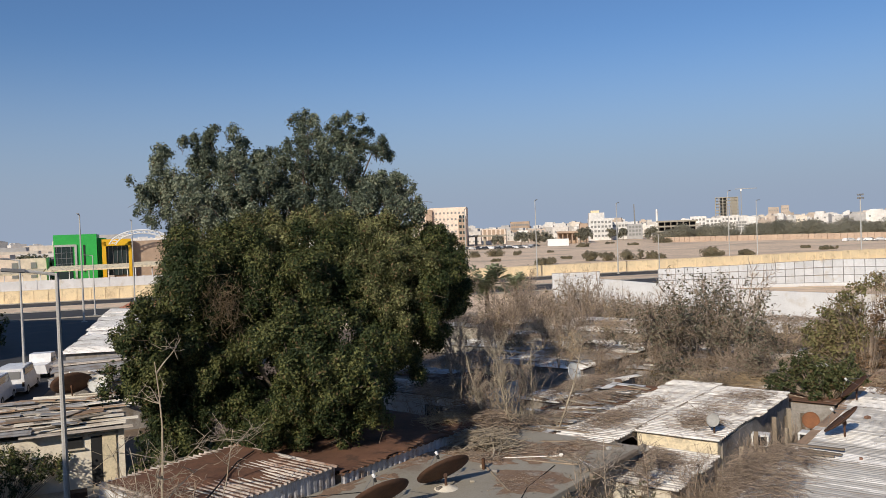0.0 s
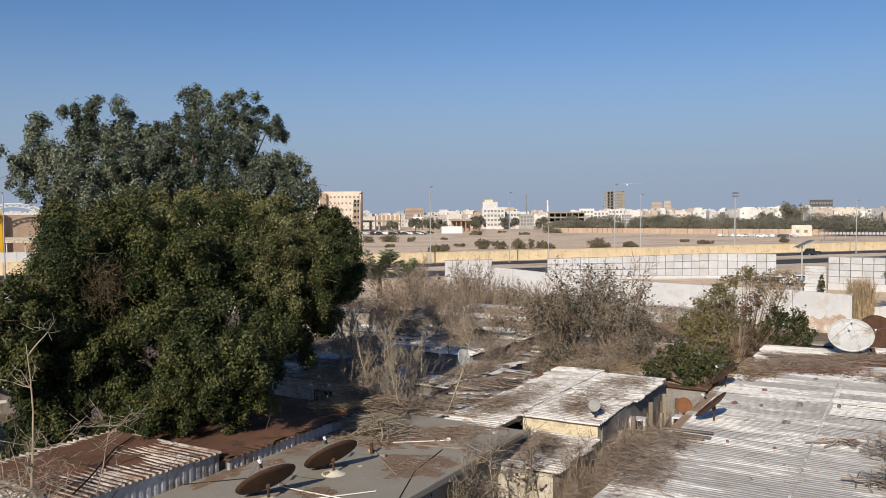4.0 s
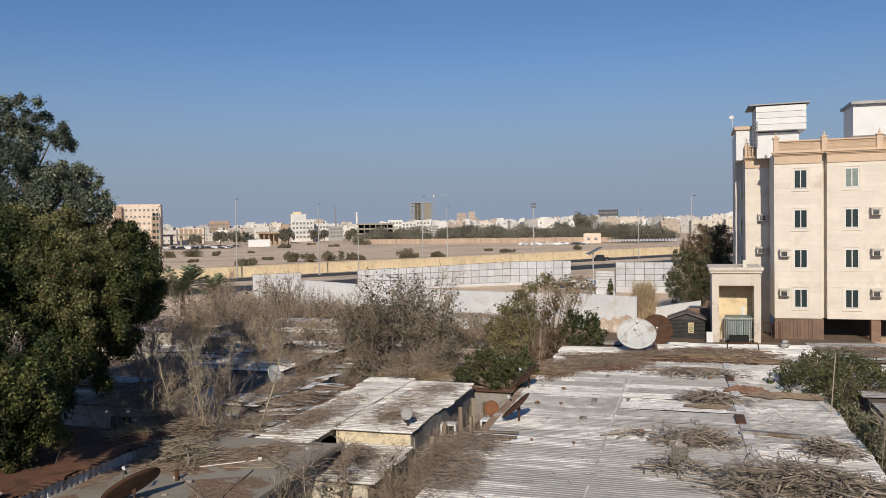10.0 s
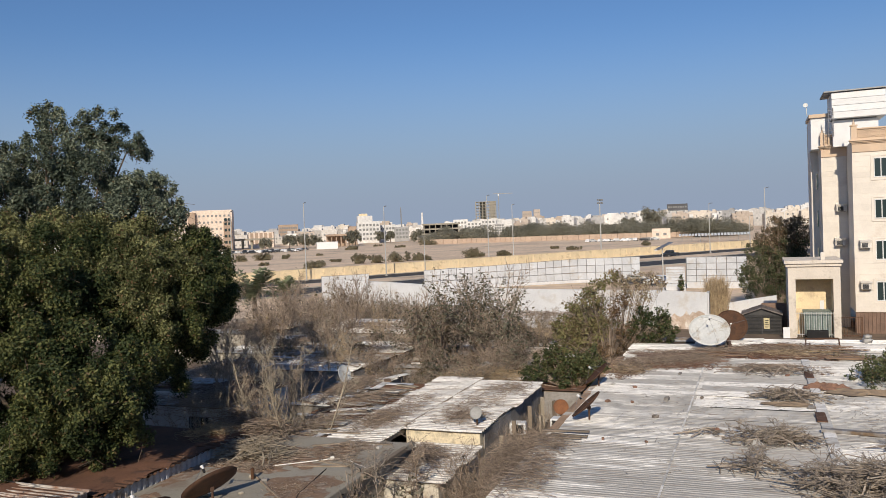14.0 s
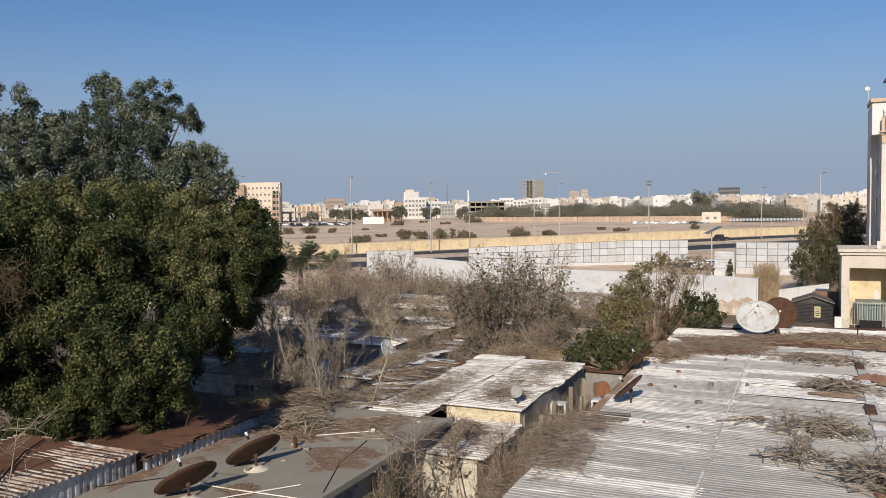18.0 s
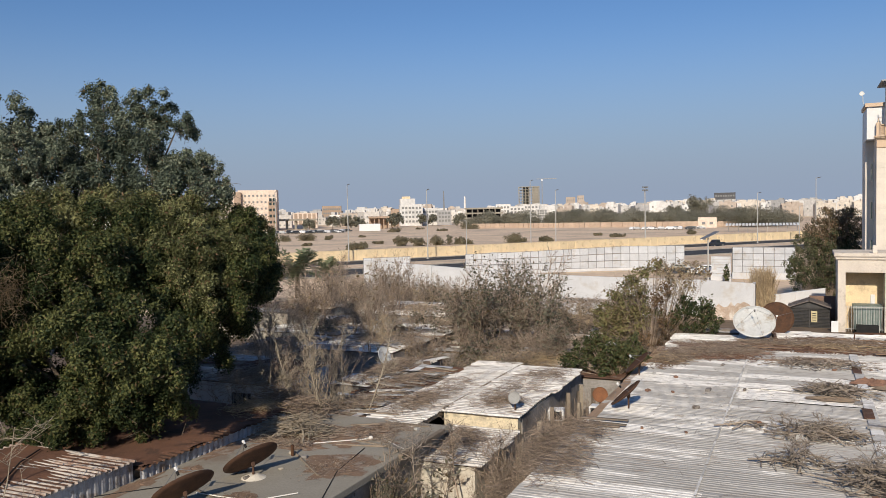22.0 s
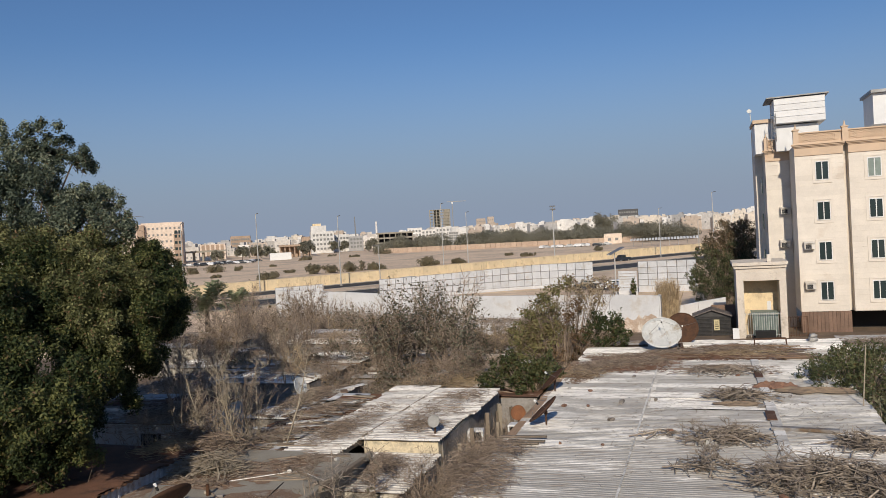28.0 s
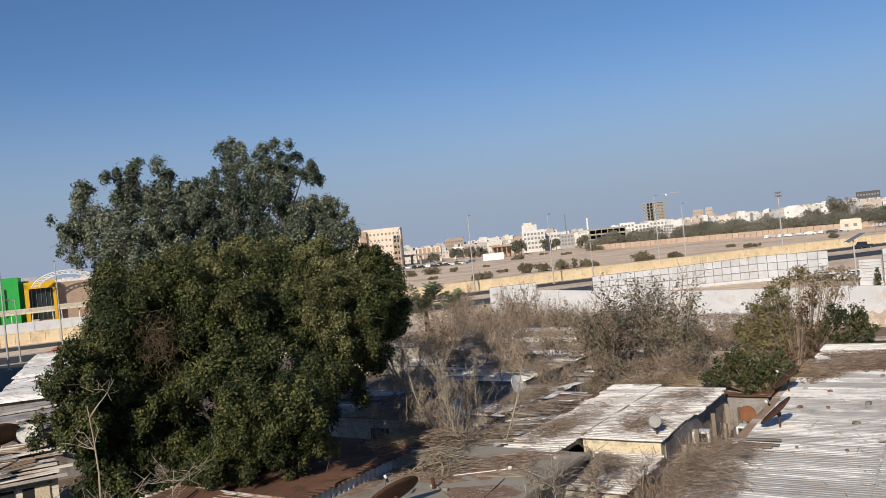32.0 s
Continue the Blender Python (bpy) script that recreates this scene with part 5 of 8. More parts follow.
for k in range(34):
    u = rs.uniform(34, 60)
    v = rs.uniform(-36, -11.5 - 0.2 * max(0, u - 40))
    sapling("bare_shrub", "airy pale leafless shrub among the shacks", G(v, u, rest(v, u) - 0.02), rs.uniform(1.8, 3.4), rs.uniform(0.8, 1.4), 950 + k, rs.randrange(4, 8), 0.55, 5, 0.03, rs.choice([TWIG, PALE_BARK, STRAW]), 0.25, 3, 0.6, "shrub", "shrubs of the yard")

# vase-shaped thickets of bare pale stems behind the screed roof
for v, u, h, n_, seed in ((-17.0, 23.6, 3.6, 20, 71), (-17.6, 24.6, 4.2, 20, 72), (-16.6, 24.9, 3.8, 14, 73), (-18.3, 25.6, 4.4, 14, 74)):
    sapling("bare_shrub", "vase-shaped thicket of bare pale stems", G(v, u, 0.03), h + 0.6, 1.2, seed, n_, 0.42, 2, 0.034, PALE_BARK, 0.5, 2, 0.9, "shrub", "shrubs of the yard")
sapling("bare_tree", "slim bare pale tree behind the screed roof", G(-15.6, 24.6, 0.03), 6.6, 1.4, 75, 3, 0.16, 12, 0.06, PALE_BARK, 0.35, 4, 0.9)
# tall dry shrubs against the white wall
for k in range(14):
    v = -42 + 1.15 * k + rs.uniform(-0.5, 0.5)
    u = rs.uniform(63.5, 71.5)
    shrub("tall_shrub", "half-bare tall shrub before the white wall", G(v, u, rest(v, u) - 0.03), rs.uniform(3.2, 4.6), rs.uniform(1.6, 2.3), 1600 + k, stems=10, depth=2, kids=4, leaf=(LEAF_DUSK, LEAF_DRY, LEAF_SAGE)[k % 3], leaves=(420, 160, 260)[k % 3], lean=0.8, thick=1.0, group="shrubs of the yard", size=0.1)

# the thicket behind the shed roofs
for k, (v, u, h, s) in enumerate(((-20.0, 40.8, 3.6, 2.2), (-16.8, 36.6, 2.6, 2.0), (-13.4, 40.6, 3.2, 2.2), (-18.6, 44.0, 4.0, 2.4), (-15.0, 37.8, 2.8, 2.0), (-11.8, 38.6, 2.2, 1.8))):
    shrub("tall_shrub", "half-bare tall shrub with sparse grey-green leaves", G(v, u, rest(v, u) - 0.03), h, s, 1300 + k, stems=10, depth=2, kids=4, leaf=LEAF_DUSK, leaves=500, lean=0.9, thick=1.0, group="shrubs of the yard", size=0.09)
for k in range(20):
    u = rs.uniform(34.8, 41.5)
    v = rs.uniform(-19.0, -9.2)
    shrub("bramble", "low dry brown bramble heaped between the shed roofs", G(v, u, rest(v, u) - 0.03), rs.uniform(0.9, 1.7), rs.uniform(1.0, 1.9), 1400 + k, stems=9, depth=2, kids=4, leaf=LEAF_DRY if k % 3 else LEAF_DUSK, leaves=160, lean=1.1, group="brambles of the yard", size=0.07, thick=0.7)

for k in range(16):
    u = rs.uniform(50, 66)
    v = -8.5 - 0.55 * (u - 48) + rs.uniform(-6, 3.5)
    shrub("dry_shrub", "tangled dry brown shrub before the white wall", G(v, u, rest(v, u) - 0.03), rs.uniform(1.6, 2.8), rs.uniform(1.3, 2.1), 1500 + k, stems=9, depth=2, kids=4, leaf=(LEAF_DRY, LEAF_DUSK, LEAF_SAGE)[k % 3], leaves=260, lean=0.9, group="shrubs of the yard", size=0.1, thick=0.9)

# the leafy climbers between shed and long house
leaf_bush("dry_bush", "russet dying bush grown through the tall bush", G(-8.0, 45.0, 2.0),
          [(-0.16, 0.2, 0.5, 0.8), (0.8, 0.0, 1.4, 0.8), (0.3, 0.0, 2.7, 0.7), (0.75, -0.1, 0.5, 0.7), (0.9, 0.0, 3.4, 0.6), (-0.6, 0.3, 0.4, 0.6)], LEAF_RUSSET, 620, 0.075, 61, twigs=120)
leaf_bush("climbing_bush", "dark green leafy bush climbing over the shed roof", G(-7.9, 35.6, 2.5),
          [(-1.3, 0.4, 1.0, 0.6), (-0.64, 0.2, 1.0, 0.7), (0.1, 0.0, 1.0, 0.75), (0.56, -0.1, 0.7, 0.7), (-0.85, 0.3, 1.5, 0.5), (-0.2, 0.1, 0.3, 0.8), (0.95, -0.3, 0.9, 0.6), (-1.7, 0.5, 0.5, 0.6), (0.9, 0.6, 0.7, 0.9), (1.5, 1.4, 0.6, 0.8)], LEAF_BUSH, 1700, 0.075, 31, twigs=200)
leaf_bush("tall_bush", "tall tangled bush of olive and browning leaves", G(-8.0, 45.5, 2.0),
          [(-1.3, 0.8, 2.4, 1.05), (-1.95, 1.0, 1.6, 0.95), (-0.76, 0.6, 3.5, 0.85), (-2.4, 1.2, 1.9, 0.7), (-1.0, 0.6, 1.4, 1.0), (-0.2, 0.4, 4.3, 0.5), (-0.2, 0.3, 2.0, 0.9), (0.4, 0.2, 4.6, 0.45), (-2.0, 0.9, 0.8, 0.8)], LEAF_OLIVE, 1150, 0.08, 39, twigs=160)
leaf_bush("straw_plume", "pale straw-brown plume of dead stems above the bush", G(-7.8, 45.8, 2.0),
          [(0.5, 0.1, 4.5, 0.6), (1.1, -0.1, 4.2, 0.65), (1.6, -0.3, 4.4, 0.6), (2.3, -0.6, 4.5, 0.5), (0.2, 0.3, 4.9, 0.35), (1.0, -0.1, 3.4, 0.7), (1.8, -0.3, 3.6, 0.55), (2.7, -0.7, 4.2, 0.35)], LEAF_STRAW, 800, 0.07, 62, twigs=90)
leaf_bush("side_bush", "dark green bush at the far roof edge", G(-8.0, 45.6, 2.0), [(2.37, -0.66, 1.9, 0.85), (2.95, -0.9, 1.6, 0.75), (1.8, -0.4, 2.4, 0.75), (2.8, -0.9, 2.5, 0.5), (1.95, -0.5, 0.9, 0.8), (2.7, -0.8, 0.8, 0.7), (1.2, -0.2, 1.6, 0.6)], LEAF_BUSH, 1250, 0.085, 32, twigs=160)
leaf_bush("wall_bush", "small dark bush before the white wall", G(-13.0, 62.0, 0.03), [(0, 0, 1.2, 1.1), (1.0, 0.2, 2.2, 0.9), (-0.8, 0, 2.0, 0.8), (0.2, 0, 2.6, 0.8)], LEAF_DUSK, 600, 0.12, 40, twigs=120)
CREEPER = [(3.7, 35.6, 3.35, 0.5), (4.3, 36.4, 3.5, 0.75), (4.2, 34.2, 3.4, 0.65), (4.9, 35.2, 3.5, 0.8), (5.2, 33.6, 3.2, 0.75), (5.5, 36.6, 3.6, 0.9), (6.0, 35.0, 3.4, 0.9), (6.6, 37.0, 3.6, 0.9), (5.0, 38.0, 3.5, 0.7), (6.2, 38.8, 3.6, 0.8),
           (7.6, 38.0, 3.5, 0.8), (5.4, 31.9, 2.9, 0.7), (5.5, 30.2, 2.5, 0.65), (5.6, 28.6, 2.1, 0.6), (8.4, 37.0, 3.3, 0.7), (7.3, 36.0, 3.3, 0.8)]
cb = Vector(G(5.4, 35.5, 2.2))
leaf_bush("roof_creeper", "dusty green creeper heaped over the roof edge", tuple(cb), [(*(Vector(G(v, u, z)) - cb), r) for v, u, z, r in CREEPER], LEAF_CREEPER, 1500, 0.06, 33, twigs=320)


def milkweed(v, u, h, stems, seed):
    """An upright plant: pale stems with broad grey-green leaves in pairs."""
    g = np.random.default_rng(seed)
    t = thing("milkweed", "upright milkweed with broad pale grey-green leaves in the alley", "plant", tuple(G(v, u, 0.03)), group="plants of the alley")
    for k in range(stems):
        a, o = g.uniform(0, 6.28), g.uniform(0.1, 0.5)
        top = np.array([math.cos(a) * o, math.sin(a) * o, h * g.uniform(0.8, 1.05)])
        base = np.array([0.12 * math.cos(a), 0.12 * math.sin(a), 0])
        mid = (base + top) / 2 + g.normal(0, 0.08, 3)
        part("stem", Shape().path([tuple(base), tuple(mid), tuple(top)], 0.022, 0.008, 5), PALE_BARK, t)
        f = np.repeat(np.linspace(0.35, 1.0, 20), 3)[:, None]
        p = (1 - f) ** 2 * base + 2 * f * (1 - f) * mid + f * f * top
        w = g.uniform(0, 6.28, len(f))
        d = np.stack([np.cos(w), np.sin(w), np.full(len(w), 0.9)], 1)
        leaf_mesh("foliage", p + d * np.array([0.09, 0.09, 0.03]), d, 0.085, LEAF_SAGE, t, g, 0.55, 0.3)


for k, (v, u, h, n_) in enumerate(((5.7, 31.2, 3.3, 6), (5.9, 29.6, 3.5, 7), (5.6, 28.2, 3.4, 6), (6.3, 30.4, 3.0, 5), (6.1, 27.2, 3.2, 6), (5.7, 26.2, 3.0, 5))):
    milkweed(v, u, h, n_, 900 + k)
leaf_bush("garden_tree", "bushy dusty green tree beside the apartment house", G(1.5, 88.5, 0), [(-0.6, 0, 3.0, 1.9), (-2.0, 0, 4.4, 1.7), (0.8, 0.4, 5.4, 2.2), (2.4, 0.5, 4.5, 1.9), (-2.6, 0, 2.6, 1.4), (2.6, 1, 6.8, 1.5), (3.6, 1, 5.8, 1.4), (-1.6, 0, 6.0, 1.3), (-3.2, 0, 3.8, 1.0), (0.6, 0, 2.0, 1.6)], LEAF_GARDEN, 800, 0.095, 34, "tree", twigs=400)
leaf_bush("browning_tree", "tall tree with browning dusty foliage beside the apartment house", G(2.4, 90.0, 0), [(-1.6, 0, 7.6, 1.3), (-0.4, 0, 8.4, 1.3), (0.9, 0, 8.6, 1.2), (2.2, 0.5, 8.2, 1.4), (-2.6, 0, 6.8, 1.1), (0.4, 0, 7.2, 1.5), (3.2, 0.5, 7.4, 1.2), (-1.0, 0, 6.0, 1.3), (1.8, 0, 9.2, 0.7), (-0.8, 0, 9.3, 0.6)], LEAF_RUST_GREEN, 700, 0.09, 66, "tree", twigs=400)


# ---- lamp posts ----
def lamp_post(name, label, at, h, r=0.09, arm=0, arm_way=(1, 0), group="street lamps"):
    t = thing(name, label, "street lamp", at, group=group)
    part("pole", Shape().tube((0, 0, 0), (0, 0, h), r, r * 0.55, 8), POLE, t)
    part("base_plate", Shape().box((0, 0, 0.05), (r * 4, r * 4, 0.1), chamfer=0.02), POLE, t)
    w = Vector((*arm_way, 0)).normalized()
    e = w * max(arm, 0.3) + Vector((0, 0, h + 0.12 * max(arm, 0.3)))
    part("arm", Shape().tube((0, 0, h - 0.05), tuple(e), r * 0.5, r * 0.4, 6), POLE, t)
    a = math.degrees(math.atan2(w.y, w.x))
    part("lamp_head", Shape().box((0.25, 0, 0), (0.7, 0.26, 0.12), chamfer=0.04), FRAME_GREY, t, m=Matrix.Translation(e) @ pose(0, 0, 0, 0, -6, a))
    return t


for x, y, h in ((-16.1, 174.3, 14.9), (-0.7, 168.0, 16.0), (16.2, 171.2, 14.8), (44.3, 195.0, 17.3), (52.3, 201.3, 15.0), (108.0, 203.0, 13.4), (104.6, 170.4, 16.0), (122, 206.6, 9.6), (-70.7, 132.3, 14.1), (-59.7, 98.3, 14.1)):
    lamp_post("street_lamp", "slim pale grey steel highway lamp post", (x, y, 0), h, 0.14, 0.6, (0.39, -1))
for x, y, h in ((21.4, 148.5, 8.3), (-63.6, 107.6, 8.6), (-36.0, 51.7, 9.2), (-15.7, 24.4, 9.15)):
    lamp_post("street_lamp", "grey steel street lamp post with a short arm", (x, y, 0), h, 0.11, 1.0 if y < 40 else 0.7, (-1, -0.6))
t_ = thing("floodlight_mast", "tall mast with a cluster of floodlights", "floodlight", (76.1, 201.1, 0))
part("pole", Shape().tube((0, 0, 0), (0, 0, 15.6), 0.2, 0.13), POLE, t_)
for dz in (14.6, 15.4):
    for dx in (-0.55, 0, 0.55):
        part("lamp_head", Shape().box((dx, -0.2, dz), (0.42, 0.3, 0.42), chamfer=0.05), FRAME_GREY, t_)

# ---- the far town ----
TOWN_MATS = [paint("town_white", (0.7, 0.68, 0.645), (0.6, 0.58, 0.55), 0.05, 0.9, fine=0.6, vary=0.1), paint("town_cream", (0.66, 0.59, 0.5), (0.58, 0.52, 0.44), 0.05, 0.9, fine=0.6, vary=0.1),
             paint("town_grey", (0.44, 0.43, 0.42), None, 0.05, 0.9, fine=0.6, vary=0.12), paint("town_peach", (0.55, 0.46, 0.38), None, 0.05, 0.9, fine=0.6, vary=0.12), paint("town_pale", (0.6, 0.575, 0.54), None, 0.05, 0.9, fine=0.6, vary=0.12)]
TOWN_MIXED = paint("town_mixed", (0.62, 0.59, 0.55), (0.5, 0.46, 0.41), 0.03, 0.9, fine=0.6, vary=0.3, island=True)


def town_house(d, az, w, h, mat, rg, most=7):
    a = radians(az)
    t = thing("town_house", rg.choice(["white flat-roofed town house", "pale flat-roofed house with dark windows", "white apartment block with roof parapet"]), "building", (d * math.sin(a), d * math.cos(a), 0), -az + rg.uniform(-25, 25), "houses of the far town")
    dp = w * rg.uniform(0.6, 1.0)
    s = Shape().box((0, 0, h / 2), (w, dp, h))
    for k in range(2):
        s.box((rg.uniform(-0.3, 0.3) * w, rg.uniform(-0.2, 0.3) * dp, h + 1.2), (w * rg.uniform(0.2, 0.4), dp * 0.4, 2.4))
    s.box((0, -dp / 2 + 0.1, h + 0.4), (w, 0.2, 0.8))
    for k in range(3):
        s.box((rg.uniform(-0.45, 0.45) * w, rg.uniform(-0.4, 0.3) * dp, h + 0.7), (rg.uniform(1.2, 3.0), rg.uniform(1.2, 3.0), rg.uniform(1.0, 2.6)))
    part("wall", s, mat, t)
    fl = max(2, int(h / 3.4))
    n = max(2, int(w / 4.5))
    me = Shape().box((0, 0, 0), (1.3, 0.2, 1.3)).mesh("window", GREY_GLASS)
    for f in range(fl):
        for i in range(n):
            if rg.random() < 0.75 and (f * n + i) < most:
                part("window", me, GREY_GLASS, t, m=Matrix.Translation(((i + 0.5) / n * w - w / 2, -dp / 2 - 0.02, 2 + f * h / fl)))
    return t


rg = random.Random(5)
for k in range(150):
    az = -38 + 84 * (k + rg.random()) / 150
    d = rg.uniform(700, 1700)
    h = 10 + d * rg.uniform(-0.002, 0.0075)
    town_house(d, az, rg.uniform(9, 24), max(7, min(h, 21)), TOWN_MATS[rg.choice([0, 0, 0, 0, 0, 1, 1, 2, 3])], rg)


for k in range(130):
    az = 12 + 26 * (k + rg.random()) / 130
    d = rg.uniform(640, 1000)
    town_house(d, az, rg.uniform(7, 16), 8.5 + d * rg.uniform(0.002, 0.0075), TOWN_MATS[rg.choice([0, 0, 0, 4, 4, 1, 1, 2, 3])], rg)


def far_blocks(name, label, n, az0, az1, d0, d1, mat, seed):
    """The rows of houses that cannot be told apart any more: blocks with roof huts, windows as shallow boxes."""
    g = random.Random(seed)
    sh, wn = Shape(), Shape()
    for k in range(n):
        az = az0 + (az1 - az0) * (k + g.random()) / n
        d = g.uniform(d0, d1)
        a = radians(az)
        w, h = g.uniform(6, 14), g.uniform(6.5, 9) + d * g.uniform(0.0, 0.0058)
        m = Matrix.Translation((d * math.sin(a), d * math.cos(a), 0)) @ Matrix.Rotation(radians(-az + g.uniform(-25, 25)), 4, "Z")
        one = Shape().box((0, 0, h / 2), (w, w * 0.8, h)).box((g.uniform(-0.3, 0.3) * w, 0, h + 1.1), (w * g.uniform(0.2, 0.45), w * 0.4, 2.2)).moved(m)
        sh.add(one.v, one.f)
        for f in range(2):
            for i in range(3):
                if g.random() < 0.7:
                    q = Shape().box(((i - 1) * w * 0.3, -w * 0.4 - 0.02, 2 + f * h * 0.45), (1.3, 0.2, 1.3)).moved(m)
                    wn.add(q.v, q.f)
    t = thing(name, label, "buildings", kind="stuff")
    part("wall", sh, mat, t)["kind"] = "stuff"
    part("window", wn, GREY_GLASS, t)["kind"] = "stuff"


far_blocks("town_row", "pale rows of low houses of the far town", 110, -15, 12, 640, 900, TOWN_MIXED, 17)
far_blocks("town_row", "pale crowded houses at the far edge of the town", 120, 11, 38, 900, 1300, TOWN_MIXED, 18)


def far_tree(pts, outs, x, y, r, h, rg_):
    k = 2400
    d = unit(rg_.normal(0, 1, (k, 3)))
    p = d * np.array([r, r, h * 0.5]) * rg_.uniform(0.6, 1.1, (k, 1)) + np.array([x, y, h * 0.55])
    p[:, 2] = np.maximum(p[:, 2], 0.3)
    pts.append(p), outs.append(d + np.array([0, 0, 0.4]))


g2 = np.random.default_rng(11)
pts, outs = [], []
for k in range(95):
    f = k / 95
    az = radians(8.5 + 21.5 * f + g2.normal(0, 0.3))
    d = 500 - 90 * f + g2.uniform(-6, 25)
    if math.sin(k * 0.9) + math.sin(k * 0.37) > 0.75:
        continue
    far_tree(pts, outs, d * math.sin(az), d * math.cos(az), g2.uniform(4, 8), g2.uniform(5, 10), g2)
wood = leaf_mesh("tree_belt", np.concatenate(pts), np.concatenate(outs), 0.3, LEAF_HAZED, None, g2, 0.7)
tagged(wood, "belt of dark green acacia trees across the desert, paled for haze", "trees", kind="stuff")
t_ = thing("desert_wall", "long pinkish-brown boundary wall before the tree belt", "wall", kind="structure")
PINK = paint("pink_wall_paint", (0.5, 0.38, 0.285), (0.42, 0.31, 0.235), 0.1, 0.9, fine=2, vary=0.06)
wa, wb = Vector((70, 462, 0)), Vector((190, 372, 0))
for k in range(50):
    p = wa.lerp(wb, (k + 0.5) / 50)
    part("panel", Shape().box((0, 0, 1.4), (2.85, 0.3, 2.8)), PINK, t_, m=Matrix.Translation(p) @ Matrix.Rotation(math.atan2(wb.y - wa.y, wb.x - wa.x), 4, "Z"))

# ---- litter, twigs and boards ----
def plank(name, label, v, u, z, size, turn, mat, category="plank", tilt=0.0):
    ob = part(name, Shape().box((0, 0, size[2] / 2), size, chamfer=0.012), mat)
    ob.matrix_world = Matrix.Translation(G(v, u, z)) @ pose(0, 0, 0, 0, tilt, turn - TURN)
    return tagged(ob, label, category)


def stick_pile(name, label, v, u, z, rv, ru, h, n, length, seed, mat=TWIG, r=0.0085, category="branches", leaf=0):
    """A heap of dead sticks lying criss-cross on a roof."""
    rg = np.random.default_rng(seed)
    t = thing(name, label, category, tuple(G(v, u, z)), -TURN)
    c = np.clip(rg.normal(0, 0.45, (n, 2)), -1.1, 1.1) * [rv, ru]
    hz = h * np.clip(1 - (c[:, 0] / rv) ** 2 * 0.8 - (c[:, 1] / ru) ** 2 * 0.8, 0.03, 1) * rg.random(n) ** 0.6
    ang = rg.uniform(0, math.pi, n)
    L = length * rg.uniform(0.3, 1.0, n)
    d = np.stack([np.cos(ang), np.sin(ang), rg.normal(0, 0.18, n)], 1) * L[:, None] / 2
    m = np.stack([c[:, 0], c[:, 1], hz + 0.02], 1)
    a, b = m - d, m + d
    a[:, 2], b[:, 2] = np.maximum(a[:, 2], 0.005), np.maximum(b[:, 2], 0.005)
    k = rg.normal(0, 0.06, (n, 3)) * L[:, None]
    mid = m + k
    mid[:, 2] = np.maximum(mid[:, 2], 0.01)
    rr = r * rg.uniform(0.5, 1.6, n)
    stick_mesh("deadwood", np.concatenate([a, mid]), np.concatenate([mid, b]), np.concatenate([rr, rr * 0.8]), np.concatenate([rr * 0.8, rr * 0.45]), mat, t)["kind"] = "stuff"
    if name == "branch_heap":
        # the thick crooked boughs of the heap
        for i in range(8 if n > 150 else 3):
            x, y, w = rg.uniform(-0.6, 0.6) * rv, rg.uniform(-0.6, 0.6) * ru, rg.uniform(0, math.pi)
            q = np.linspace(-0.5, 0.5, 5) * length * rg.uniform(0.9, 1.5)
            bow = rg.normal(0, 0.07, (5, 2)) * length
            top_ = h * max(0.1, 1 - (x / rv) ** 2 - (y / ru) ** 2)
            part("bough", Shape().path([(x + c * math.cos(w) + b_[0], y + c * math.sin(w) + b_[1], max(0.03, top_ * (1 - 2.2 * abs(c) / length) + 0.05)) for c, b_ in zip(q, bow)], 0.03, 0.012, 5), mat, t)
    return t


GREY_TWIG = paint("grey_twig", (0.37, 0.315, 0.255), (0.25, 0.205, 0.165), 2.5, 0.95, fine=30, vary=0.4, island=True, bump=0)
PILES = [("branch_heap", 0.9, 31.6, 1.1, 0.8, 0.28, 420, 1.1), ("branch_heap", 0.4, 25.5, 1.15, 0.7, 0.3, 560, 0.9), ("branch_heap", 2.7, 21.6, 2.2, 1.1, 0.45, 1250, 1.4), ("branch_heap", 4.0, 25.2, 0.8, 0.8, 0.25, 260, 1.0),
         ("branch_heap", -0.3, 22.6, 0.8, 0.5, 0.25, 120, 1.0), ("branch_heap", 0.5, 36.6, 2.2, 0.7, 0.15, 300, 0.9), ("branch_heap", 3.8, 21.0, 1.2, 1.0, 0.4, 500, 1.2), ("branch_heap", -1.6, 26.0, 0.6, 0.3, 0.1, 60, 0.7)]
for k, (nm, v, u, rv, ru, h, n, L) in enumerate(PILES):
    stick_pile(nm, "heap of grey dead branches dried on the white roof", v, u, 3.23, rv, ru, h * 1.1, int(n * 0.42), L * 1.35, 300 + k, GREY_TWIG, 0.0155)
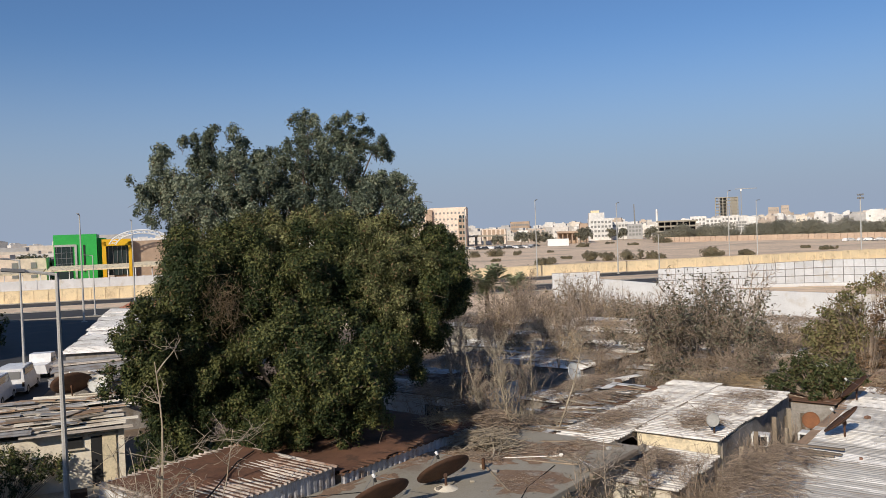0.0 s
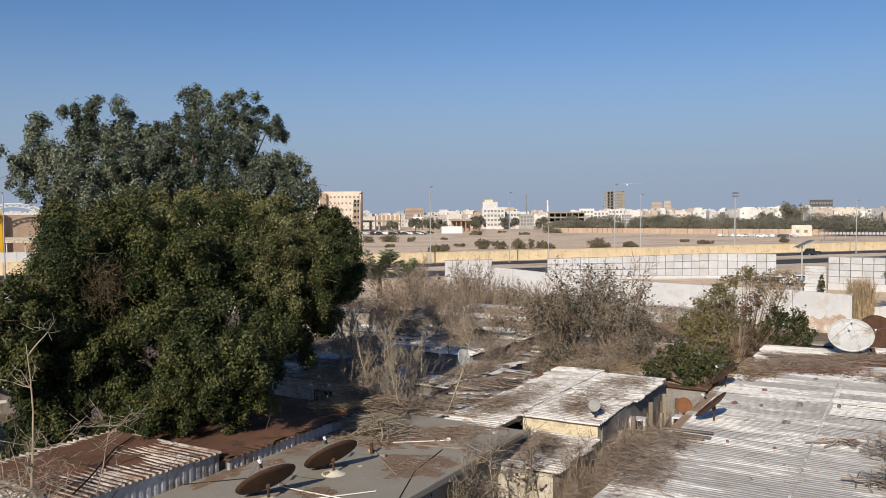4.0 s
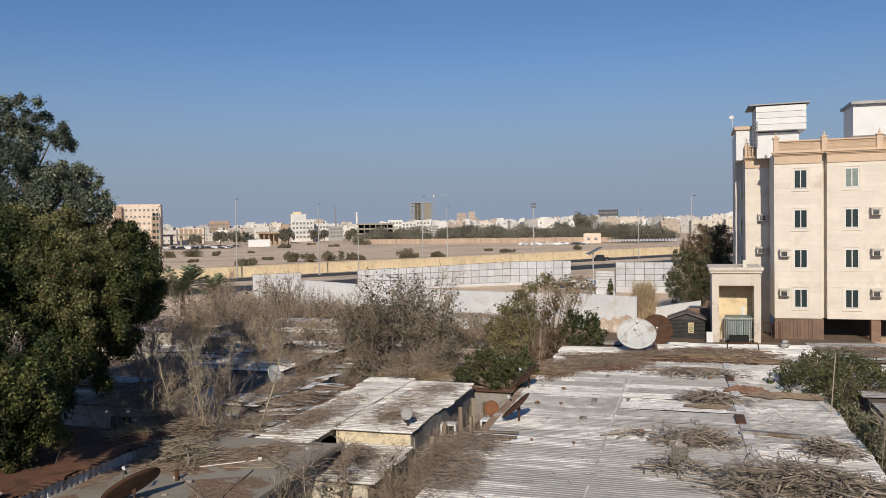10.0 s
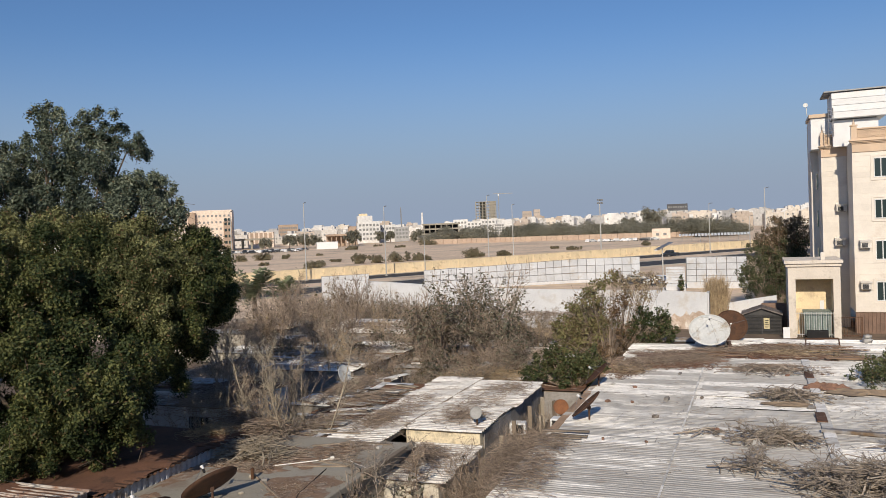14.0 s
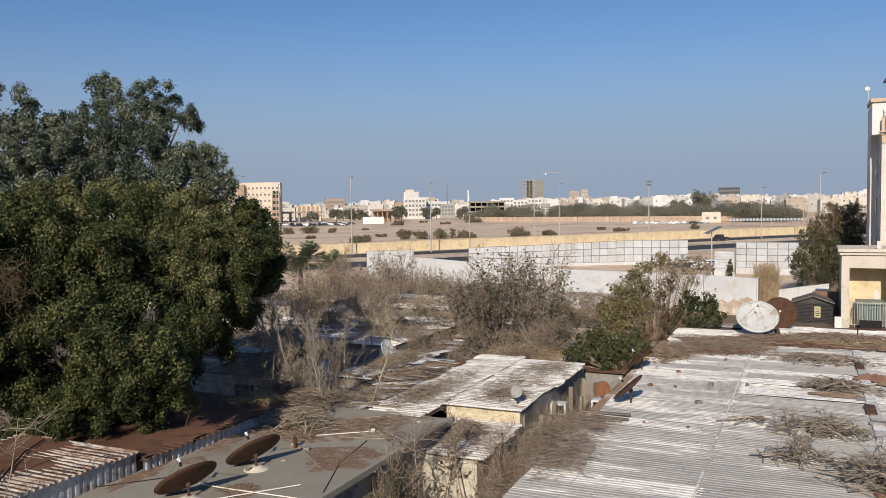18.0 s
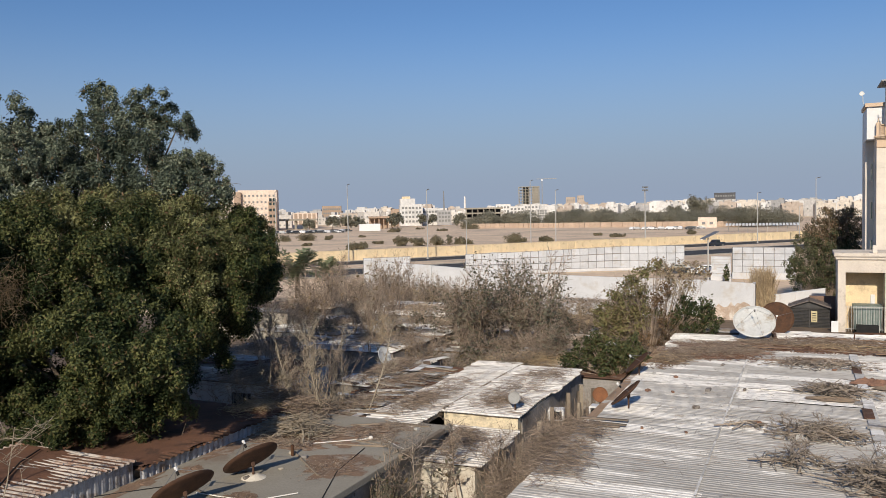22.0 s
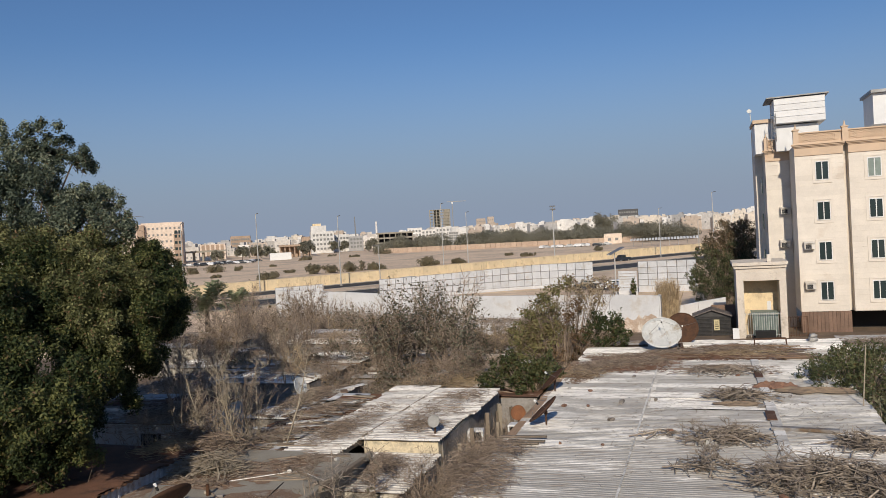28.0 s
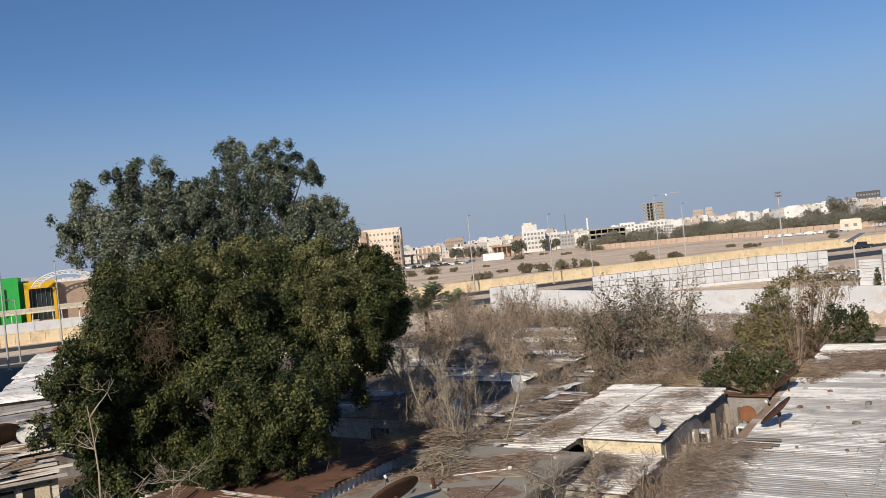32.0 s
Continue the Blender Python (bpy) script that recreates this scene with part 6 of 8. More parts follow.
# larger dead boughs lying in the heaps
for k, (v, u, h, s) in enumerate(((0.2, 25.3, 0.7, 1.3), (-0.4, 22.7, 1.0, 1.0), (2.0, 21.4, 0.9, 1.6), (3.3, 21.9, 0.8, 1.4), (4.1, 25.1, 0.7, 0.9), (0.9, 31.5, 0.5, 1.1), (1.2, 20.9, 0.8, 1.3))):
    shrub("dead_bough", "grey dead bough lying on the white roof", G(v, u, 3.22), h, s, 650 + k, stems=5, depth=2, kids=3, twig=GREY_TWIG, lean=2.2, category="branch", thick=1.2)
for k, (v, u, z, rv, ru, h, n, L) in enumerate([(-4.2, 38.6, 3.23, 2.0, 1.2, 0.2, 900, 0.7), (-5.4, 36.8, 3.23, 0.9, 1.6, 0.25, 500, 0.7), (-12.2, 37.0, 2.62, 2.2, 2.2, 0.35, 1500, 0.9), (-9.6, 38.5, 2.62, 2.0, 2.0, 0.3, 1000, 0.8),
                                                   (-13.0, 26.0, 3.02, 0.8, 1.8, 0.18, 500, 0.8), (-15.4, 25.5, 2.85, 1.1, 1.9, 0.25, 420, 0.9), (-15.2, 29.5, 2.85, 1.2, 2.4, 0.25, 420, 0.8), (-17.2, 22.0, 3.36, 0.9, 1.0, 0.25, 320, 0.9),
                                                   (-10.3, 23.9, 2.56, 0.7, 0.9, 0.22, 350, 0.7), (-10.0, 27.1, 3.06, 0.9, 0.9, 0.15, 350, 0.6), (-14.5, 43.0, 2.15, 3.5, 2.0, 0.4, 1600, 1.0), (-11.0, 46.0, 2.15, 2.4, 2.0, 0.35, 1000, 0.9), (0.6, 43.5, 3.06, 3.6, 1.4, 0.2, 700, 0.8),
                                                   (-15.5, 55.0, 1.95, 4.5, 2.5, 0.3, 1200, 1.1), (-17.0, 66.0, 2.05, 5.0, 3.0, 0.3, 1200, 1.2), (-30.0, 48.0, 2.25, 3.0, 3.0, 0.3, 900, 1.0), (-1.0, 53, 1.65, 4.0, 3.0, 0.3, 900, 1.0)]):
    stick_pile("straw_litter", "matted dry straw and twigs strewn over a roof", v, u, z, rv, ru, h, n, L, 400 + k, STRAW if k in (7, 2) else TWIG, 0.0065, "straw")


for k, (v, u, rv, ru) in enumerate(((-23, 42, 2.4, 4), (-28.5, 37, 2, 3.5), (-28, 57, 4, 3), (-40, 56, 4, 3.5), (-30, 67, 4.5, 2.6), (-21, 27.5, 2.2, 2.6), (-17.8, 33, 1.0, 3.0), (9.5, 47.5, 4, 2), (10, 37, 2.6, 5))):
    stick_pile("straw_litter", "matted dry twigs and litter strewn over a roof", v, u, rest(v, u) + 0.06, rv, ru, 0.25, 1400, 0.9, 450 + k, TWIG, 0.007, "straw")
r6 = random.Random(14)
for k in range(215):
    v, u = (r6.uniform(-34, -9), r6.uniform(34, 64)) if k < 120 else (r6.uniform(-18.6, -13.9), r6.uniform(23.9, 36))
    plank("board", "broken weathered board among dry brush", v, u, rest(v, u) + 0.07, (r6.uniform(0.4, 2.4), r6.uniform(0.06, 0.4), 0.045), r6.uniform(-30, 30) + 90 * (k % 3 == 0), r6.choice([WOOD, WHITE_WALL, PALE_BARK, WHITE_ROOF, SACK, CARDBOARD])) if k else None


# dry weeds standing in the alley and along the roofs
def weeds(name, label, v, u, z, rv, ru, h, n, seed, mat=TWIG, category="weeds", leaf=None, leaves=0, thick=1.0, splay=0.35):
    rg = np.random.default_rng(seed)
    t = thing(name, label, category, tuple(G(v, u, z)), -TURN)
    c = np.stack([rg.uniform(-rv, rv, n), rg.uniform(-ru, ru, n), np.zeros(n)], 1)
    a_, b_, r_ = [], [], []
    for p in c:
        d = np.array([rg.normal(0, splay), rg.normal(0, splay), 1.0])
        L = h * rg.uniform(0.45, 1.1)
        q = p.copy()
        for s in range(3):
            e = q + d / np.linalg.norm(d) * L / 3
            a_.append(q), b_.append(e), r_.append(0.011 - 0.002 * s)
            for _ in range(2 if s else 1):
                f = d + rg.normal(0, 2 * splay, 3)
                a_.append(e), b_.append(e + f / np.linalg.norm(f) * L * rg.uniform(0.15, 0.35)), r_.append(0.006)
            d = d + rg.normal(0, 0.7 * splay, 3)
            q = e
    a_, b_, r_ = np.array(a_), np.array(b_), np.array(r_) * thick
    stick_mesh("stalk_tangle", a_, b_, r_, r_ * 0.6, mat, t)["kind"] = "stuff"
    if leaves:
        pick = rg.integers(0, len(b_), leaves)
        leaf_mesh("foliage", b_[pick] + rg.normal(0, 0.06, (leaves, 3)), rg.normal(0, 1, (leaves, 3)) + np.array([0, 0, 0.6]), 0.08, leaf, t, rg)
    return t


for k, (v, u, h) in enumerate(((-7.4, 21.0, 3.6), (-7.6, 22.8, 3.8), (-7.2, 24.4, 3.7), (-7.7, 26.0, 3.5), (-7.5, 27.6, 3.2), (-7.0, 19.4, 3.4), (-8.3, 23.6, 3.4))):
    shrub("dry_brush", "tangled leafless pale brush filling the alley", G(v, u, 0.03), h, 1.6, 900 + k, stems=9, depth=2, kids=5, twig=TWIG, lean=1.1, thick=0.55)
for k, (v, u, rv, ru, h, n) in enumerate(((-7.1, 22.4, 1.2, 2.6, 3.7, 2600), (-7.4, 26.0, 0.8, 2.2, 3.0, 1500), (-7.6, 20.2, 0.7, 1.3, 2.6, 700))):
    stick_pile("dry_brush", "airy tangle of pale leafless brush in the alley", v, u, 0.03, rv, ru, h, n, 0.85, 560 + k, TWIG, 0.0055, "brush")
weeds("dry_weeds", "tangle of dry pale weeds along the shed wall", -7.9, 29.5, 0.03, 0.8, 3.0, 2.4, 90, 502, TWIG)
weeds("dry_weeds", "dry weeds and green sprigs below the flat roof", -9.9, 18.4, 0.03, 0.7, 2.0, 2.3, 90, 503, TWIG, leaf=LEAF_DUSK, leaves=900)
weeds("dry_weeds", "dry weeds in front of the lean-to", -8.2, 20.0, 0.03, 0.7, 1.2, 2.0, 60, 504, TWIG)
weeds("dry_reeds", "clump of tall straw-coloured reeds at the wall end", -3.55, 76.6, 0.0, 0.75, 0.6, 3.3, 1100, 505, STRAW, thick=1.9, splay=0.07)

# bare saplings
sapling("bare_tree", "slender leafless pale tree beside the rusty roof", G(-17.5, 10.6, 0.03), 9.0, 2.1, 601, 1, 0.03, 12, 0.075, PALE_BARK, 0.4, 4, 0.35)
sapling("bare_tree", "leafless branching sapling under the ficus", G(-16.8, 10.5, 0.03), 6.4, 2.1, 612, 4, 0.3, 7, 0.045, PALE_BARK, 0.4, 4, 0.3)
sapling("bare_tree", "leafless branching sapling over the rusty roof edge", G(-16.9, 9.9, 0.03), 5.7, 1.5, 613, 3, 0.35, 8, 0.04, TWIG, 0.5, 4, 0.3)
sapling("bare_tree", "leafless pale tree among bare shrubs", G(-16.2, 24.0, 0.03), 6.6, 1.3, 603, 3, 0.14, 10, 0.06, PALE_BARK, 0.5, 4, 1.3)
sapling("bare_tree", "low leafless tree before the lean-to", G(-10.0, 20.6, 0.03), 4.4, 1.5, 604, 3, 0.25, 12, 0.055, GREY_TWIG, 0.45, 5, 0.5)
sapling("bare_tree", "leafless twisted tree in front of the cream shed", G(-8.7, 21.2, 0.03), 4.2, 1.4, 614, 2, 0.25, 11, 0.05, TWIG, 0.45, 5, 0.4)
sapling("bare_tree", "leafless twisted tree beside the roof corner", G(5.3, 26.0, 0.03), 4.8, 1.0, 605, 2, 0.2, 10, 0.05, PALE_BARK, 0.5, 4, 0.6)
shrub("dry_bush", "round dry bramble beside the shed", G(-8.0, 22.5, 0.03), 3.5, 1.3, 606, stems=9, depth=2, kids=4, twig=TWIG, lean=0.9, thick=0.6)
leaf_bush("roof_edge_creeper", "dusty green creeper hanging below the screed roof", G(-10.3, 18.4, 0.03), [(0, -2, 2.0, 0.6), (0.1, -1, 2.2, 0.6), (0.1, 0, 2.3, 0.6), (0.2, 1, 2.1, 0.6), (0.4, 0.4, 1.4, 0.7), (0.3, -1.2, 1.3, 0.7)], LEAF_DUSK, 1300, 0.045, 44, twigs=400)
for k, (v, u, rv, ru, n) in enumerate(((-10.3, 28.5, 1.3, 3.0, 240), (-12.7, 28.0, 0.9, 3.6, 260), (-10.0, 32.0, 1.0, 1.6, 160), (-10.1, 23.2, 0.9, 1.4, 260))):
    stick_pile("fallen_sticks", "thin dry sticks strewn over the shed roofs", v, u, 2.58 if u < 25 else 3.07, rv, ru, 0.12, n + 150, 0.8, 490 + k, TWIG, 0.006, "sticks")
for k, (v, u) in enumerate(((-6.0, 21.4), (-6.1, 23.4), (-5.9, 19.8))):
    stick_pile("dry_brush", "pale dry brush fallen over the roof edge", v, u, 3.2, 0.8, 1.2, 0.4, 310, 0.9, 496 + k, TWIG, 0.006, "brush")
stick_pile("straw_heap", "pale heap of dry stalks at the foot of bare shrubs", -15.9, 23.0, 2.9, 1.1, 1.3, 0.7, 330, 1.7, 480, TWIG, 0.012, "straw")
stick_pile("straw_heap", "pale fallen stalks over the rusty roof edge", -17.2, 23.6, 2.9, 1.3, 0.9, 0.8, 310, 1.6, 481, TWIG, 0.012, "straw")


# ---- satellite dishes ----
def dish(name, label, v, u, z, radius, facing, post, mat, pole=RUST, lnb=True, ribs=False, foot=True, struts=True):
    """A dish on a post; facing: the way its face looks, in x, y, z."""
    t = thing(name, label, "satellite dish", tuple(G(v, u, z)))
    f = Vector(facing).normalized()
    m = Matrix.Translation((0, 0, post)) @ f.to_track_quat("Z", "Y").to_matrix().to_4x4()
    d = part("reflector", Shape().bowl(radius, radius * 0.15, 0.025).moved(Matrix.Translation((0, 0, 0.06))), mat, t, m=m, smooth=True)
    rim = Shape()
    for q in range(24):
        a0, a1 = q * math.pi / 12, (q + 1) * math.pi / 12
        rim.tube((radius * math.cos(a0), radius * math.sin(a0), radius * 0.15 + 0.06), (radius * math.cos(a1), radius * math.sin(a1), radius * 0.15 + 0.06), 0.016, n=5, caps=False)
    part("rim", rim, mat, d)
    part("post", Shape().tube((0, 0, 0), (0, 0, post), 0.032, n=8), pole, t)
    part("mount", Shape().box((0, 0, post), (0.1 * min(1, radius / 0.6), 0.1 * min(1, radius / 0.6), 0.14 * min(1, radius / 0.6)), chamfer=0.02), pole, t)
    if foot:
        part("foot", Shape().tube((0, 0, 0), (0, 0, 0.09), 0.34, 0.12, 12), PALE_PLASTER, t, "lump of pale mortar")
    tip = Vector((0, 0, radius * (1.15 if ribs else 0.85)))
    legs = 4 if ribs else 3
    for q in range(legs):
        a0 = q * 2 * math.pi / legs + 0.4
        part("strut", Shape().tube((radius * 0.92 * math.cos(a0), radius * 0.92 * math.sin(a0), radius * 0.14 + 0.06), tuple(tip), 0.008, n=4), FRAME_GREY, d) if struts else None
    if lnb:
        part("feed", Shape().tube(tuple(tip - Vector((0, 0, 0.06))), tuple(tip + Vector((0, 0, 0.05))), 0.034, 0.046, 8), WHITE_PAINT, d)
        part("feed_body", Shape().tube(tuple(tip - Vector((0, 0, 0.16))), tuple(tip - Vector((0, 0, 0.06))), 0.035, n=8), BLACK, d)
    return t


DISH_BROWN = paint("brown_dish_mesh", (0.105, 0.055, 0.034), (0.07, 0.04, 0.028), 5, 0.85, fine=60, vary=0.1)
dish("satellite_dish", "rusty brown mesh satellite dish on the grey flat roof", -13.48, 17.05, 3.0, 0.76, (-0.42, 0.47, 0.78), 0.38, DISH_BROWN, DISH_BROWN)
dish("satellite_dish", "rusty brown mesh satellite dish on the flat roof edge", -13.58, 14.6, 3.0, 0.76, (-0.42, 0.47, 0.78), 0.38, DISH_BROWN, DISH_BROWN)
dish("satellite_dish", "large white satellite dish with crossed struts", -2.5, 44.6, 3.02, 1.04, (-0.3, -0.62, 0.72), 0.8, DISH_WHITE, POLE, ribs=True)
dish("satellite_dish", "large brown mesh satellite dish behind the white one", -1.5, 47.0, 3.02, 0.88, (-0.42, -0.8, 0.3), 0.8, RUST, POLE)
dish("satellite_dish", "dark rusty satellite dish tilted on the roof edge", -5.5, 27.0, 3.22, 0.62, (-0.6, 0.28, 0.75), 0.42, RUST, foot=False)
dish("satellite_dish", "dark satellite dish half hidden by the creeper", -6.2, 32.6, 3.22, 0.6, (-0.62, 0.2, 0.7), 0.4, RUST, foot=False)
dish("satellite_dish", "small orange-rusted satellite dish in the alley", -7.0, 29.2, 0.03, 0.27, (-0.25, -0.85, 0.3), 3.05, paint("dull_orange_rust", (0.24, 0.1, 0.045), (0.18, 0.08, 0.04), 4, 0.85), lnb=False, struts=False)
dish("satellite_dish", "small white satellite dish on the shed roof", -9.25, 26.1, 3.05, 0.21, (-0.5, -0.75, 0.3), 0.42, paint("dull_dish", (0.36, 0.355, 0.34), None, 4, 0.7), foot=False, lnb=False, struts=False)
dish("satellite_dish", "broken white satellite dish among twigs", -18.4, 33.2, 2.65, 0.42, (0.7, -0.6, 0.3), 0.55, DISH_WHITE)
dish("satellite_dish", "large dark rusty satellite dish on the patched roof", -36.2, 18.3, 3.0, 0.88, (-0.4, 0.5, 0.76), 0.55, DISH_BROWN, foot=False)
dish("satellite_dish", "white satellite dish on the patched roof", -35.7, 19.3, 3.0, 0.42, (0.3, -0.8, 0.25), 0.55, DISH_WHITE, foot=False)


# ---- planks, boards, rags and stones on the roofs ----
for v, u, z, L, w, a in ((-12.2, 20.6, 3.0, 1.6, 0.06, 14), (-12.0, 20.9, 3.0, 1.5, 0.05, -12), (-13.2, 22.8, 3.0, 1.2, 0.08, 30), (-12.9, 18.6, 3.0, 2.6, 0.05, -40), (-13.4, 15.4, 3.0, 2.2, 0.06, -20), (-11.8, 23.2, 3.0, 1.2, 0.2, 8), (-14.9, 27.5, 2.9, 1.4, 0.07, 12),
                         (-15.0, 30.9, 2.9, 1.1, 0.1, -8), (-13.6, 24.2, 3.0, 1.5, 0.1, 4), (-14.4, 24.7, 2.9, 1.2, 0.09, 25), (-16.0, 27.8, 2.9, 1.6, 0.12, 70)):
    plank("plank", "weathered pale wooden lath lying on the roof", v, u, z, (L, w, 0.04), a, WOOD)
r5 = random.Random(9)
for k in range(34):
    v, u = r5.uniform(-2.5, 4.6), r5.uniform(40.9, 45.5)
    plank("board", "worn reddish-brown wooden board on the far roof", v, u, 3.09 + 0.03 * (k % 3), (r5.uniform(0.8, 2.6), r5.uniform(0.1, 0.35), 0.04), r5.choice([0, 0, 5, -8, 90, 15]) + r5.uniform(-4, 4), r5.choice([CARDBOARD, CARDBOARD, WOOD, RUST_ROOF]))
for k in range(26):
    v, u = r5.uniform(6.9, 13.5), r5.uniform(38.0, 50.0)
    plank("board", "weathered board strewn over the far shack roof", v, u, rest(v, u) + 0.09 + 0.02 * (k % 3), (r5.uniform(0.8, 2.4), r5.uniform(0.1, 0.4), 0.04), r5.uniform(-30, 30), r5.choice([WOOD, CARDBOARD, PALE_BARK, SACK, WHITE_ROOF]))
plank("beam", "long pale metal beam across the white roof", 2.65, 26.85, 3.22, (1.95, 0.24, 0.1), -8, GREY_ROOF, "beam")
plank("board", "rusty brown sheet patch on the roof strip", 1.8, 28.7, 3.25, (0.32, 1.3, 0.03), 0, RUST_ROOF, "board")
plank("board", "rusty brown sheet patch on the far roof strip", 1.85, 36.2, 3.25, (0.32, 1.4, 0.03), 0, RUST_ROOF, "board")
for v, u, L, a in ((-5.9, 25.2, 1.5, 4), (-5.7, 24.7, 1.2, -3), (-6.0, 24.4, 1.5, 2)):
    plank("plank", "weathered plank laid over the roof edge", v, u, 3.24, (L, 0.14, 0.05), a, WOOD)


def rag(name, label, v, u, z, rx, ry, h, seed, mat, category="cloth", ragged=0.16):
    """A crumpled mat: a low uneven sheet with a hem."""
    rg = np.random.default_rng(seed)
    n, m_ = 36, 7
    vs, fs = [(0, 0, h)], []
    edge = 1 + np.convolve(rg.normal(0, ragged, n + 2), [0.25, 0.6, 0.35], "valid")
    for i in range(1, m_ + 1):
        for j in range(n):
            a0 = 2 * math.pi * j / n
            q = i / m_
            vs.append((rx * q * edge[j] * math.cos(a0), ry * q * edge[j] * math.sin(a0), max(0.004, h * (1 - q ** 2) + rg.normal(0, h * 0.22) * (q < 0.99))))
    for j in range(n):
        fs.append((0, 1 + j, 1 + (j + 1) % n))
    for i in range(m_ - 1):
        for j in range(n):
            j2 = (j + 1) % n
            fs.append((1 + i * n + j, 1 + (i + 1) * n + j, 1 + (i + 1) * n + j2, 1 + i * n + j2))
    ob = part(name, Shape().add(vs, fs), mat)
    ob.matrix_world = Matrix.Translation(G(v, u, z)) @ pose(0, 0, 0, 0, 0, -TURN)
    return tagged(ob, label, category)


MAT_RED = paint("reddish_mat", (0.27, 0.15, 0.1), (0.2, 0.12, 0.085), 2, 0.95, fine=20)
MAT_TAN = paint("tan_mat", (0.32, 0.24, 0.16), (0.24, 0.18, 0.13), 2, 0.95, fine=20)
rag("mat", "crumpled reddish-brown mat on the white roof", 2.3, 33.8, 3.23, 0.85, 0.6, 0.14, 1, MAT_RED)
rag("mat", "crumpled tan sacking on the white roof", 3.7, 33.0, 3.23, 1.5, 0.6, 0.09, 2, MAT_TAN)
rag("mat", "faded tan sacking under dead branches", 0.9, 30.6, 3.23, 0.9, 0.4, 0.06, 3, MAT_TAN)
for k, (v, u, rv, ru) in enumerate(((-11.85, 18.5, 0.95, 1.15), (-12.9, 15.5, 0.5, 0.5), (-16.0, 15.5, 0.3, 0.9), (-15.95, 18.9, 0.35, 1.1), (-15.6, 17.0, 0.25, 0.35), (-15.3, 20.8, 0.9, 0.9), (-12.9, 20.6, 0.5, 0.35))):
    rag("dirt_patch", "flat patch of red-brown dirt on the screed roof", v, u, 3.0, rv, ru, 0.02, 30 + k, TAN_DIRT, "dirt", 0.34)
for k, (v, u, rv, ru, n) in enumerate(((-11.85, 18.5, 1.0, 1.2, 420), (-15.3, 20.8, 1.0, 1.0, 300), (-12.9, 15.5, 0.6, 0.6, 90))):
    stick_pile("litter_patch", "crumbled dry litter on the dirt patch", v, u, 3.02, rv, ru, 0.02, n, 0.1, 520 + k, TWIG, 0.007, "litter")
for pts_ in (((-13.7, 20.2), (-12.28, 21.27), (-11.89, 21.36), (-10.85, 20.7)), ((-14.03, 15.47), (-13.2, 15.47), (-10.9, 15.6)), ((-13.1, 14.6), (-11.6, 16.4))):
    tagged(part("pipe", Shape().path([tuple(G(v, u, 3.04)) for v, u in pts_], 0.016, 0.016, 7), SURROUND), "thin white plastic pipe lying on the screed", "pipe")
tagged(part("pipe_stub", Shape().tube(tuple(G(-13.62, 19.04, 3.0)), tuple(G(-13.62, 19.04, 3.32)), 0.05, n=8), RUST), "rusty pipe stub standing on the screed", "pipe")
tagged(part("junction_box", Shape().box((0, 0, 0.05), (0.12, 0.1, 0.1), chamfer=0.02), SURROUND), "small white junction box on a pipe", "box").matrix_world = Matrix.Translation(G(-12.28, 21.27, 3.02))
for pts_ in (((-16.4, 14.3), (-15.2, 15.6), (-14.4, 16.4)), ((-10.8, 16.2), (-11.6, 18.2), (-12.0, 20.4))):
    tagged(part("cable", Shape().path([tuple(G(v, u, 3.015)) for v, u in pts_], 0.014, 0.014, 5), BLACK), "thin dark cable lying on the screed", "cable")
rag("rag", "white rag caught on a branch heap", -0.15, 24.9, 3.23, 0.18, 0.15, 0.14, 8, SACK)
rag("rag", "white plastic rag on the creeper", -8.0, 35.5, 3.9, 0.22, 0.2, 0.12, 9, SACK)
for k in range(26):
    v, u = r5.uniform(-6.0, 4.6), r5.uniform(19, 38)
    s = r5.uniform(0.04, 0.1)
    ob = part("rubble", Shape().lump(s, 40 + k), r5.choice([SACK, BLOCK, BLOCK, MAT_RED]))
    ob.matrix_world = Matrix.Translation(G(v, u, 3.235)) @ pose(0, 0, 0, 0, 0, r5.uniform(0, 90))
    tagged(ob, "small lump of rubble on the white roof", "rubble")
for k in range(12):
    v, u = r5.uniform(-16, -11.2), r5.uniform(12, 23)
    s = r5.uniform(0.06, 0.18)
    plank("rubble", "small lump of rubble on the screed roof", v, u, 3.0, (s * 1.5, s, s * 0.7), r5.uniform(0, 90), r5.choice([SACK, BLOCK, PLASTER]), "rubble")
# posts, boxes and boards along the alley
for k, (v, u, h) in enumerate(((-8.6, 26.8, 2.5), (-8.55, 28.2, 2.7), (-8.6, 29.1, 2.4), (-8.5, 30.2, 2.8), (-8.3, 31.4, 2.9), (-8.0, 32.2, 2.6), (-8.55, 27.5, 2.3), (-8.5, 31.9, 2.5), (-7.9, 29.6, 2.6))):
    plank("post", "weathered grey fence post in the alley", v, u, 0.03, (0.14, 0.1, h), 10 * k, WOOD if k % 2 else PALE_BARK, "post")


def ac_box(v, u, z, turn):
    t = thing("air_conditioner", "old white window air conditioner by the alley", "air conditioner", tuple(G(v, u, z)), turn - TURN)
    part("case", Shape().box((0, 0, 0), (0.6, 0.5, 0.42), chamfer=0.03), WHITE_PAINT, t)
    part("grille", Shape().box((0, -0.26, 0), (0.45, 0.03, 0.3)), DARK, t)
    part("support", Shape().box((0, 0.05, -z / 2 - 0.1), (0.08, 0.08, z - 0.22)), WOOD, t)


ac_box(-8.6, 28.9, 2.3, 10)
ac_box(-7.0, 28.9, 2.55, 0)

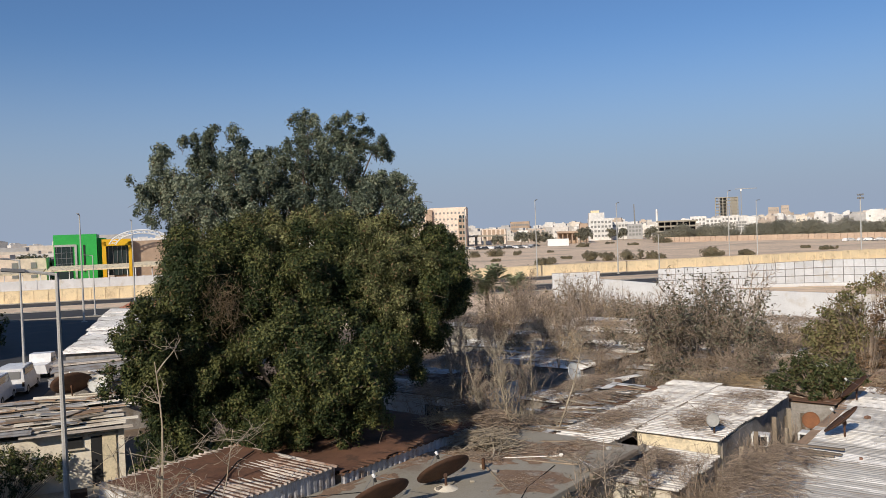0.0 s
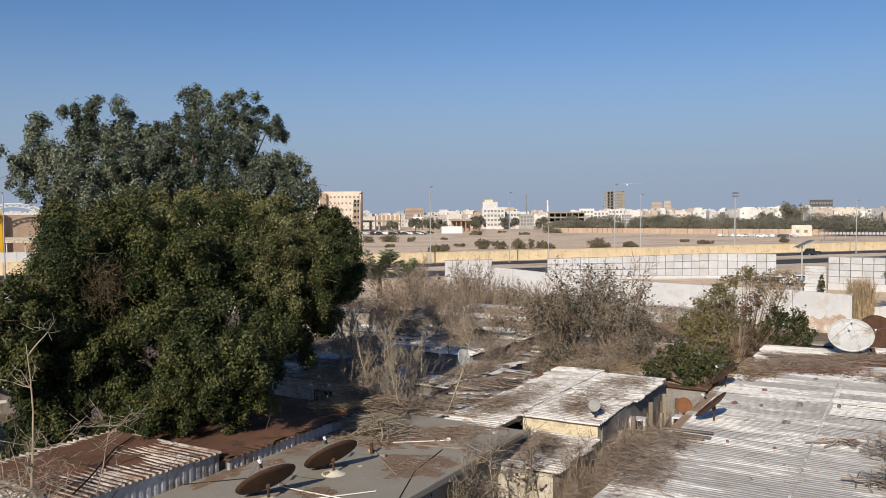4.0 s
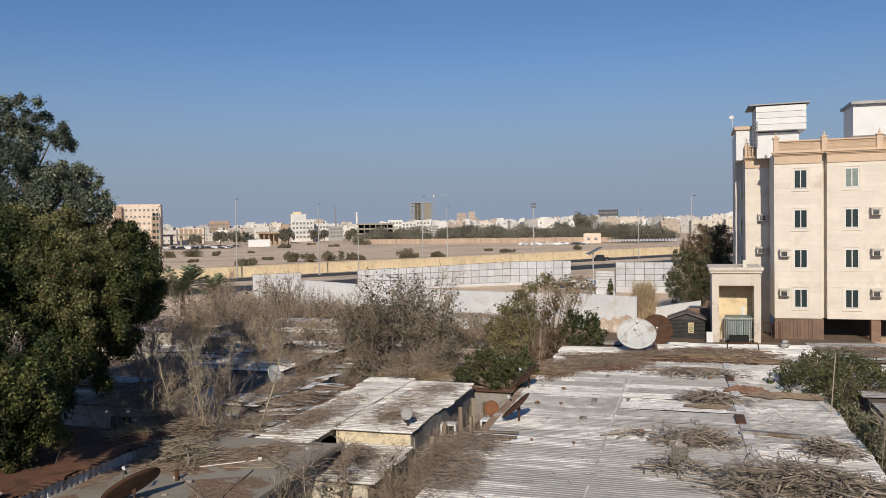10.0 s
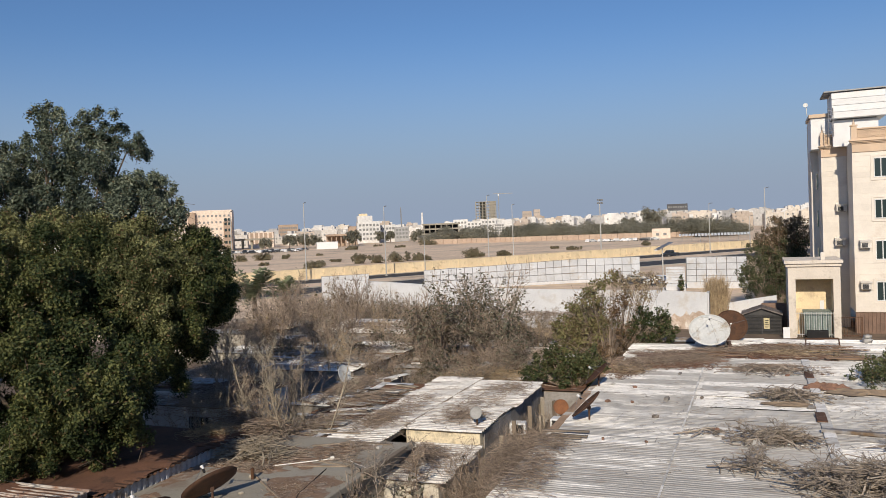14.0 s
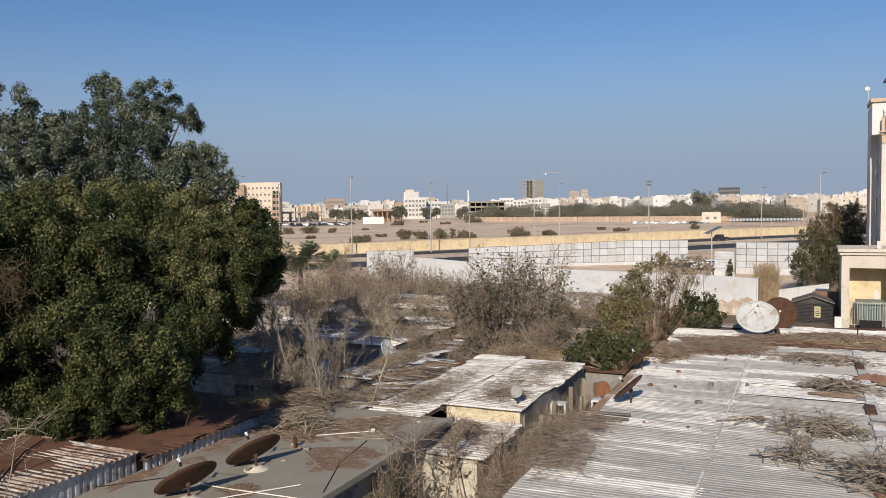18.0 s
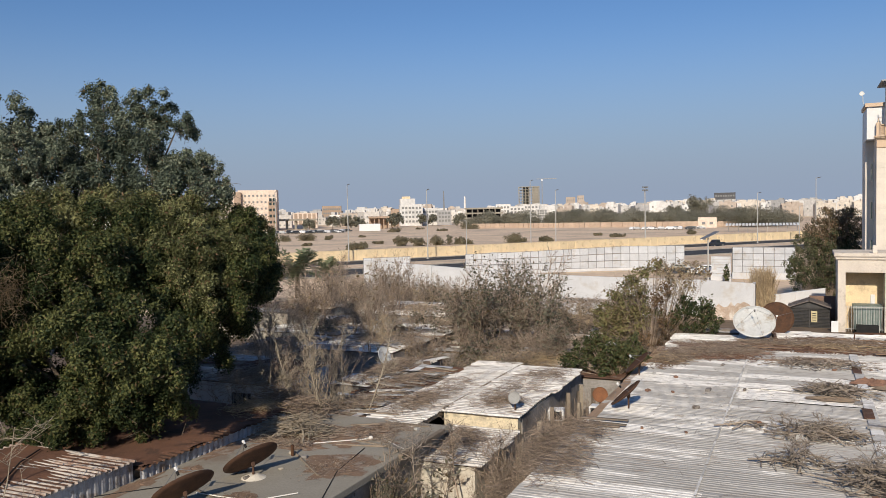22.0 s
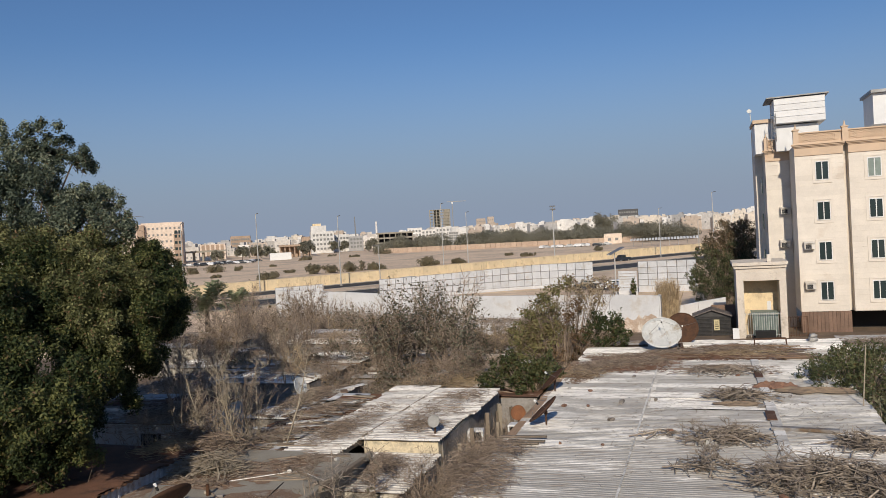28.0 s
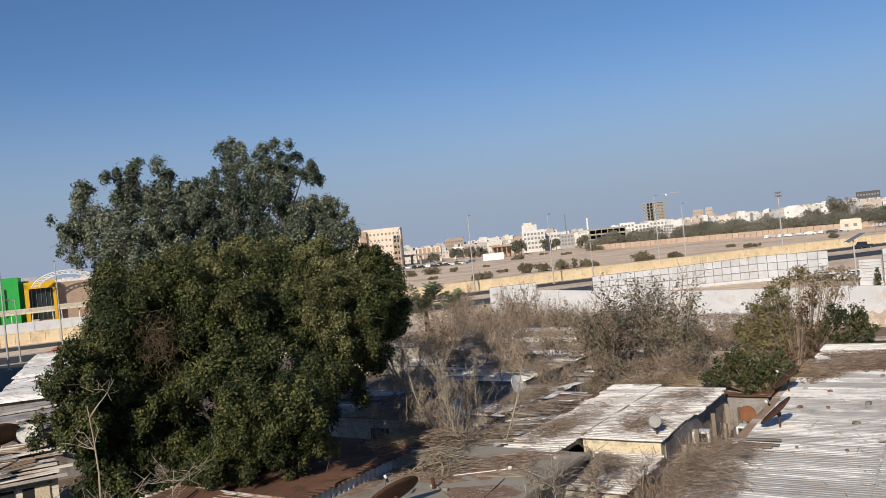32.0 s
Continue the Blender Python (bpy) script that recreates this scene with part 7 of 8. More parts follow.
for k, (v, u, rv, ru, n) in enumerate(((-4.0, 38.2, 2.4, 1.3, 1500), (-5.6, 36.4, 0.8, 2.0, 700), (0.5, 41.5, 4.0, 1.2, 1400), (1.5, 44.5, 3.0, 1.5, 900))):
    stick_pile("litter_patch", "reddish-brown crumbled litter along the far roof edge", v, u, 3.2 if u < 40 else 3.06, rv, ru, 0.08, n, 0.35, 570 + k, MAT_RED if k % 2 == 0 else CARDBOARD, 0.012, "litter")
LITTER = paint("matted_litter", (0.3, 0.195, 0.145), (0.22, 0.155, 0.12), 1.5, 0.95, fine=22, stain=(0.34, 0.26, 0.185), stain_scale=1.1, stain_amount=0.45, bump=0.6)
for k, (v, u, z, rx, ry) in enumerate(((-4.6, 38.3, 3.2, 2.0, 1.0), (-3.0, 39.4, 3.2, 1.5, 0.6), (-5.5, 36.7, 3.2, 0.8, 1.3), (-4.4, 41.6, 3.07, 1.8, 0.8), (-2.2, 42.6, 3.07, 1.6, 0.7), (1.6, 42.2, 3.07, 2.4, 0.9), (0.4, 37.6, 3.2, 1.9, 0.5))):
    rag("litter_mat", "matted brown litter and dirt on the roof", v, u, z, rx, ry, 0.07, 760 + k, LITTER, "litter", 0.3)
    stick_pile("straw_litter", "matted dry straw and twigs strewn over a roof", v, u, z + 0.06, rx * 1.1, ry * 1.2, 0.12, 380, 0.6, 780 + k, (TWIG, STRAW)[k % 3 == 2], 0.0075, "straw")
stick_pile("fallen_sticks", "thin grey sticks scattered over the wide white roof", -2.4, 28.5, 3.205, 3.2, 8.5, 0.03, 320, 0.45, 590, GREY_TWIG, 0.005, "sticks")
stick_pile("fallen_sticks", "thin grey sticks scattered over the wide white roof", 3.2, 28.5, 3.205, 1.6, 7.5, 0.03, 310, 0.45, 591, GREY_TWIG, 0.005, "sticks")
# dirt, sticks and rubble blown against the far end of the screed
for k, (v, u, rx, ry) in enumerate(((-15.0, 20.1, 0.9, 0.6), (-14.1, 20.9, 1.0, 0.7), (-13.1, 21.9, 1.1, 0.7), (-12.3, 22.8, 0.8, 0.6), (-14.1, 19.9, 0.7, 0.4), (-12.2, 21.4, 0.8, 0.4))):
    rag("dirt_patch", "brown dirt blown over the screed", v, u, 3.0, rx, ry, 0.035, 830 + k, TAN_DIRT, "dirt", 0.35)
    stick_pile("fallen_sticks", "dry sticks and crumbs on the dirt", v, u, 3.03, rx, ry, 0.06, 110, 0.55, 840 + k, TWIG, 0.008, "sticks")
stick_pile("branch_heap", "heap of pale dead branches at the end of the screed roof", -14.9, 21.1, 3.02, 1.2, 0.9, 0.5, 420, 1.3, 850, PALE_BARK, 0.013)
shrub("edge_shrub", "scraggly grey-green shrub leaning over the roof edge", G(-10.3, 18.7, 0.03), 3.7, 1.3, 851, stems=9, depth=2, kids=4, leaf=LEAF_DUSK, leaves=700, lean=0.7, size=0.06)
# pipes on the roof edge
ob = part("cloth_sack", Shape().lump(0.17, 5).moved(Matrix.Translation((0, 0, 0.12))).add(*(lambda q: (q.v, q.f))(Shape().lump(0.13, 6).moved(Matrix.Translation((0.05, 0, 0.32))))), SACK, smooth=True)
ob.matrix_world = Matrix.Translation(G(5.2, 46.8, rest(5.2, 46.8) + 0.04))
tagged(ob, "pale grey cloth sack slumped on the far roof", "cloth")
t_ = thing("bent_rail", "rusty bent metal rail lying on the far roof", "rail", tuple(G(3.0, 45.2, rest(3.0, 45.2) + 0.04)), -TURN)
for du in (0, 0.3):
    part("bar", Shape().path([(-0.8, du, 0), (-0.78, du, 0.38), (0.75, du, 0.42), (0.8, du, 0)], 0.025, 0.025, 6), RUST, t_)
t_ = thing("antenna_pole", "pale leaning pole on the roof corner", "pole", tuple(G(4.9, 30.6, 3.0)))
part("pole", Shape().tube((0, 0, 0), (0.3, 0.1, 2.3), 0.022, 0.018), PALE_BARK, t_)


for k, (v, u, hh) in enumerate(((5.4, 25.6, 3.3), (5.7, 26.3, 3.7), (5.35, 27.0, 3.4), (5.8, 27.6, 3.8), (5.45, 28.3, 3.6), (5.9, 29.0, 3.5), (5.5, 29.7, 3.7), (6.2, 26.9, 3.5))):
    leaf_bush("grey_succulent", "upright grey-green succulent between the roofs", G(v, u, 0.03), [(0.06 * math.sin(3 * z), 0.06 * math.cos(4 * z), z, 0.2) for z in np.arange(0.4, hh, 0.2)], LEAF_SAGE, 1600, 0.055, 410 + k, twigs=12, group="succulents between the roofs")

# ---- hut, bins and gate by the apartment house ----
HUT_ROOF = paint("brown_ribbed_roofing", (0.19, 0.16, 0.14), (0.13, 0.11, 0.1), 2, 0.8, fine=12, stain=(0.3, 0.26, 0.22), stain_scale=1.2, stain_amount=0.35)


def hut():
    t = thing("louvred_hut", "black louvred garden hut with a shallow gable roof", "hut", tuple(G(0.2, 71.0, 0)), -TURN)
    w, h, d = 3.1, 1.65, 2.2
    part("body", Shape().box((0, d / 2, h / 2), (w - 0.1, d, h)), DARK, t)
    for i in range(14):
        for sx in (-1, 1):
            part("slat", Shape().box((sx * w / 4, -0.03, 0.1 + i * 0.115), (w / 2 - 0.1, 0.04, 0.075), Matrix.Rotation(radians(25), 3, "X")), BLACK_SLAT, t)
    part("gable", Shape().add([(-w / 2, -0.04, h), (w / 2, -0.04, h), (0, -0.04, h + 0.55), (-w / 2, 0.1, h), (w / 2, 0.1, h), (0, 0.1, h + 0.55)], [(0, 1, 2), (3, 5, 4), (0, 2, 5, 3), (1, 4, 5, 2)]), BLACK_SLAT, t)
    for sx in (-1, 1):
        tilt = Matrix.Rotation(sx * math.atan2(0.55, w / 2), 3, "Y")
        rs_ = part("roof_slope", Shape().box((sx * w / 4, d / 2 - 0.1, h + 0.32), (w / 2 + 0.2, d + 0.4, 0.07), tilt), HUT_ROOF, t, "dull brown ribbed roofing")
        for i in range(9):
            c = tilt @ Vector(((i - 4) * 0.2, 0, 0.05))
            part("rib", Shape().box((sx * w / 4 + c.x, d / 2 - 0.1, h + 0.32 + c.z), (0.05, d + 0.44, 0.06), tilt), HUT_ROOF, rs_)
    part("door_post", Shape().box((0, -0.06, h / 2), (0.08, 0.06, h)), BLACK_SLAT, t)
    n = part("notice", Shape().box((0.35, -0.08, 0.95), (0.45, 0.02, 0.9)), paint("notice_cream", (0.7, 0.6, 0.35), None, 3, 0.6), t, "cream paper notice with dark bars")
    for i in range(4):
        part("bar", Shape().box((0.35, -0.095, 1.2 - i * 0.18), (0.3 - 0.05 * (i % 2), 0.01, 0.06)), DARK, n)
    return t


hut()


def container(v, u, w, d, h, label):
    t = thing("waste_container", label, "bin", tuple(G(v, u, 0)), -TURN)
    part("body", Shape().add([(-w / 2 + 0.1, 0.1, 0.15), (w / 2 - 0.1, 0.1, 0.15), (w / 2 - 0.1, d - 0.1, 0.15), (-w / 2 + 0.1, d - 0.1, 0.15), (-w / 2, 0, h), (w / 2, 0, h), (w / 2, d, h), (-w / 2, d, h)],
                             [(3, 2, 1, 0), (4, 5, 6, 7), (0, 1, 5, 4), (1, 2, 6, 5), (2, 3, 7, 6), (3, 0, 4, 7)]), BIN_GREEN, t)
    part("lid", Shape().box((0, d / 2, h + 0.05), (w + 0.1, d + 0.1, 0.1), Matrix.Rotation(radians(4), 3, "X"), chamfer=0.03), BIN_GREEN, t)
    for i in range(5):
        part("rib", Shape().box((-w / 2 + 0.2 + i * (w - 0.4) / 4, 0.0, h / 2 + 0.1), (0.07, 0.08, h - 0.3)), BIN_GREEN, t)
    for sx in (-1, 1):
        part("wheel", Shape().tube((sx * (w / 2 - 0.2), 0.1, 0.12), (sx * (w / 2 - 0.2), 0.2, 0.12), 0.12, n=10), BLACK, t)


container(4.3, 69.6, 2.0, 1.2, 2.0, "tall grey-green ribbed waste container")
plank("crate", "low black plastic crate before the container", 4.2, 68.3, 0.0, (1.5, 0.7, 0.75), 0, BLACK, "crate")
plank("sign_board", "small white sign board on the low wall", 2.0, 69.0, 0.0, (0.5, 0.06, 0.9), 0, WHITE_PAINT, "sign")

# ---- landmarks of the far town ----
def block(name, label, x, y, turn, w, d, h, mat, rows=0, cols=0, win=(1.6, 1.6), category="building", z0=2.0, winmat=None, parapet=True):
    """A flat-roofed block whose front looks along -y before it is turned; windows row by row."""
    t = thing(name, label, category, (x, y, 0), turn)
    s = Shape().box((0, d / 2, h / 2), (w, d, h))
    if parapet:
        s.box((0, 0.15, h + 0.4), (w, 0.3, 0.8)).box((w / 2 - 0.15, d / 2, h + 0.4), (0.3, d, 0.8)).box((-w / 2 + 0.15, d / 2, h + 0.4), (0.3, d, 0.8))
    part("wall", s, mat, t)
    if rows:
        me = Shape().box((0, 0, 0), (win[0], 0.24, win[1])).mesh("window", winmat or GREY_GLASS)
        for r in range(rows):
            for c in range(cols):
                part("window", me, winmat or GREY_GLASS, t, m=Matrix.Translation(((c + 0.5) / cols * (w - 1.5) - (w - 1.5) / 2, -0.03, z0 + r * (h - z0) / rows + win[1] / 2 + 0.6)))
    return t


BEIGE = paint("beige_render", (0.74, 0.61, 0.49), (0.68, 0.56, 0.46), 0.05, 0.9, fine=0.8, vary=0.03)
BROWN_STONE = paint("brown_render", (0.46, 0.34, 0.25), None, 0.05, 0.9, fine=0.8, vary=0.03)
DARK_CLADDING = paint("dark_cladding", (0.1, 0.1, 0.105), None, 0.1, 0.6, fine=0.8, vary=0.05)
BARE_CONCRETE = paint("roof_screed", (0.345, 0.315, 0.26), (0.29, 0.265, 0.215), 0.45, 0.95, fine=16, stain=(0.25, 0.2, 0.155), stain_scale=0.35, stain_amount=0.2, vary=0.05, grit=0.5)
hs = block("hospital", "long beige five-storey public building with rows of small windows", -61, 537, 2, 25, 22, 26.0, BEIGE, 5, 9, (1.2, 1.3), z0=5)
part("wing", Shape().box((-17.5, 8, 13), (11, 20, 26)), BEIGE, hs)
part("stair_tower", Shape().box((-12.6, -0.6, 13), (4.4, 5, 25)), BROWN_STONE, hs)
part("corner_bay", Shape().box((9.6, -0.5, 9.5), (5.2, 1.2, 19)), BROWN_STONE, hs)
for r in range(5):
    for c in range(2):
        part("window", Shape().box((8.4 + 2.4 * c, -1.15, 5.6 + r * 4.0 - (1.2 if r == 4 else 0)), (1.6, 0.2, 1.8)), GLASS, hs)
    for c in range(3):
        part("window", Shape().box((-21.5 + 2.6 * c, -2.05, 6.4 + r * 4.1), (1.5, 0.2, 1.6)), GLASS, hs)
block("office_block", "beige low office block with brown window bays", -34, 600, 0, 18, 14, 10.5, BEIGE, 2, 5, (2.2, 4.0), winmat=BROWN_STONE)
block("office_block", "grey-white low office block", -52, 640, 0, 20, 14, 9, TOWN_MATS[2], 2, 6)
t_ = thing("overpass", "concrete overpass deck on stubby piers", "bridge", (-38, 558, 0))
part("deck", Shape().box((0, 0, 6.6), (30, 9, 1.2)), BARE_CONCRETE, t_)
for i in range(5):
    part("pier", Shape().box((-12 + 6 * i, 0, 3), (1.4, 5, 6)), BARE_CONCRETE, t_)
t_ = thing("canopy_pavilion", "flat-roofed brown pavilion on tall pillars", "pavilion", (17.7, 519, 0))
part("roof", Shape().box((0, 0, 7.4), (13.5, 10, 1.3), chamfer=0.2), BROWN_STONE, t_)
for i in range(5):
    part("pillar", Shape().box((-6 + 3 * i, -3.5, 3.4), (0.7, 0.7, 6.8)), BROWN_STONE, t_)
part("back_wall", Shape().box((0, 4, 3.4), (12, 1, 6.8)), BROWN_STONE, t_)
block("glass_slab", "brown stone tower slab with a dark glass strip", 30.6, 559, 0, 5.5, 10, 12, BROWN_STONE, 1, 1, (2.8, 7))
w1 = block("white_block", "stepped white apartment block with an orange top", 45, 598, 0, 17, 16, 15.5, TOWN_MATS[0], 4, 6)
part("upper_storey", Shape().box((-2.5, 8, 18), (11, 12, 5)), TOWN_MATS[0], w1)
part("roof_room", Shape().box((-3.5, 8, 21.3), (6, 8, 1.8)), YELLOW_WALL, w1)
block("white_block", "white flat-roofed block with square windows", 60, 612, 0, 13, 14, 12.5, TOWN_MATS[0], 3, 5)
block("white_block", "pale grey block with a dark ground floor", 71, 610, 0, 11, 14, 10.5, TOWN_MATS[2], 3, 4)
block("villa", "brick-red roofed low house", -2, 640, 0, 14, 12, 9.5, TOWN_MATS[3], 3, 4)
block("site_hut", "long low white site cabin", 10.5, 460, 0, 12, 4, 4.0, WHITE_PAINT, 0, 0, category="cabin", parapet=False)
t_ = thing("parking_deck", "dark open-sided concrete parking deck", "building", (92, 552, 0), -8)
for i in range(3):
    part("deck", Shape().box((0, 8, 5.2 + 3.4 * i), (27, 16, 1.1)), BARE_CONCRETE, t_)
# black filling that paints the shade between the decks
part("core", Shape().box((0, 12, 6), (25, 8, 11.6)), DARK, t_)
for i in range(7):
    part("pillar", Shape().box((-12 + 4 * i, 0.6, 6), (0.6, 0.6, 11.6)), BARE_CONCRETE, t_)
for x, y, w, h, l in ((112, 640, 13, 11, "white villa with flat roof"), (122, 636, 12, 14.5, "tall white villa with roof terrace"), (133, 634, 13, 12.5, "white villa with terraces"), (144, 632, 13, 14, "white villa with stair tower"), (152, 628, 9, 10, "low white flat-roofed villa")):
    block("villa", l, x, y, -12, w, 12, h, TOWN_MATS[0], 4, 4)


def skeleton_tower():
    t = thing("unfinished_tower", "grey concrete skeleton of an unfinished tower", "building", (198, 878, 0), -13)
    for f in range(11):
        part("floor_slab", Shape().box((0, 9, 3.3 * f + 3.2), (23.5, 18, 0.7)), BARE_CONCRETE, t)
    for i in range(7):
        part("column", Shape().box((-11.2 + 3.73 * i, 0.5, 18), (1.0, 1.0, 36)), BARE_CONCRETE, t)
    part("core", Shape().box((-3, 11, 18), (7, 7, 36.5)), BARE_CONCRETE, t)
    part("core_wall", Shape().box((7.5, 2.5, 18), (6, 3, 36)), BARE_CONCRETE, t)
    return t


skeleton_tower()
t_ = thing("tower_crane", "thin tower crane over the unfinished building", "crane", (212, 874, 0), -13)
part("mast", Shape().box((0, 0, 22), (0.9, 0.9, 44)), FRAME_GREY, t_)
part("jib", Shape().box((5, 0, 44.6), (22, 0.6, 0.7)), FRAME_GREY, t_)
part("cab", Shape().box((0, 0, 43.2), (1.6, 1.6, 1.8)), WHITE_PAINT, t_)
block("dark_tower", "distant dark unfinished block", 482, 990, -25, 26, 16, 27, DARK_CLADDING, 5, 8, (2, 2.2))
block("far_block", "distant pink block under construction", 330, 1180, -15, 14, 12, 28, TOWN_MATS[3], 5, 4)
block("far_block", "distant pink tower block", 345, 1178, -15, 10, 12, 30, TOWN_MATS[3], 5, 3)
block("far_block", "distant brown block with scaffold", -18, 760, 0, 18, 14, 17, BROWN_STONE, 4, 8)
t_ = thing("antenna_mast", "distant grey telecom mast", "mast", (81.2, 695.3, 0))
part("lattice", Shape().tube((0, 0, 0), (-0.6, 0, 28.5), 1.1, 0.5, 4), FRAME_GREY, t_)
t_ = thing("minaret", "distant slim white minaret", "minaret", (150, 1050, 0))
part("shaft", Shape().tube((0, 0, 0), (0, 0, 30), 1.6, 1.2, 8), TOWN_MATS[0], t_)
block("gatehouse", "low beige gatehouse before the trees", 168, 363, -25, 8.5, 5, 4.2, BEIGE, 1, 2, (1.5, 1.2), z0=1)


def far_crown(name, label, x, y, h, r, seed, mat=LEAF_HAZED, size=0.55, n=900, category="tree"):
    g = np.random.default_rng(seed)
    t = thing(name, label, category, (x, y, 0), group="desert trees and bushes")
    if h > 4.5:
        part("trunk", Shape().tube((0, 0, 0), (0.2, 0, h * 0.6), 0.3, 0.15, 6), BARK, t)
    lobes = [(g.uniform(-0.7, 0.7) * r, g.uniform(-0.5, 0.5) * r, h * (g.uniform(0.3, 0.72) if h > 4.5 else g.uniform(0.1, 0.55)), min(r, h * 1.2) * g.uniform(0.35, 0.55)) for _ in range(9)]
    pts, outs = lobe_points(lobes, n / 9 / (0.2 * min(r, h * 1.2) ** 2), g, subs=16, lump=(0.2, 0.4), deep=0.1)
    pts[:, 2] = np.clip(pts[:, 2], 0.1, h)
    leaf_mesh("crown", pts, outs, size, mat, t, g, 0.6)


for k, (x, y, h, r) in enumerate(((-25.5, 309.3, 2.2, 3.0), (-17.8, 311.9, 2.9, 3.8), (-8.8, 317.9, 1.9, 1.8), (1.3, 225.8, 2.1, 5.4), (14.6, 239.9, 3.4, 2.6), (19.9, 238.8, 2.8, 2.5), (27.3, 240.8, 3.1, 3.7), (34.2, 243.0, 2.4, 2.9), (22.4, 414.0, 2.2, 4.4), (47.1, 415.4, 1.4, 3.7),
                                  (40.3, 475.2, 1.2, 3.6), (50.0, 247.2, 3.0, 3.2), (53.6, 251.1, 1.4, 2.4), (60.9, 249.6, 1.8, 3.9), (91.8, 291.1, 1.0, 1.6), (93.3, 272.2, 1.4, 4.0), (122.3, 280.8, 1.8, 3.2), (4.3, 338.7, 0.9, 1.8), (8.6, 262.1, 0.9, 2.2), (-10, 190, 1.4, 3.0), (-33, 315, 2.4, 4.0), (-30, 262, 1.2, 3.0), (-14, 258, 1.0, 2.4), (67.3, 451.1, 3.2, 6.0))):
    far_crown("desert_bush", "dusty green desert bush on bare sand", x, y, h, r, 700 + k, LEAF_SCRUB, 0.15, 5200, "bush")
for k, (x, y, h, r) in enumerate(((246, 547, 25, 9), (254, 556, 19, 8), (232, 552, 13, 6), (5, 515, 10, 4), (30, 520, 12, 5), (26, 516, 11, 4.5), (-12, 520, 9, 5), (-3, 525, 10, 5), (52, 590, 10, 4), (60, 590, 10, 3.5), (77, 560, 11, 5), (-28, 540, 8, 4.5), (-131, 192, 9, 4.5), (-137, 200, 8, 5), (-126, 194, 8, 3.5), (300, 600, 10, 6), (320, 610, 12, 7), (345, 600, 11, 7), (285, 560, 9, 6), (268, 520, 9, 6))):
    far_crown("acacia_tree", "dark green spreading acacia tree", x, y, h, r, 740 + k, LEAF_HAZED, 0.4, 3600)


# ---- cars ----
def car(name, label, at, turn, mat, kind="saloon"):
    t = thing(name, label, "car", at, turn)
    L, W = (4.5, 1.8)
    van = kind == "van"
    H = 1.95 if van else 1.45
    prof = [(-2.25, 0.3), (2.25, 0.3), (2.25, 0.75), (1.25, 0.9), (0.6, H - 0.05), (-1.2, H), (-1.9 if not van else -2.2, H - 0.1 if van else 0.95), (-2.25, 0.85)]
    if kind == "pickup":
        prof = [(-2.4, 0.4), (2.25, 0.4), (2.25, 0.9), (1.3, 1.05), (0.7, 1.7), (-0.5, 1.72), (-0.7, 1.05), (-2.4, 1.05)]
    vs = [(x, s * W / 2 * (0.86 if z > 1.0 else 1), z) for s in (-1, 1) for x, z in prof]
    n = len(prof)
    part("body", Shape().add(vs, [tuple(range(n)), tuple(range(2 * n - 1, n - 1, -1))] + [(i, n + i, n + (i + 1) % n, (i + 1) % n) for i in range(n)]), mat, t)
    g0, g1 = (-1.9 if van else -1.1 if kind == "saloon" else -0.4), 0.55
    for s in (-1, 1):
        part("side_window", Shape().box(((g0 + g1) / 2, s * W / 2 * 0.9, (0.95 + H) / 2 - 0.02), (g1 - g0, 0.06, H - 1.15)), GLASS, t)
    if van:
        part("rear_window", Shape().box((-2.22, 0, 1.42), (0.08, 1.25, 0.5)), GREY_GLASS, t)
        for sy in (-1, 1):
            part("tail_light", Shape().box((-2.27, sy * 0.8, 0.8), (0.06, 0.14, 0.3)), RUST, t)
        part("bumper", Shape().box((-2.28, 0, 0.45), (0.12, 1.7, 0.2), chamfer=0.03), FRAME_GREY, t)
    part("windscreen", Shape().add([(1.28, -0.72, 0.95), (1.28, 0.72, 0.95), (0.68, 0.68, H - 0.12), (0.68, -0.68, H - 0.12)], [(0, 1, 2, 3)]), GLASS, t)
    for x in (-1.4, 1.4):
        for s in (-1, 1):
            w = part("wheel", Shape().tube((x, s * (W / 2 - 0.2), 0.33), (x, s * (W / 2 + 0.01), 0.33), 0.33, n=12), BLACK, t)
            part("rim", Shape().tube((x, s * (W / 2 + 0.005), 0.33), (x, s * (W / 2 + 0.02), 0.33), 0.19, n=10), POLE, w)
    return t


CAR_WHITE, CAR_DARK, CAR_SILVER, CAR_RED = [paint("car_" + n_, c, c, 1, 0.35, fine=2, bump=0, vary=0, spec=0.5) for n_, c in (("white", (0.72, 0.72, 0.72)), ("dark", (0.03, 0.032, 0.036)), ("silver", (0.38, 0.39, 0.4)), ("red", (0.25, 0.04, 0.03)))]
protos = {"white": car("parked_car", "white saloon car parked on the sand", (-44, 438, 0), 10, CAR_WHITE), "dark": car("parked_car", "dark saloon car parked on the sand", (-41, 438, 0), 5, CAR_DARK), "silver": car("parked_car", "silver saloon car parked on the sand", (-37, 438, 0), -8, CAR_SILVER)}
rc = random.Random(3)
for k in range(20):
    copy_thing(protos[rc.choice(["white", "dark", "silver", "dark"])], pose(-33 + 1.5 * k + rc.uniform(-0.6, 0.6), 437 + rc.uniform(-7, 5), 0.0, 0, 0, rc.choice([0, 20, 90, 75]) + rc.uniform(-8, 8)))
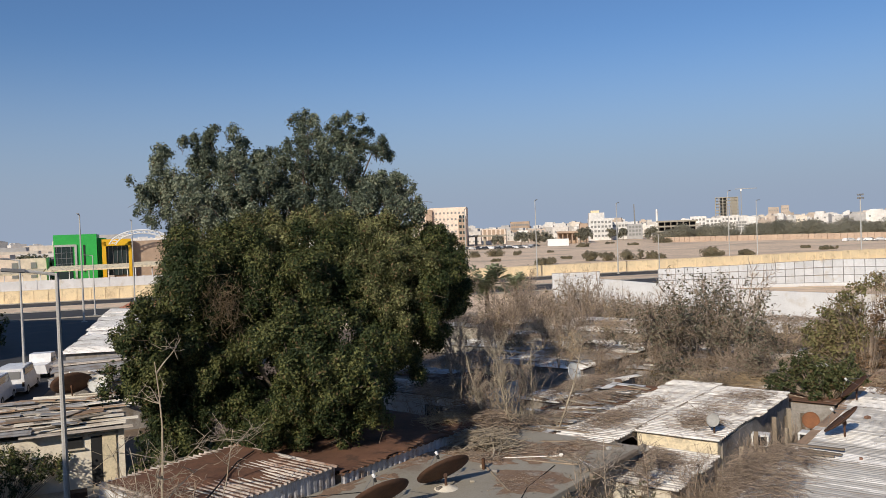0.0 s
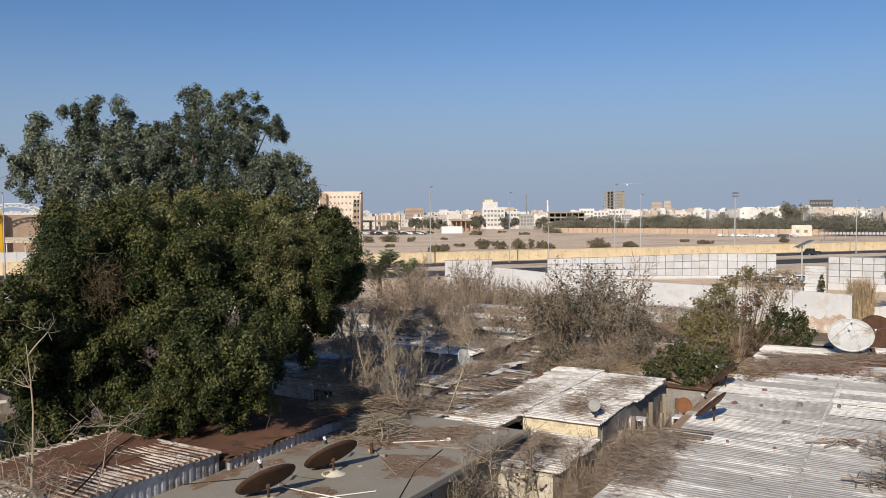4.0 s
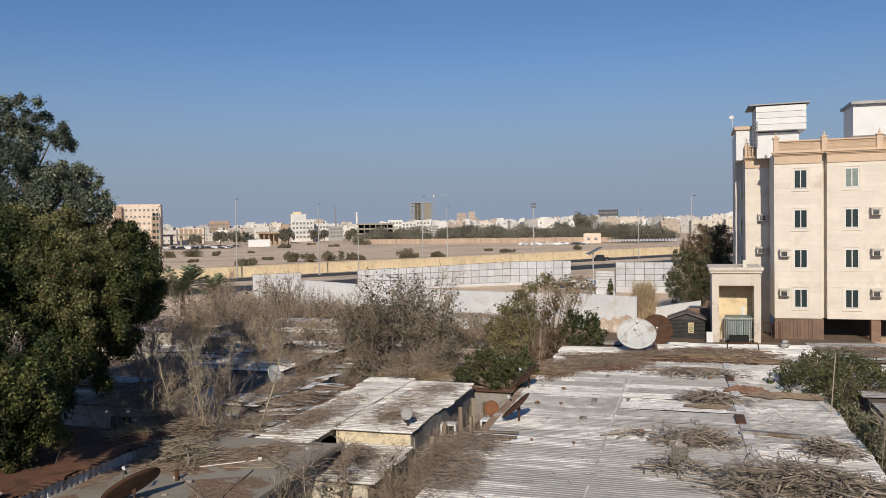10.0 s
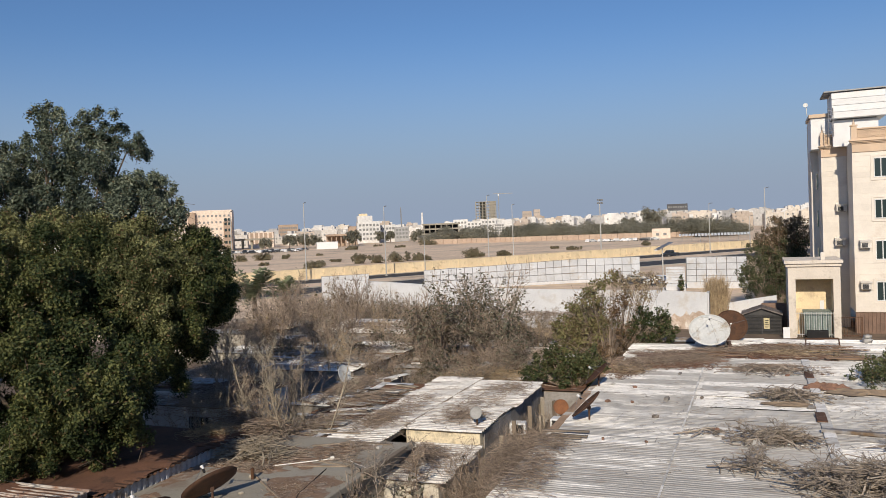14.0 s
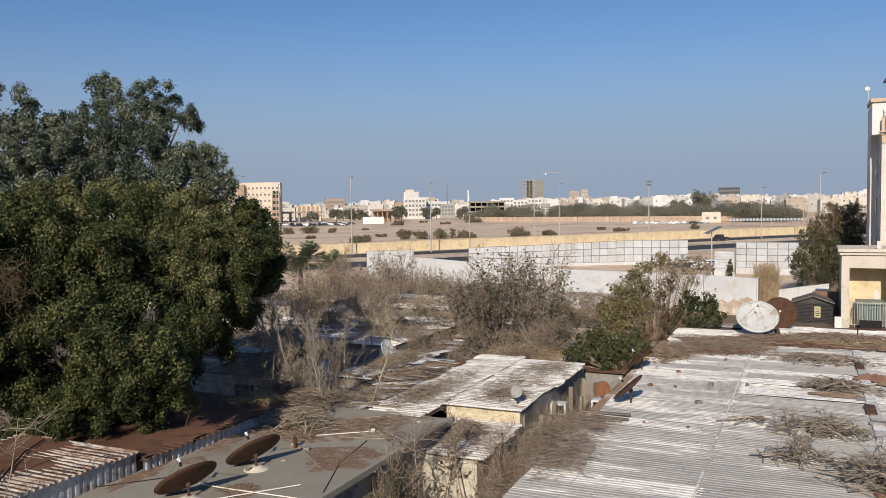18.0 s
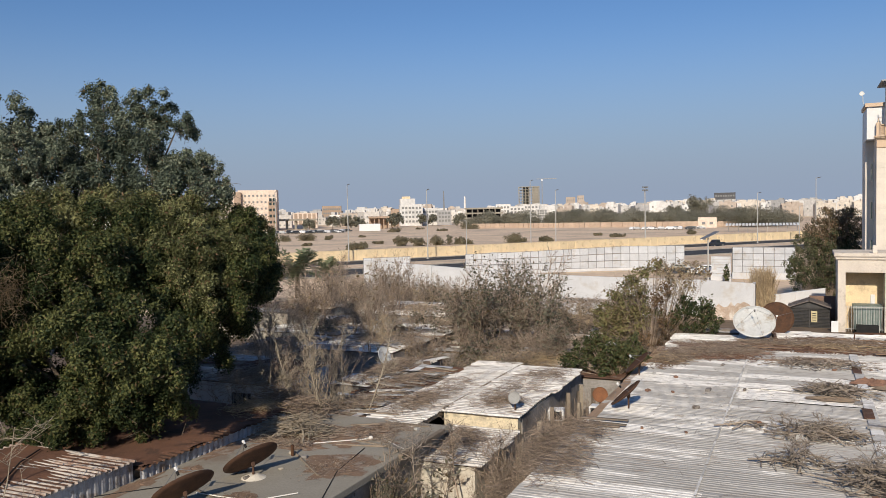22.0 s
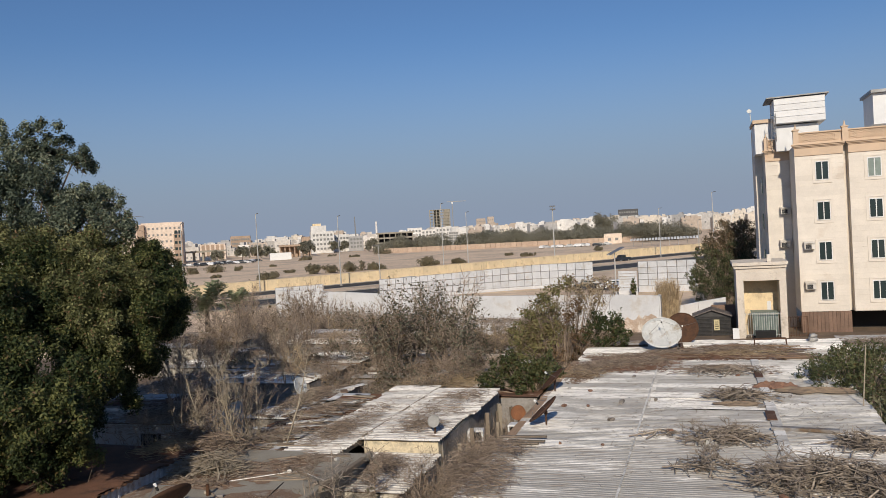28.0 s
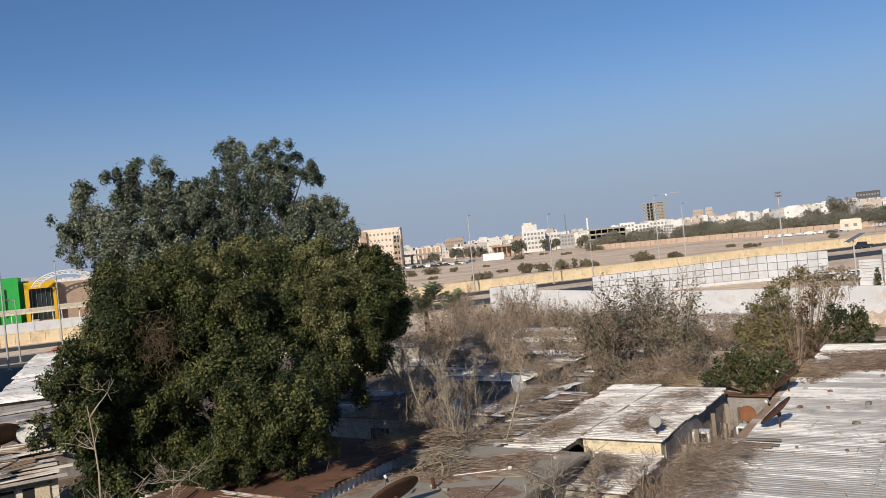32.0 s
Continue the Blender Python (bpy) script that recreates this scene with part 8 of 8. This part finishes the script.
for k in range(13):
    copy_thing(protos[rc.choice(["white", "dark", "silver", "white"])], pose(129 + 2.2 * k + rc.uniform(-0.6, 0.6), 357 - 0.55 * k * 2.2 + rc.uniform(-3, 3), 0.0, 0, 0, rc.choice([-20, -10, 60]) + rc.uniform(-8, 8)))
for k in range(26):
    copy_thing(protos[rc.choice(["white", "dark", "silver", "dark", "dark"])], pose(-52 + 2.0 * k + rc.uniform(-0.8, 0.8), 452 + rc.uniform(-6, 12), 0.0, 0, 0, rc.choice([0, 20, 90, 75]) + rc.uniform(-8, 8)))
car("pickup_truck", "dark pickup truck driving on the highway", (90.4, 190.5, 0.04), 201, CAR_DARK, "pickup")
car("van", "white van on the highway behind the hoarding", (28, 152, 0.04), 21, CAR_WHITE, "van")
car("parked_car", "white car parked behind the hoarding", (51.6, 112.5, 0.0), 150, CAR_WHITE)
car("parked_car", "dark car parked behind the hoarding", (49.0, 116, 0.0), 160, CAR_DARK)
car("van", "white panel van parked in the side street", (-36.4, 51.6, 0.045), 112, CAR_WHITE, "van")
car("van", "grey-white van parked in the side street", (-35.3, 47.4, 0.045), 112, CAR_WHITE, "van")
car("pickup_truck", "white pickup truck parked by the shacks", (-39.0, 58.2, 0.045), 110, CAR_WHITE, "pickup")

# carport with slatted white roof
t_ = thing("carport", "long white slatted carport beyond the yellow wall", "carport", (156, 290, 0), -28)
for i in range(22):
    part("roof_slat", Shape().box((-12.6 + 1.2 * i, 0, 2.9), (0.8, 5.2, 0.12), Matrix.Rotation(radians(8), 3, "X")), WHITE_PAINT, t_)
for i in range(8):
    part("post", Shape().tube((-12 + 3.5 * i, 1.5, 0), (-12 + 3.5 * i, 1.5, 2.9), 0.09, n=6), POLE, t_)
part("beam", Shape().box((0, 1.5, 2.75), (26, 0.2, 0.2)), POLE, t_)

# ---- between hoarding and yard wall ----
t_ = thing("solar_lamp", "solar street lamp with a tilted panel", "street lamp", (47.1, 101.6, 0))
part("pole", Shape().tube((0, 0, 0), (0, 0, 6.0), 0.11, 0.09), POLE, t_)
part("solar_panel", Shape().box((0.2, 0, 6.2), (2.3, 1.3, 0.08), Matrix.Rotation(radians(-24), 3, "Y")), FRAME_GREY, t_)
part("lamp_head", Shape().box((-0.7, 0, 5.7), (0.7, 0.25, 0.12)), WHITE_PAINT, t_)
t_ = thing("panel_stack", "stack of white ribbed panels leaning on blocks", "panel", (48.7, 101.2, 0), -35)
for i in range(7):
    part("rib", Shape().box((0, 0, 0.9 + 0.38 * i), (2.5, 0.12, 0.34), chamfer=0.02), PANEL, t_)
part("footing", Shape().box((0, 0, 0.36), (2.6, 0.4, 0.72)), WHITE_WALL, t_)
leaf_bush("conical_shrub", "small dark conical shrub by the white panels", (48.4, 99.0, 0), [(0, 0, 0.7, 0.55), (0, 0, 1.3, 0.45), (0, 0, 1.9, 0.32), (0, 0, 2.3, 0.2)], LEAF, 900, 0.1, 35)


def palm(x, y, h, seed):
    g = np.random.default_rng(seed)
    t = thing("date_palm", "young date palm with arching green fronds", "palm", (x, y, 0))
    part("trunk", Shape().tube((0, 0, 0), (0, 0, h), 0.28, 0.22, 9), BARK, t)
    for k in range(64):
        a0, up = g.uniform(0, 6.28), g.uniform(0.1, 1.3)
        pts, p, d = [], np.array([0, 0, h]), np.array([math.cos(a0) * math.cos(up), math.sin(a0) * math.cos(up), math.sin(up)])
        for s in range(8):
            pts.append(p.copy())
            p = p + d * 0.36
            d = d + np.array([0, 0, -0.13])
            d /= np.linalg.norm(d)
        pts = np.array(pts)
        q = np.repeat(pts[1:], 8, 0) + g.normal(0, 0.05, (56, 3))
        side = unit(np.cross(pts[-1] - pts[0], [0, 0, 1.0]))
        sg = np.tile([-1, 1], 28)[:, None]
        e = q + side * sg * 0.5 + unit(pts[-1] - pts[0]) * 0.3 + np.array([0, 0, -0.1])
        verts = np.stack([q - unit(pts[-1] - pts[0]) * 0.05, q + unit(pts[-1] - pts[0]) * 0.09, e], 1).reshape(-1, 3)
        bulk("frond", verts, np.arange(len(verts)).reshape(-1, 3), LEAF_PALM, t)


palm(-5.1, 74.8, 4.5, 5)
palm(-3.9, 122, 1.2, 6)

# ---- the bright shopping hall beyond the highway ----
m_ = thing("shopping_hall", "bright green and amber shopping hall with a white arched truss", "building", (-114, 176.4, 0), 28)
part("green_wing", Shape().box((4.7, 9, 6.4), (9.4, 18, 12.8), chamfer=0.05), GREEN_PAINT, m_)
part("portal_frame", Shape().box((2.4, -0.1, 10.2), (4.4, 0.4, 0.5)).box((4.75, -0.1, 5.2), (0.5, 0.4, 10.4)), POLE, m_, "grey portal frame round the window")
w_ = part("window", Shape().box((2.2, -0.05, 7.4), (3.8, 0.25, 5.0)), GLASS, m_)
for i in range(4):
    part("mullion", Shape().box((0.7 + i * 1.0, -0.22, 7.4), (0.08, 0.1, 5.0)), FRAME_GREY, w_)
for i in range(3):
    part("transom", Shape().box((2.2, -0.2, 5.9 + i * 1.3), (3.8, 0.1, 0.08)), FRAME_GREY, w_)
part("window", Shape().box((2.2, -0.05, 2.6), (3.6, 0.25, 3.0)), GLASS, m_)
part("slot_window", Shape().box((6.6, -0.05, 7.0), (0.35, 0.2, 6.5)), DARK, m_)
part("link", Shape().box((10.2, 11, 5.9), (1.8, 16, 11.8)), GREEN_PAINT, m_)
part("brown_wing", Shape().box((22.0, 11, 5.4), (18.0, 18, 10.8)), BROWN_STONE, m_)
part("amber_frame", Shape().box((13.8, 1.2, 10.6), (6.6, 2, 1.6)).box((10.95, 1.2, 5.4), (0.9, 2, 10.8)).box((16.8, 1.2, 5.4), (0.7, 2, 10.8)), YELLOW_PAINT, m_)
g_ = part("glass_front", Shape().box((13.9, 1.8, 6.2), (5.2, 0.3, 7.2)), GLASS, m_)
for i in range(5):
    part("mullion", Shape().box((11.9 + 1.0 * i, 1.55, 6.2), (0.1, 0.15, 7.2)), FRAME_GREY, g_)
part("amber_pylon", Shape().box((30, 2, 7), (2.4, 3, 13.4)), YELLOW_PAINT, m_)
arch = part("arch_truss", Shape().box((19.5, -2, 13.3), (0.2, 0.2, 0.2)), WHITE_PAINT, m_, "white steel arched lattice truss")
for ly in (-2.0, 1.0):
    for i in range(14):
        a0, a1 = math.pi * (0.06 + 0.88 * i / 14), math.pi * (0.06 + 0.88 * (i + 1) / 14)
        P_ = lambda a, r: (19.5 - 7.4 * math.cos(a) * r, ly, 9.4 + 4.0 * math.sin(a) * r)
        part("chord", Shape().tube(P_(a0, 1), P_(a1, 1), 0.16, n=5).tube(P_(a0, 0.8), P_(a1, 0.8), 0.12, n=5), WHITE_PAINT, arch)
        part("brace", Shape().tube(P_(a0, 1), P_(a1, 0.8), 0.09, n=4).tube(P_(a1, 1), P_(a0, 0.8), 0.09, n=4), WHITE_PAINT, arch)
for x0, w0, z0 in ((8, 17, 5.0), (25, 15, 5.2), (-9, 15, 4.6)):
    cn = part("front_canopy", Shape().box((x0, -8, z0), (w0, 8, 0.35), Matrix.Rotation(radians(5), 3, "X")), CREAM, m_, "tan sloping canopy on white posts")
    for i in range(5):
        part("post", Shape().tube((x0 - w0 / 2 + 0.4 + i * (w0 - 0.8) / 4, -11.5, 0), (x0 - w0 / 2 + 0.4 + i * (w0 - 0.8) / 4, -11.5, z0 - 0.4), 0.1, n=6), WHITE_PAINT, cn)
for x, y, w, h, mt in ((-128, 182, 14, 6.6, BEIGE), (-150, 196, 18, 7.5, BEIGE), (-190, 270, 16, 8, TOWN_MATS[1]), (-205, 285, 16, 9.5, TOWN_MATS[2]), (-175, 262, 14, 7, TOWN_MATS[0]), (-168, 300, 18, 9, TOWN_MATS[0]), (-215, 330, 22, 10, TOWN_MATS[1]), (-240, 420, 26, 15, TOWN_MATS[2]), (-205, 400, 18, 12, TOWN_MATS[0]), (-160, 400, 20, 13, TOWN_MATS[1]), (-128, 420, 15, 17.5, TOWN_MATS[0])):
    block("flat_house", "pale flat-roofed house beyond the compound wall", x, y, 28, w, 10, h, mt, 2, 3, (1.3, 1.5))

# ---- left quarter: shacks along the side street ----
# near corner x, y, turn, width, depth, height, roof
LEFT_ROOFS = [(-32.0, 50.3, 18, 9, 11.5, 2.8, "white"), (-38.0, 63.6, 21, 10, 12, 2.85, "white"), (-43.2, 77.0, 14, 7, 7, 3.1, "brown"), (-25.2, 38.6, 32, 6, 10, 2.75, "grey")]
for x, y, turn, w, d, h, lk in LEFT_ROOFS:
    sh = shack("shack", WORDS[lk], 0, w, 0, d, h - 0.08, BLOCK, group="shacks by the side street")
    sh.matrix_world = pose(x, y, 0, 0, 0, turn)
    if lk == "grey":
        sheets(sh, -0.2, w + 0.2, -0.2, d + 0.2, h, [GREY_ROOF, GREY_ROOF, OLD_SHEET], "v", width=1.0, pitch=0.25, jitter=3.0)
        continue
    # a single slope that rises away from the street
    rise = 0.06 * d
    sheets(sh, -0.3, w + 0.2, -0.3, d + 0.2, h + rise / 2, [BRIGHT_SHEET, BRIGHT_SHEET, WHITE_ROOF] if lk == "white" else [RED_SHEET], "v", width=1.0, pitch=0.25, jitter=1.5, fall_u=0.06)
    for c in (0.1, w - 0.1):
        part("gable", Shape().prism([(0.01, h - 0.1), (d - 0.01, h - 0.1), (d - 0.01, h - 0.06 + rise)], -0.09, 0.09).moved(Matrix.Translation((c, 0, 0)) @ Matrix.Rotation(radians(90), 4, "Z") @ Matrix.Rotation(radians(90), 4, "X")), BLOCK, sh)
# boards and crumpled sheets strewn over the hut roof
r7 = random.Random(33)
for k in range(34):
    p_ = left.matrix_world @ Vector((r7.uniform(-9.8, -0.3), r7.uniform(0.2, 6.8), 3.16 + 0.012 * (k % 4)))
    ob = part("board", Shape().box((0, 0, 0.02), (r7.uniform(0.5, 2.2), r7.uniform(0.1, 0.5), 0.035), chamfer=0.008), r7.choice([WOOD, OLD_SHEET, CARDBOARD, PALE_BARK, GREY_ROOF, TAN_BOARD]))
    ob.matrix_world = Matrix.Translation(p_) @ pose(0, 0, 0, r7.uniform(-4, 4), r7.uniform(-5, 5), 30 + r7.uniform(-40, 40))
    tagged(ob, "weathered board strewn over the hut roof", "plank")
# door, window and creepers of the hut
d_ = part("door", Shape().box((-0.55, -0.03, 1.72), (0.5, 0.06, 1.95), chamfer=0.02), CREAM, left, "half-open cream door")
part("door_opening", Shape().box((-1.0, -0.02, 1.72), (0.4, 0.05, 1.95)), DARK, left)
part("lintel", Shape().box((-0.75, -0.05, 2.74), (1.1, 0.12, 0.1), chamfer=0.02), PLASTER, d_)
wn_ = part("window", Shape().box((-1.75, -0.02, 2.5), (0.55, 0.06, 0.42)), DARK, left, "small dark unglazed window")
part("sill", Shape().box((-1.75, -0.06, 2.25), (0.7, 0.14, 0.07), chamfer=0.02), PLASTER, wn_)
part("lintel", Shape().box((-1.75, -0.05, 2.75), (0.7, 0.12, 0.07), chamfer=0.02), PLASTER, wn_)
W_ = lambda x, y, z: tuple(left.matrix_world @ Vector((x, y, z)))
leaf_bush("climbing_vine", "dark green vine over the hut wall", W_(-4.0, -0.9, 0.72), [(1.2, 0.9, 1.2, 0.6), (0.5, 0.3, 1.3, 0.7), (-0.4, 0, 1.4, 0.8), (-1.3, -0.5, 1.4, 0.8), (-2.2, -1.0, 1.4, 0.9), (0.2, 0.1, 0.7, 0.5), (-3.2, -1.5, 1.3, 0.9)], LEAF, 1700, 0.06, 36, twigs=120)
leaf_bush("corner_vine", "green vine beside the hut door", W_(0.5, -0.6, 0.03), [(0.1, 0, 1.2, 0.45), (0.3, 0.2, 1.7, 0.5), (0.8, 0.3, 2.0, 0.5), (0.9, 0.3, 1.3, 0.6), (0.4, 0, 0.6, 0.5)], LEAF, 1700, 0.06, 37, twigs=120)
t_ = thing("yard_fence", "low rusty bar fence with planks before the hut", "fence", W_(-7.0, -2.4, 0.0), 30)
for i in range(14):
    part("bar", Shape().box((i * 0.32, 0, 0.6), (0.05, 0.05, 1.2)), RUST, t_)
part("rail", Shape().box((2.1, 0, 1.1), (4.4, 0.06, 0.06)), RUST, t_)
part("rail", Shape().box((2.1, 0, 0.3), (4.4, 0.06, 0.06)), RUST, t_)
cb_ = plank("cabinet", "rusty brown metal cabinet before the hut", 0, 0, 0, (0.7, 0.5, 1.15), 5, RUST, "cabinet")
cb_.matrix_world = left.matrix_world @ pose(-1.7, -1.9, 0.03)
for k in range(46):
    pk = plank("plank", "weathered plank weighing down the patched roof", 0, 0, 0, (rc.uniform(0.6, 2.6), rc.uniform(0.1, 0.4), 0.05), 0, rc.choice([WOOD, WOOD, GREY_ROOF, PALE_BARK, SACK]))
    pk.matrix_world = left.matrix_world @ pose(rc.uniform(-9, -0.6), rc.uniform(0.2, 6.4), 3.09, rc.uniform(-3, 3), rc.uniform(-3, 3), rc.choice([0, 8, -10, 20]) + rc.uniform(-9, 9))
for k in range(34):
    v, u = rc.uniform(-41.6, -38.9), rc.uniform(19.9, 25.6)
    plank("plank", "loose plank on the grey shack roof", v, u, 3.08, (rc.uniform(0.5, 2.4), rc.uniform(0.1, 0.5), 0.06), rc.choice([0, 8, -10, 80]) + rc.uniform(-9, 9), rc.choice([WOOD, WOOD, GREY_ROOF, BLOCK, SACK]))
leaf_bush("street_tree", "dark dusty tree beside the side street", (-54.6, 73, 0.04), [(0, 0, 1.6, 1.3), (0.8, 0.5, 2.5, 1.1), (-1.0, 0, 2.4, 1.1), (0.5, 0, 1.2, 1.2)], LEAF, 500, 0.12, 38, "tree")
